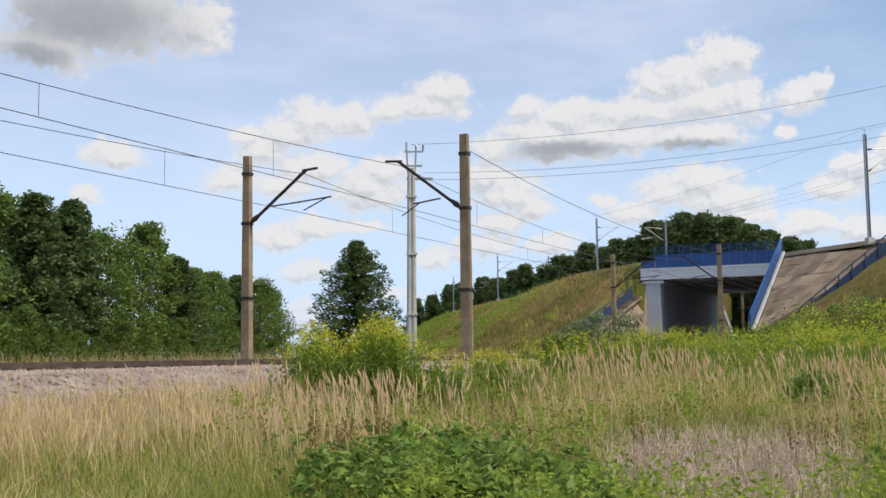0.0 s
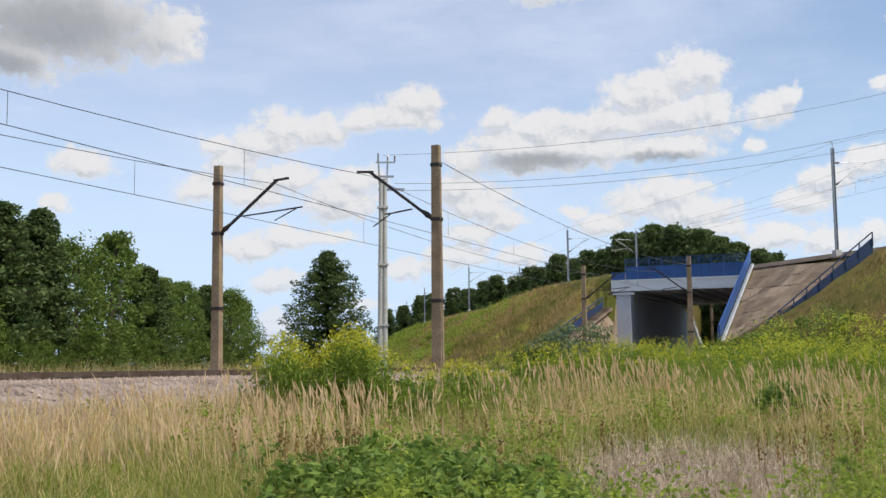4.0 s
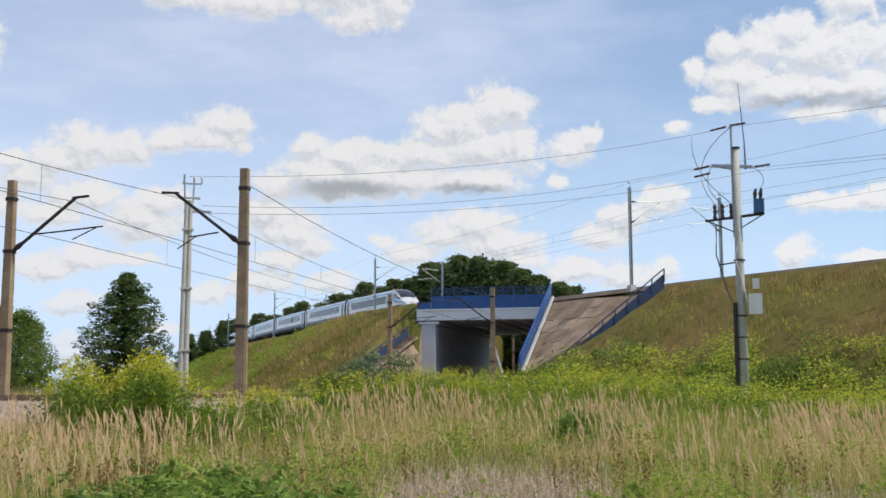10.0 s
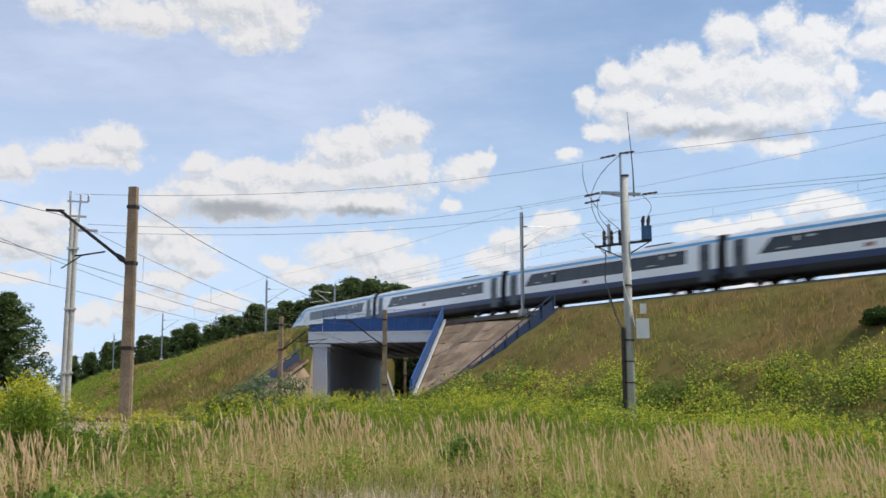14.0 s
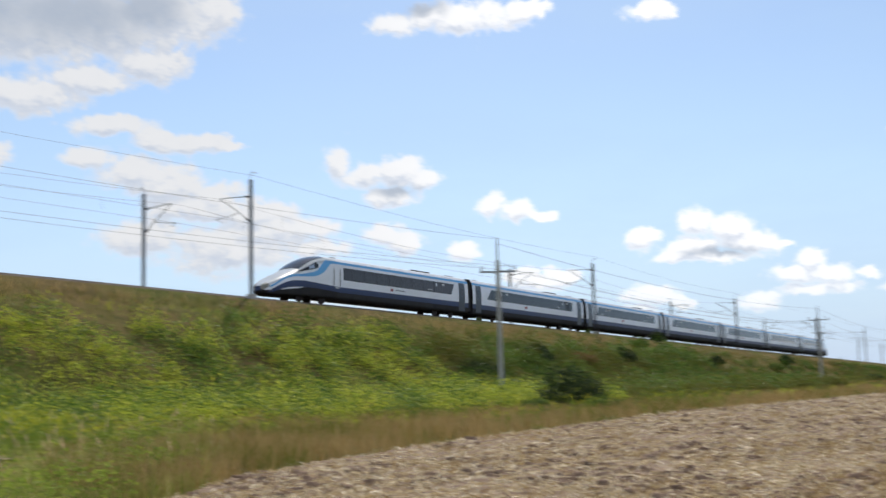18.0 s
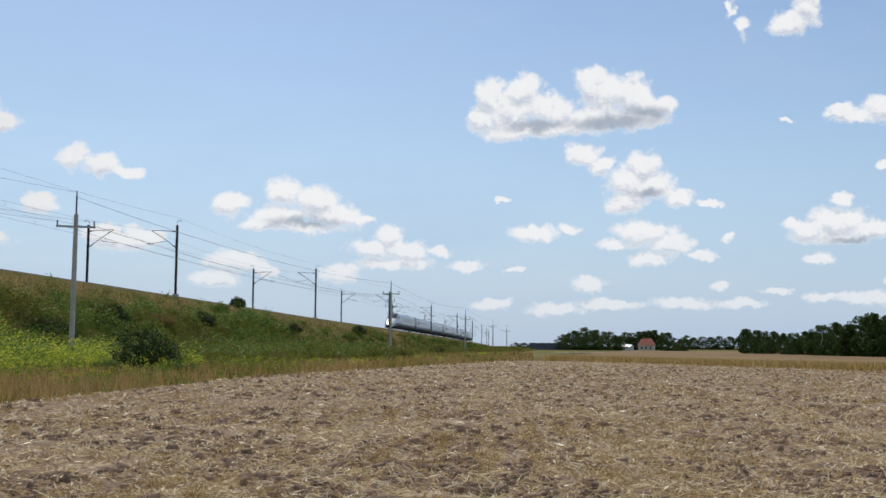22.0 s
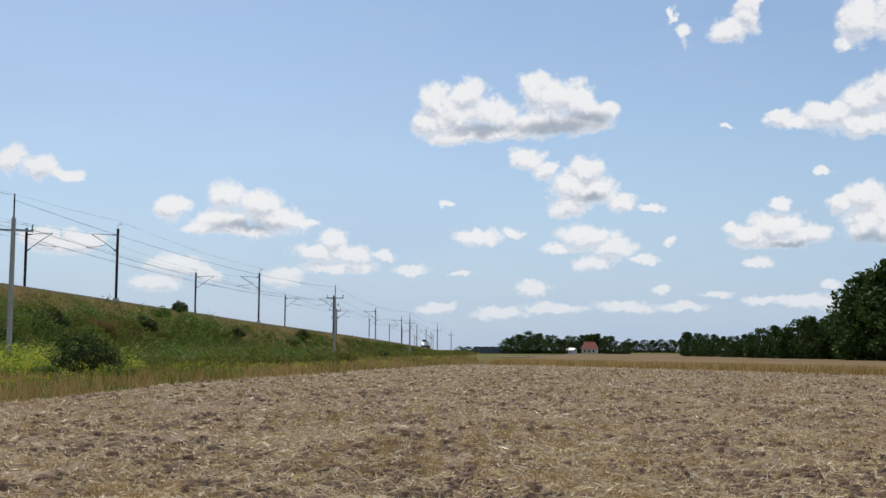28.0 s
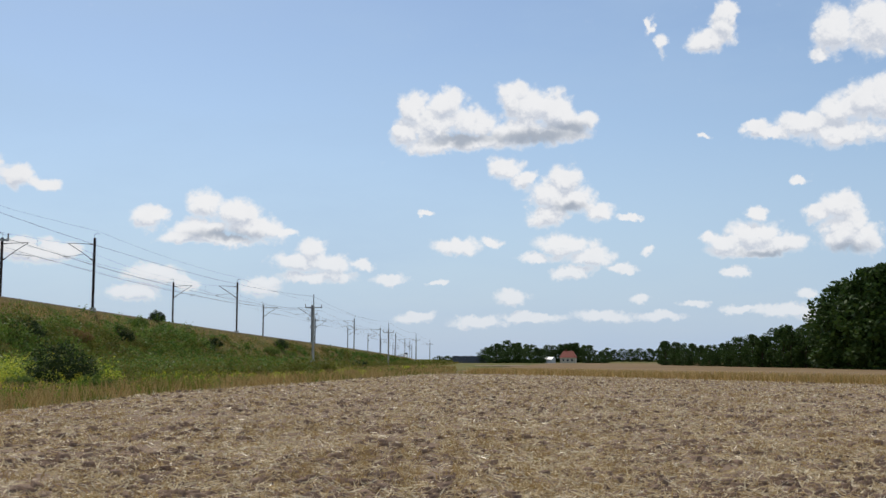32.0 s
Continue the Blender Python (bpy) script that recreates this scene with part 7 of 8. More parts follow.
def build_trackside():
    """Dry grass along both sides of the low line."""
    g = np.random.default_rng(86)
    parts = []
    for n, v0, v1 in ((26000, -13.5, -8.0), (26000, 5.9, 9.6)):
        u = g.uniform(-32, 62, n)
        v = g.uniform(v0, v1, n)
        x = LOW_A.x + LOW_D.x * u + LOW_N.x * v
        y = LOW_A.y + LOW_D.y * u + LOW_N.y * v
        z = np.where(v < 0, np.interp(v, [-13, -7], [0.2, 1.0]), np.interp(v, [5.0, 6.6, 9], [1.42, 0.75, 0.35]))
        parts.append(blades(np.stack([x, y, z - 0.05], 1), g.uniform(0.7, 1.6, n) if v0 < 0 else g.uniform(0.3, 0.95, n) * np.clip((v - 5.2) / 2, 0.3, 1), g.uniform(0.010, 0.024, n), g.uniform(0.1, 0.5, n), 87))
    stuff("trackside_grass", fast_mesh("trackside_grass", *merge(parts), M["grass_dry"]), "dry straw-coloured grass beside the low railway", "grass")


build_trackside()


def build_straw():
    g = np.random.default_rng(91)
    x, y, a, r = scatter(400000, -96, -170, 10.5, 118, 92)
    k = in_field(x, y)
    x, y, r = x[k], y[k], r[k]
    w = across_rows(x, y)
    rows = 0.5 + 0.5 * np.sin(w * 2 * np.pi / 0.75 + 1.5 * smooth_noise(x, y, 6, 3) + 2.2)
    swath = 0.5 + 0.5 * np.sin(w * 2 * np.pi / 5.2 + 1.2 * smooth_noise(x, y, 14, 8))
    k = g.uniform(0, 1, len(x)) < 0.32 + 0.3 * rows + 0.25 * swath + 0.3 * smooth_noise(x, y, 0.8, 9)
    x, y, r = x[k], y[k], r[k]
    n = len(x)
    c = np.stack([x, y, field_z(x, y) + g.uniform(0.0, 0.05, n)], 1)
    size = g.uniform(0.04, 1.0, n) ** 2
    vv, ff = leaves(c, (0.05 + 0.25 * size) * (1 + 0.006 * r), (0.008 + 0.0006 * r) * g.uniform(0.5, 1.7, n), 93, flat=0.62)
    stuff("loose_straw", fast_mesh("loose_straw", vv, ff, M["straw"]), "chopped pale straw lying on the field", "straw")
    # tufts of stubble left standing in rows
    x, y, a, r = scatter(15000, -96, -170, 10.5, 118, 96)
    w = across_rows(x, y)
    k = in_field(x, y) & (np.sin(w * 2 * np.pi / 0.75 + 1.5 * smooth_noise(x, y, 6, 3) + 2.2) > -0.2) & (smooth_noise(x, y, 2.5, 12) + 0.7 * smooth_noise(x, y, 0.7, 13) > 0.1)
    x, y, r = x[k], y[k], r[k]
    nb = 12
    q = np.stack([x, y, field_z(x, y) - 0.01], 1)
    cc = np.repeat(q, nb, 0) + np.concatenate([g.normal(0, 0.05, (len(x) * nb, 2)) * np.repeat(1 + 0.01 * r, nb)[:, None], np.zeros((len(x) * nb, 1))], 1)
    rr = np.repeat(r, nb)
    stuff("stubble", fast_mesh("stubble", *spears(cc, g.uniform(0.05, 0.2, len(cc)), (0.004 + 0.0004 * rr) * g.uniform(0.6, 1.4, len(cc)), g.uniform(0.1, 1.2, len(cc)), 94), M["tuft"]), "short cut golden brown stubble tufts in the field", "straw")
    # clods
    x, y, a, r = scatter(42000, -96, -170, 10.5, 95, 95)
    k = in_field(x, y) & (smooth_noise(x, y, 1.3, 14) + 0.5 * smooth_noise(x, y, 4, 15) > -0.25)
    x, y, r = x[k], y[k], r[k]
    n = len(x)
    base = np.array([(-1, -1, -0.6), (1, -1, -0.6), (1, 1, -0.6), (-1, 1, -0.6), (-0.7, -0.7, 0.6), (0.7, -0.7, 0.6), (0.7, 0.7, 0.6), (-0.7, 0.7, 0.6)])
    sz = g.uniform(0.1, 1, n) ** 4 * 0.075 * (1 + 0.008 * r) + 0.01
    v = np.stack([x, y, field_z(x, y)], 1)[:, None] + base[None] * sz[:, None, None] * g.uniform(0.5, 1.5, (n, 8, 3))
    f = np.array([(0, 1, 5, 4), (1, 2, 6, 5), (2, 3, 7, 6), (3, 0, 4, 7), (4, 5, 6, 7)])
    ff = ((np.arange(n) * 8)[:, None, None] + f).reshape(-1, 4)
    stuff("soil_clods", fast_mesh("soil_clods", v.reshape(-1, 3), ff, M["soil_clod"]), "dry brown clods of soil on the field", "soil")


build_straw()

# ---------------------------------------------------------------- trees and shrubs


def crown_mesh(name, centres, rad, per, size, material, seed, flat=0.2):
    g = np.random.default_rng(seed)
    c = np.repeat(np.asarray(centres), per, 0)
    rr = np.repeat(np.asarray(rad), per)
    d = g.normal(size=(len(c), 3))
    d /= np.linalg.norm(d, axis=1)[:, None]
    d *= (g.uniform(0.25, 1.0, len(c)) ** 0.5 * rr)[:, None]
    d[:, 2] *= 0.75
    n = len(c)
    return fast_mesh(name, *leaves(c + d, size * g.uniform(0.7, 1.5, n), size * g.uniform(0.4, 0.8, n), seed + 1, flat=flat), material)


def broad_tree(seed, h=10.0, w=6.0, low_crown=0.06, clumps=95, per=70, size=0.2, label="dense green broad-leaved tree at the edge of a wood", name="tree", material="leaf"):
    g = np.random.default_rng(seed)
    t = thing(name, label, "tree", "trees of the wood")
    bend = g.uniform(-0.3, 0.3, 4)
    tr = MB().tube([(0, 0, -0.5), (bend[0] * 0.3, bend[1] * 0.3, h * 0.3), (bend[2], bend[3], h * 0.75), (bend[2], bend[3], h * 0.93)], [0.2 * h / 10, 0.16 * h / 10, 0.08, 0.02], 8)
    cs, rs = [], []
    for i in range(clumps):
        u = low_crown + (1 - low_crown) * g.uniform(0, 1) ** 0.9
        prof = math.sin(math.pi * min(1, (u * 0.82 + 0.16))) ** 0.7
        a = g.uniform(0, 2 * math.pi)
        q = math.sqrt(g.uniform(0.15, 1)) * w / 2 * prof * g.uniform(0.75, 1.15)
        cs.append((math.cos(a) * q + bend[2] * u, math.sin(a) * q + bend[3] * u, u * h * 0.97))
        rs.append(g.uniform(0.5, 1.05) * w / 6)
    for i in range(0, clumps, 9):
        x, y, z = cs[i]
        tr.tube([(bend[2] * 0.5, bend[3] * 0.5, max(0.5, z - 1.6)), (x * 0.5, y * 0.5, z - 0.7), (x * 0.9, y * 0.9, z)], [0.06, 0.045, 0.015], 5)
    part("trunk", tr, M["bark"], t)
    ob = new("crown", crown_mesh("crown", cs, rs, per, size, M[material], seed + 1))
    ob.parent = t
    return t


def layered_pine(seed, h, reach, low_bough=0.6, label="single dark green bushy pine by the low railway", per=80, size=0.18):
    """A pine with boughs in uneven tiers."""
    g = np.random.default_rng(seed)
    t = thing("pine_tree", label, "tree", "trees of the wood")
    tr = MB().tube([(0, 0, -0.5), (0.1, 0, h * 0.4), (-0.1, 0.1, h * 0.8), (0, 0, h)], [0.22, 0.17, 0.09, 0.02], 8)
    cs, rs = [], []
    z = low_bough
    while z < h:
        u = z / h
        ln = reach * (min(1, 0.65 + u * 1.6) if u < 0.25 else (1 - (u - 0.25) / 0.75) ** 0.7 + 0.05)
        n = int(g.integers(5, 8))
        a0 = g.uniform(0, 6.28)
        for k in range(n):
            a = a0 + 2 * math.pi * k / n + g.uniform(-0.3, 0.3)
            q = ln * g.uniform(0.55, 1.2)
            up = 0.18 * q
            tr.tube([(0, 0, z), (math.cos(a) * q * 0.6, math.sin(a) * q * 0.6, z + up * 0.5), (math.cos(a) * q, math.sin(a) * q, z + up)], [0.05, 0.03, 0.01], 5)
            for f in (0.25, 0.5, 0.75, 1.0):
                cs.append((math.cos(a) * q * f, math.sin(a) * q * f, z + up * f + g.uniform(-0.1, 0.2)))
                rs.append(g.uniform(0.36, 0.62))
        z += g.uniform(0.4, 0.65)
    part("trunk", tr, M["bark"], t)
    ob = new("crown", crown_mesh("crown", cs, rs, per, size, M["pine"], seed + 1, 0.4))
    ob.parent = t
    return t


def bush(seed, w, h, label, material="leaf", size=0.1, per=55, n=40):
    g = np.random.default_rng(seed)
    t = thing("bush", label, "bush", "shrubs")
    st = MB()
    cs, rs = [], []
    for i in range(n):
        a, q = g.uniform(0, 6.28), math.sqrt(g.uniform(0, 1)) * w / 2
        z = h * (0.15 + 0.75 * g.uniform(0, 1) * (1 - (2 * q / w) ** 2 * 0.6))
        cs.append((math.cos(a) * q, math.sin(a) * q, z))
        rs.append(g.uniform(0.10, 0.19) * w)
        if i % 5 == 0:
            st.tube([(0, 0, -0.2), (cs[-1][0] * 0.6, cs[-1][1] * 0.6, z * 0.6), cs[-1]], [0.03, 0.02, 0.008], 5)
    part("stems", st, M["bark"], t)
    ob = new("foliage", crown_mesh("foliage", cs, rs, per, size, M[material], seed + 1))
    ob.parent = t
    return t


def place(t, p, turn, k, kz=None):
    t.matrix_world = Matrix.Translation(p) @ Matrix.Rotation(turn, 4, "Z")
    t.scale = (k, k, kz or k)
    return t


def more(t, p, turn, k, kz=None):
    c = copy_thing(t, Matrix())
    return place(c, p, turn, k, kz)


def build_trees():
    g = random.Random(5)
    broad = [broad_tree(100 + 7 * i, 10, w, 0.05, 95, 55, 0.25) for i, w in enumerate((5.2, 6.2, 5.6, 6.8))]
    wood = [layered_pine(240 + 7 * i, 10, w, 2.5, "tall dark pine in the wood behind the embankment", 34, 0.26) for i, w in enumerate((2.4, 2.8, 2.1))]
    lone = layered_pine(280, 11.0, 3.6)
    # backlit trees: their shaded side is put into the darker leaf colour
    shady = [broad_tree(260 + 7 * i, 10, w, 0.0, 80, 34, 0.5, "dark green broad-leaved tree across the field", "tree", "dark_leaf") for i, w in enumerate((6.5, 7.5))]
    used = set()

    def put(kind, p, turn, k, kz, label=""):
        t = kind if kind not in used else None
        if t is None:
            t = more(kind, p, turn, k, kz)
        else:
            used.add(kind)
            place(t, p, turn, k, kz)
        if label:
            t["label"] = label
        return t

    # the single pine by the low line
    put(lone, polar(4.45, 104, 0.2), 0.4, 1.3, 1.06)
    put(broad[0], polar(3.2, 112, 0.4), 0.4, 0.5, 0.5, "low green shrub beside a lone pine")
    put(broad[1], polar(5.4, 118, 0.4), 0.4, 0.45, 0.4, "low green shrub beside a lone pine")
    # the wood beyond the low line
    azs = [8.3, 10.0, 12.5, 15.0, 18.0, 21.0, 29.0]
    dist = [128, 110, 88, 76, 67, 58, 48]
    tops = [3.3, 4.3, 4.7, 6.5, 7.3, 8.3, 9.0]
    az = 8.6
    while az < 29:
        d = float(np.interp(az, azs, dist))
        el = float(np.interp(az, azs, tops)) * g.uniform(0.9, 1.06)
        for row in range(2):
            dd = d + row * 9 + g.uniform(-2, 2)
            h = dd * math.tan(radians(el * (1.0 if row == 0 else 0.97))) + 1.1
            kind = g.choice(broad) if g.random() < 0.82 else g.choice(wood)
            put(kind, polar(az + g.uniform(-0.4, 0.4), dd, 0.6), g.uniform(0, 6), h / 10 * g.uniform(0.95, 1.1), h / 10)
        az += 1.0 if az < 13 else 1.7
    for i in range(40):
        az = 8.6 + i * 0.52
        d = float(np.interp(az, azs, dist)) - g.uniform(3.0, 5.5)
        put(g.choice(broad), polar(az, d, 0.3), g.uniform(0, 6), 0.42 * g.uniform(0.8, 1.25), 0.34 * g.uniform(0.7, 1.3), "low green shrub at the edge of a wood")
    # pines behind the embankment
    azs = [1.6, -0.5, -2.8, -5.0, -7.4, -9.1, -11.1, -12.8, -14.5, -16.0, -17.8]
    tops = [3.0, 3.5, 4.1, 4.6, 5.5, 5.9, 6.5, 6.9, 6.9, 6.1, 5.4]
    dist = [340, 300, 265, 225, 195, 180, 168, 160, 155, 150, 146]
    az = 1.4
    while az > -18.2:
        d = float(np.interp(-az, [-q for q in azs], dist))
        el = float(np.interp(-az, [-q for q in azs], tops)) * g.uniform(0.93, 1.03)
        for row in range(2):
            dd = d + row * 12
            h = dd * math.tan(radians(el)) + 1.7
            put(g.choice(wood), polar(az + g.uniform(-0.3, 0.3), dd, 0.0), g.uniform(0, 6), h / 10 * g.uniform(0.8, 1.0), h / 10, "tall dark pine in the wood behind the embankment")
        az -= 0.8
    # seen under the bridge
    for az, d in ((-14.4, 150), (-15.2, 156), (-15.9, 150), (-13.6, 158), (-16.8, 156), (-14.9, 164), (-13.0, 160)):
        put(g.choice(broad), polar(az, d, 0.0), g.uniform(0, 6), 0.8, 0.75, "green tree beyond the underpass")
    # wood across the field
    azs = [-153.4, -154.4, -155.3, -156.0, -157.2, -159.6, -160.9, -161.7, -162.6, -163.7, -167]
    tops = [0.95, 1.0, 0.7, 0.85, 1.1, 1.6, 2.2, 3.2, 3.9, 4.2, 4.6]
    dist = [325, 315, 300, 285, 265, 245, 240, 225, 215, 210, 200]
    az = -153.5
    while az > -168:
        d = float(np.interp(-az, [-q for q in azs], dist))
        el = float(np.interp(-az, [-q for q in azs], tops)) * g.uniform(0.84, 1.12)
        for row in range(2):
            dd = d + row * 10
            h = dd * math.tan(radians(el)) + 1.7
            put(g.choice(shady), polar(az + g.uniform(-0.3, 0.3), dd, -0.1), g.uniform(0, 6), max(0.5, h / 10) * g.uniform(0.85, 1.25), h / 10, "dark green broad-leaved tree across the field")
        az -= 0.6
    # far woods round the house
    az = -144.5
    while az > -150.6:
        behind = -149.6 < az < -147.6
        d = 640 if behind else 520 + 40 * math.sin(az * 3)
        el = 0.72 + 0.14 * math.sin(az * 2.1) + g.uniform(-0.08, 0.1) - (0.1 if az < -149.8 else 0)
        h = d * math.tan(radians(el)) + 1.9
        put(g.choice(shady), polar(az, d, -0.3), g.uniform(0, 6), h / 10 * 1.5, h / 10, "far dark green tree at the field's end")
        az -= 0.29
    # low far belt on the horizon
    for i in range(56):
        az = -142.2 - i * 0.42
        if -150.3 < az < -144.2:
            continue
        el = 0.16 if az > -144.3 else 0.5 + g.uniform(-0.05, 0.08)
        h = 900 * math.tan(radians(el)) + 1.9
        put(g.choice(shady), polar(az, 900, -0.3), g.uniform(0, 6), max(h / 10, 0.8) * 1.8, h / 10, "far belt of trees on the horizon")
    for i in range(10):
        put(g.choice(broad), polar(8.2 - i * 0.45, 520, 0), g.uniform(0, 6), 1.2, 0.6, "far trees beyond the low railway")


build_trees()


def build_shrubs():
    def zat(p):
        z, s, off = land(np.array([p.x]), np.array([p.y]))
        s_, o_ = near_track(p.x, p.y)
        return max(float(z[0]), bank_z(s_, o_) if 3.9 < o_ < 25 else 0)
    for i, (az, d, w, h, mt, lab) in enumerate((
            (-123.68, 62, 3.5, 3.0, "dark_leaf", "dark green bush at the embankment's foot"),
            (-124.2, 106.5, 3.2, 1.6, "rust", "brownish bush on the embankment"),
            (-126.4, 119, 2.6, 1.7, "dark_leaf", "dark green bush on the embankment"),
            (-128.1, 143.5, 1.9, 1.5, "backlit_leaf", "dark brown bush on the embankment's crest"),
            (-130.5, 144.5, 2.2, 1.6, "dark_leaf", "small dark green bush on the embankment"),
            (-130.9, 150.5, 2.0, 1.5, "dark_leaf", "small dark green bush on the embankment"),
            (-134.2, 192, 2.8, 2.0, "dark_leaf", "small dark green bush on the embankment"),
            (-133.7, 177, 2.6, 1.6, "leaf", "small dark green bush on the embankment"),
            (-127.2, 132, 2.4, 1.4, "leaf", "small green bush on the embankment"),
            (-121.9, 99, 3.4, 1.9, "dark_leaf", "dark green bramble on the embankment"),
            (-119.2, 86, 3.6, 1.8, "dark_leaf", "dark green bramble on the embankment"),
            (-135.2, 131, 1.6, 1.5, "rust", "reddish brown dry shrub beside the field"),
            (-138.2, 189, 2.4, 1.6, "dark_leaf", "dark green bush at the embankment's foot"),
            (-122.0, 60, 1.8, 0.9, "leaf", "low green bush at the embankment's foot"),
            (-125.3, 60, 1.8, 0.9, "leaf", "low brownish bush at the embankment's foot"),
            (-45.0, 44, 3.6, 2.2, "dark_leaf", "large dark green bush at the embankment's foot"),
            (-60.0, 46, 2.2, 1.5, "dark_leaf", "dark green bush on the embankment's foot"),
            (-41.0, 56, 2.2, 1.2, "dark_leaf", "dark green bush low on the embankment"),
            (-38.0, 62, 1.8, 1.0, "dark_leaf", "dark green bush on the embankment"),
            (-76.0, 48, 2.6, 1.6, "leaf", "dark green bush near a parked car"),
            (-95.0, 50, 2.4, 1.5, "leaf", "dark green bush at the embankment's foot"),
            (-8.2, 41, 3.3, 2.7, "willow", "grey-green willow bush before the underpass"),
            (-10.8, 40, 1.8, 1.4, "leaf", "green bush before the underpass"),
            (-6.0, 41, 2.0, 1.6, "leaf", "green bush before the underpass"),
            (-18.4, 26, 1.6, 1.0, "weed_leaf", "dark green herb clump in the dry grass"),
            (0.9, 27, 1.8, 1.1, "leaf", "dark green bush beside goldenrod"),
            (-84.2, 65, 1.4, 1.1, "leaf", "dark green bush on top of the embankment"),
            (-81.0, 64, 1.6, 1.0, "leaf", "dark green bush on top of the embankment"))):
        p = polar(az, d)
        # bushes towards the sun take the leaf colour with backlit shade put in
        b = bush(300 + i * 3, w, h, lab, "backlit_leaf" if mt == "dark_leaf" and az < -110 else mt, 0.14 if d > 90 else 0.11 if d > 40 else 0.08, 110 if d < 80 else 50, 64)
        b.matrix_world = Matrix.Translation((p.x, p.y, zat(p) - 0.05))


build_shrubs()

# ---------------------------------------------------------------- house and parked car


M["barrier"] = mat("barrier", (0.09, 0.11, 0.14), (0.07, 0.085, 0.11), scale=0.3, fine=3.0, rough=0.8)


def build_house():
    t = thing("house", "small far house with cream walls and a red tiled roof", "house", at=Matrix.Translation(polar(-148.7, 600, -0.2)) @ Matrix.Rotation(radians(25), 4, "Z"))
    t.scale = (0.95, 0.95, 0.95)
    part("wall", MB().box(-4.2, 4.2, -3.5, 3.5, 0, 3.0), M["plaster"], t)
    roof = MB().add([(-4.7, -4.0, 2.9), (4.7, -4.0, 2.9), (4.7, 4.0, 2.9), (-4.7, 4.0, 2.9), (-2.8, 0, 6.6), (2.8, 0, 6.6)], [(0, 1, 5, 4), (1, 2, 5), (2, 3, 4, 5), (3, 0, 4), (3, 2, 1, 0)])
    r = part("roof", roof, M["roof_tile"], t)
    part("chimney", MB().box(1.0, 1.6, -0.3, 0.3, 5.6, 7.3), M["roof_tile"], r)
    for x in (-2.4, 0.0, 2.4):
        w = part("window", MB().box(x - 0.5, x + 0.5, 3.5, 3.54, 0.9, 2.1), M["train_glass"], t)
        part("window_frame", MB().box(x - 0.6, x + 0.6, 3.49, 3.52, 0.8, 2.2), M["cabinet_white"], w)
    w = thing("noise_barrier", "far dark blue-grey barrier wall at the end of the line", "barrier")
    for i in range(8):
        a0, a1 = polar(-142.84 - i * 0.24, 520, -0.4), polar(-142.84 - (i + 1) * 0.24 + 0.01, 520, -0.4)
        v = [a0, a1, polar(-142.84 - (i + 1) * 0.24 + 0.01, 520.4, -0.4), polar(-142.84 - i * 0.24, 520.4, -0.4)]
        part("panel", MB().add(v + [q + Vector((0, 0, 3.4)) for q in v], [(0, 1, 5, 4), (1, 2, 6, 5), (2, 3, 7, 6), (3, 0, 4, 7), (4, 5, 6, 7)]), M["barrier"], w)
    rd = MB()
    rd.loft([[tuple(polar(az, r0, 0.16)), tuple(polar(az, r1, 0.16))] for az, r0, r1 in ((-144.0, 262, 275), (-144.8, 252, 270), (-145.6, 262, 285), (-146.6, 280, 300))])
    tagged(part("gravel_road", rd, M["stone"]), "pale gravel road at the field's end", "road", kind="structure")
    b = thing("barn", "small far white outbuilding among trees", "barn", at=Matrix.Translation(polar(-147.75, 560, -0.2)))
    b.scale = (0.7, 0.7, 0.7)
    part("wall", MB().box(-3.5, 3.5, -2.5, 2.5, 0, 2.6), M["train_roof"], b)
    part("roof", MB().add([(-3.8, -2.8, 2.6), (3.8, -2.8, 2.6), (3.8, 2.8, 2.6), (-3.8, 2.8, 2.6), (-3.8, 0, 4.2), (3.8, 0, 4.2)], [(0, 1, 5, 4), (2, 3, 4, 5), (0, 4, 3), (1, 2, 5)]), M["train_roof"], b)


build_house()


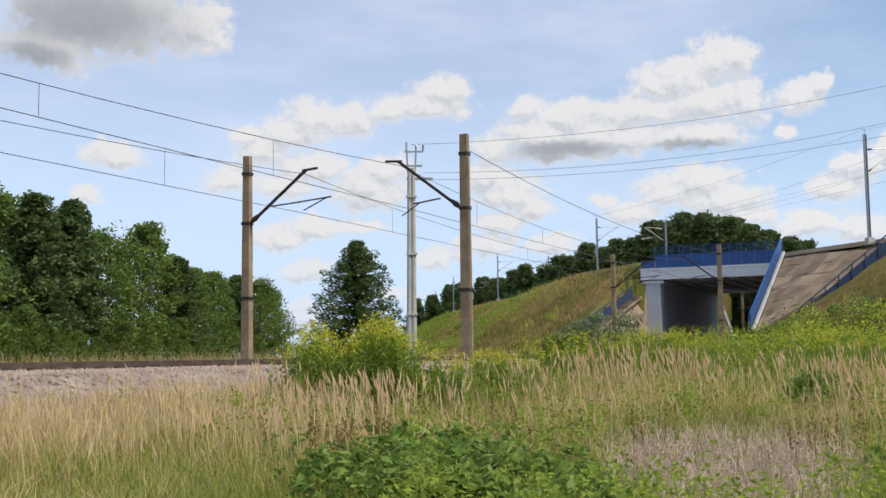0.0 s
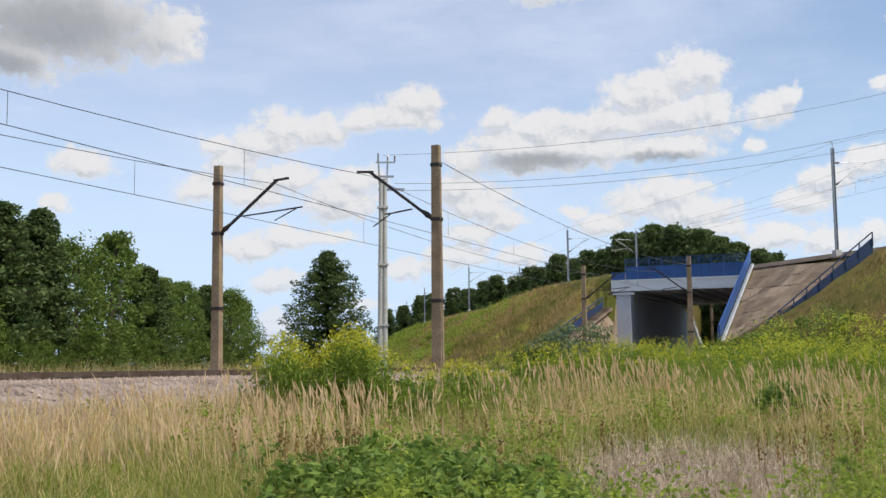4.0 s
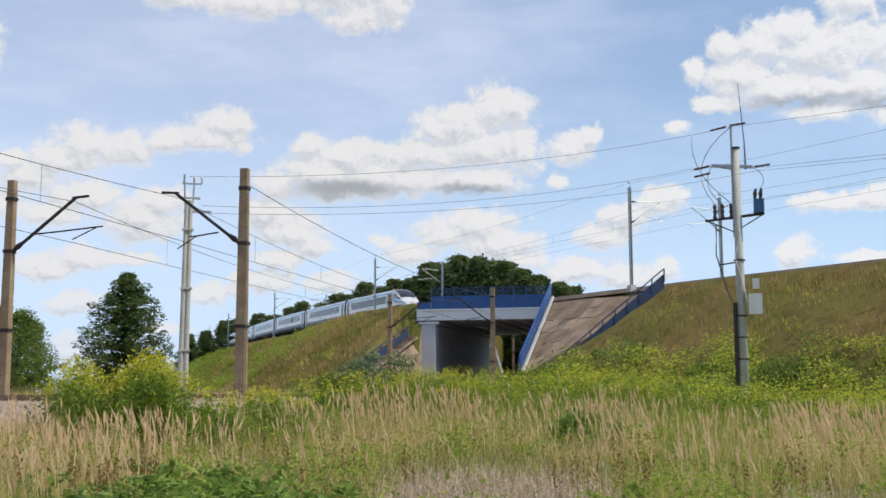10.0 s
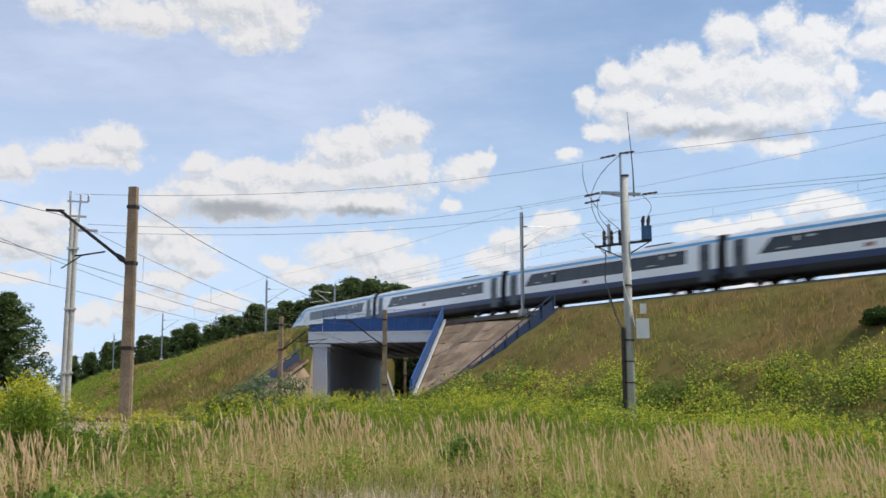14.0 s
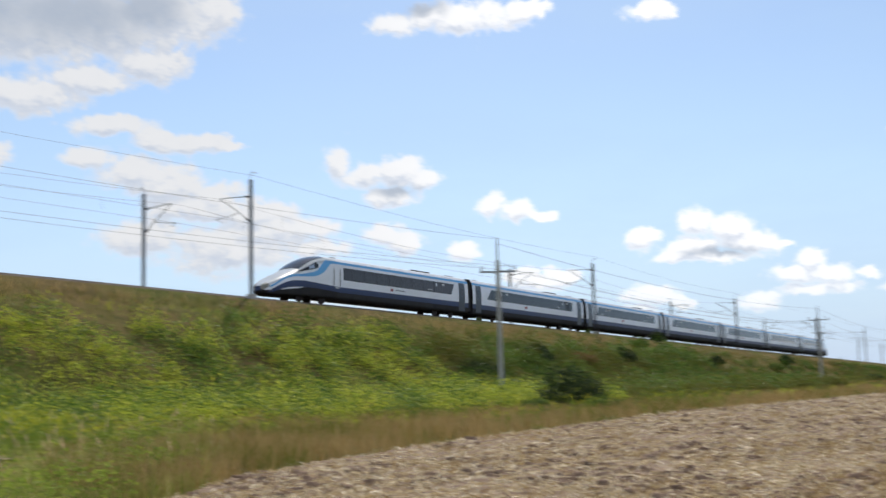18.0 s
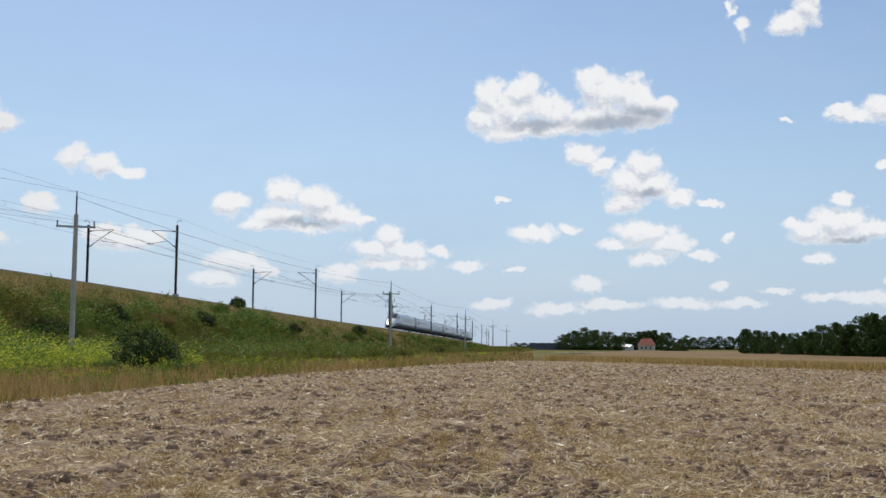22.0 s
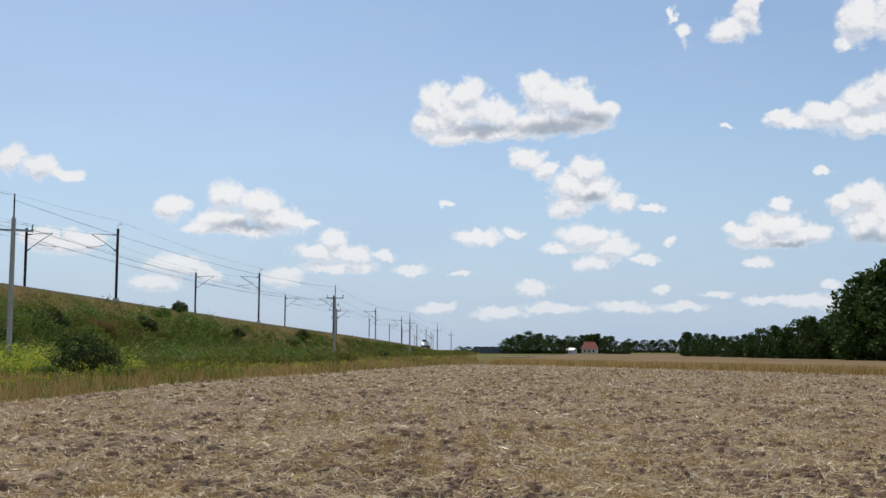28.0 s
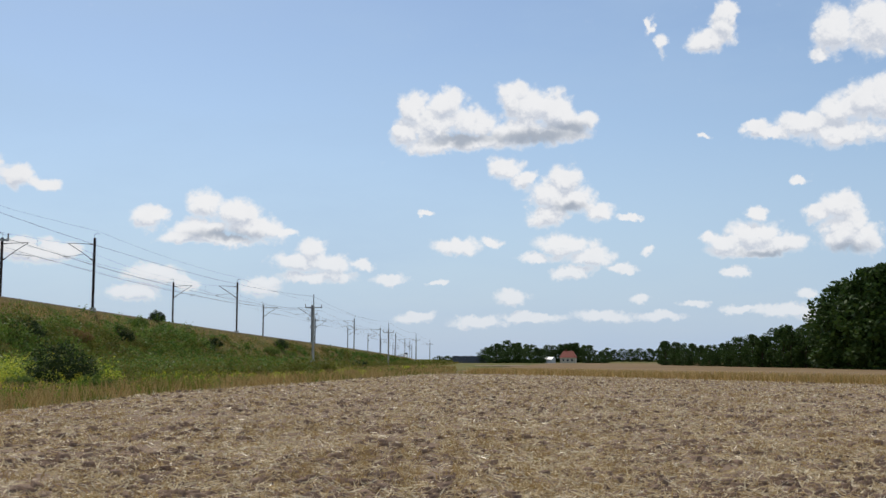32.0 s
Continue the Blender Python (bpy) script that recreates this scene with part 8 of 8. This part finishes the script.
def build_car():
    q = polar(-77.9, 36.0)
    z, s, off = land(np.array([q.x]), np.array([q.y]))
    t = thing("parked_car", "silver white hatchback parked among weeds by the embankment", "car", at=Matrix.Translation((q.x, q.y, float(z[0]) + 0.02)) @ Matrix.Rotation(heading(5) + math.pi / 2 + 0.05, 4, "Z"))
    t.scale = (0.88, 0.88, 0.95)
    outline = [(-2.1, 0.35), (-2.12, 0.75), (-1.95, 0.98), (-1.0, 1.05), (-0.95, 1.05), (1.55, 1.05), (1.95, 0.95), (2.08, 0.6), (2.05, 0.35)]
    mb = MB()
    rings = []
    for y, k in ((-0.84, 0.96), (-0.86, 1.0), (0.86, 1.0), (0.84, 0.96)):
        rings.append([(x * k, y, z) for x, z in outline])
    mb.loft(rings)
    n = len(outline)
    mb.f += [tuple(reversed(range(n))), tuple(range(len(mb.v) - n, len(mb.v)))]
    part("body", mb, M["car_paint"], t)
    cab = MB()
    prof = [(-1.0, 1.04), (-0.25, 1.46), (1.05, 1.5), (1.75, 1.04)]
    cab.loft([[(x, -0.8, z) if z < 1.2 else (x, -0.62, z) for x, z in prof], [(x, 0.8, z) if z < 1.2 else (x, 0.62, z) for x, z in prof]])
    cab.f += [(3, 2, 1, 0), (4, 5, 6, 7)]
    part("cabin_glass", cab, M["train_glass"], t)
    part("roof_panel", MB().box(-0.28, 1.1, -0.63, 0.63, 1.45, 1.53), M["car_paint"], t)
    for y in (-0.72, 0.72):
        part("pillar", MB().bar((0.42, y, 1.05), (0.42, y * 0.9, 1.48), 0.09), M["car_paint"], t)
        part("pillar", MB().bar((-1.0, y, 1.05), (-0.25, y * 0.9, 1.47), 0.06), M["car_paint"], t)
        part("pillar", MB().bar((1.7, y, 1.05), (1.08, y * 0.9, 1.49), 0.08), M["car_paint"], t)
        part("mirror", MB().box(-0.85, -0.65, y * 1.22 - 0.06, y * 1.22 + 0.06, 1.0, 1.14), M["car_paint"], t)
        part("door_seam", MB().box(0.40, 0.42, y * 1.2 - 0.005, y * 1.2 + 0.005, 0.45, 1.03), M["dark_steel"], t)
        part("headlight", MB().box(-2.1, -1.85, y - 0.12, y + 0.12, 0.72, 0.86), M["train_glass"], t)
    for x in (-1.3, 1.3):
        for y in (-0.8, 0.8):
            w = part("wheel", MB().tube([(x, y - 0.09, 0.31), (x, y + 0.09, 0.31)], 0.31, 18), M["dark_steel"], t)
            part("rim", MB().tube([(x, y - 0.1, 0.31), (x, y + 0.1, 0.31)], 0.19, 12), M["galv"], w)
    # pale dirt track beside it
    mb = MB()
    rows = []
    for az in np.arange(-70, -99, -1.0):
        d = float(track_r(az))
        a, b = polar(az, d - 0.9), polar(az, d + 0.9)
        za, _, _ = land(np.array([a.x, b.x]), np.array([a.y, b.y]))
        rows.append([(a.x, a.y, za[0] + 0.06), (b.x, b.y, za[1] + 0.06)])
    mb.loft(rows)
    tagged(part("dirt_track", mb, M["stubble"]), "pale dry dirt track along the embankment's foot", "dirt road", kind="structure")


M["car_paint"] = mat("car_paint", (0.6, 0.64, 0.66), (0.55, 0.6, 0.62), scale=1.0, fine=10.0, c=(0.5, 0.55, 0.57), rough=0.25)
build_car()

motions()
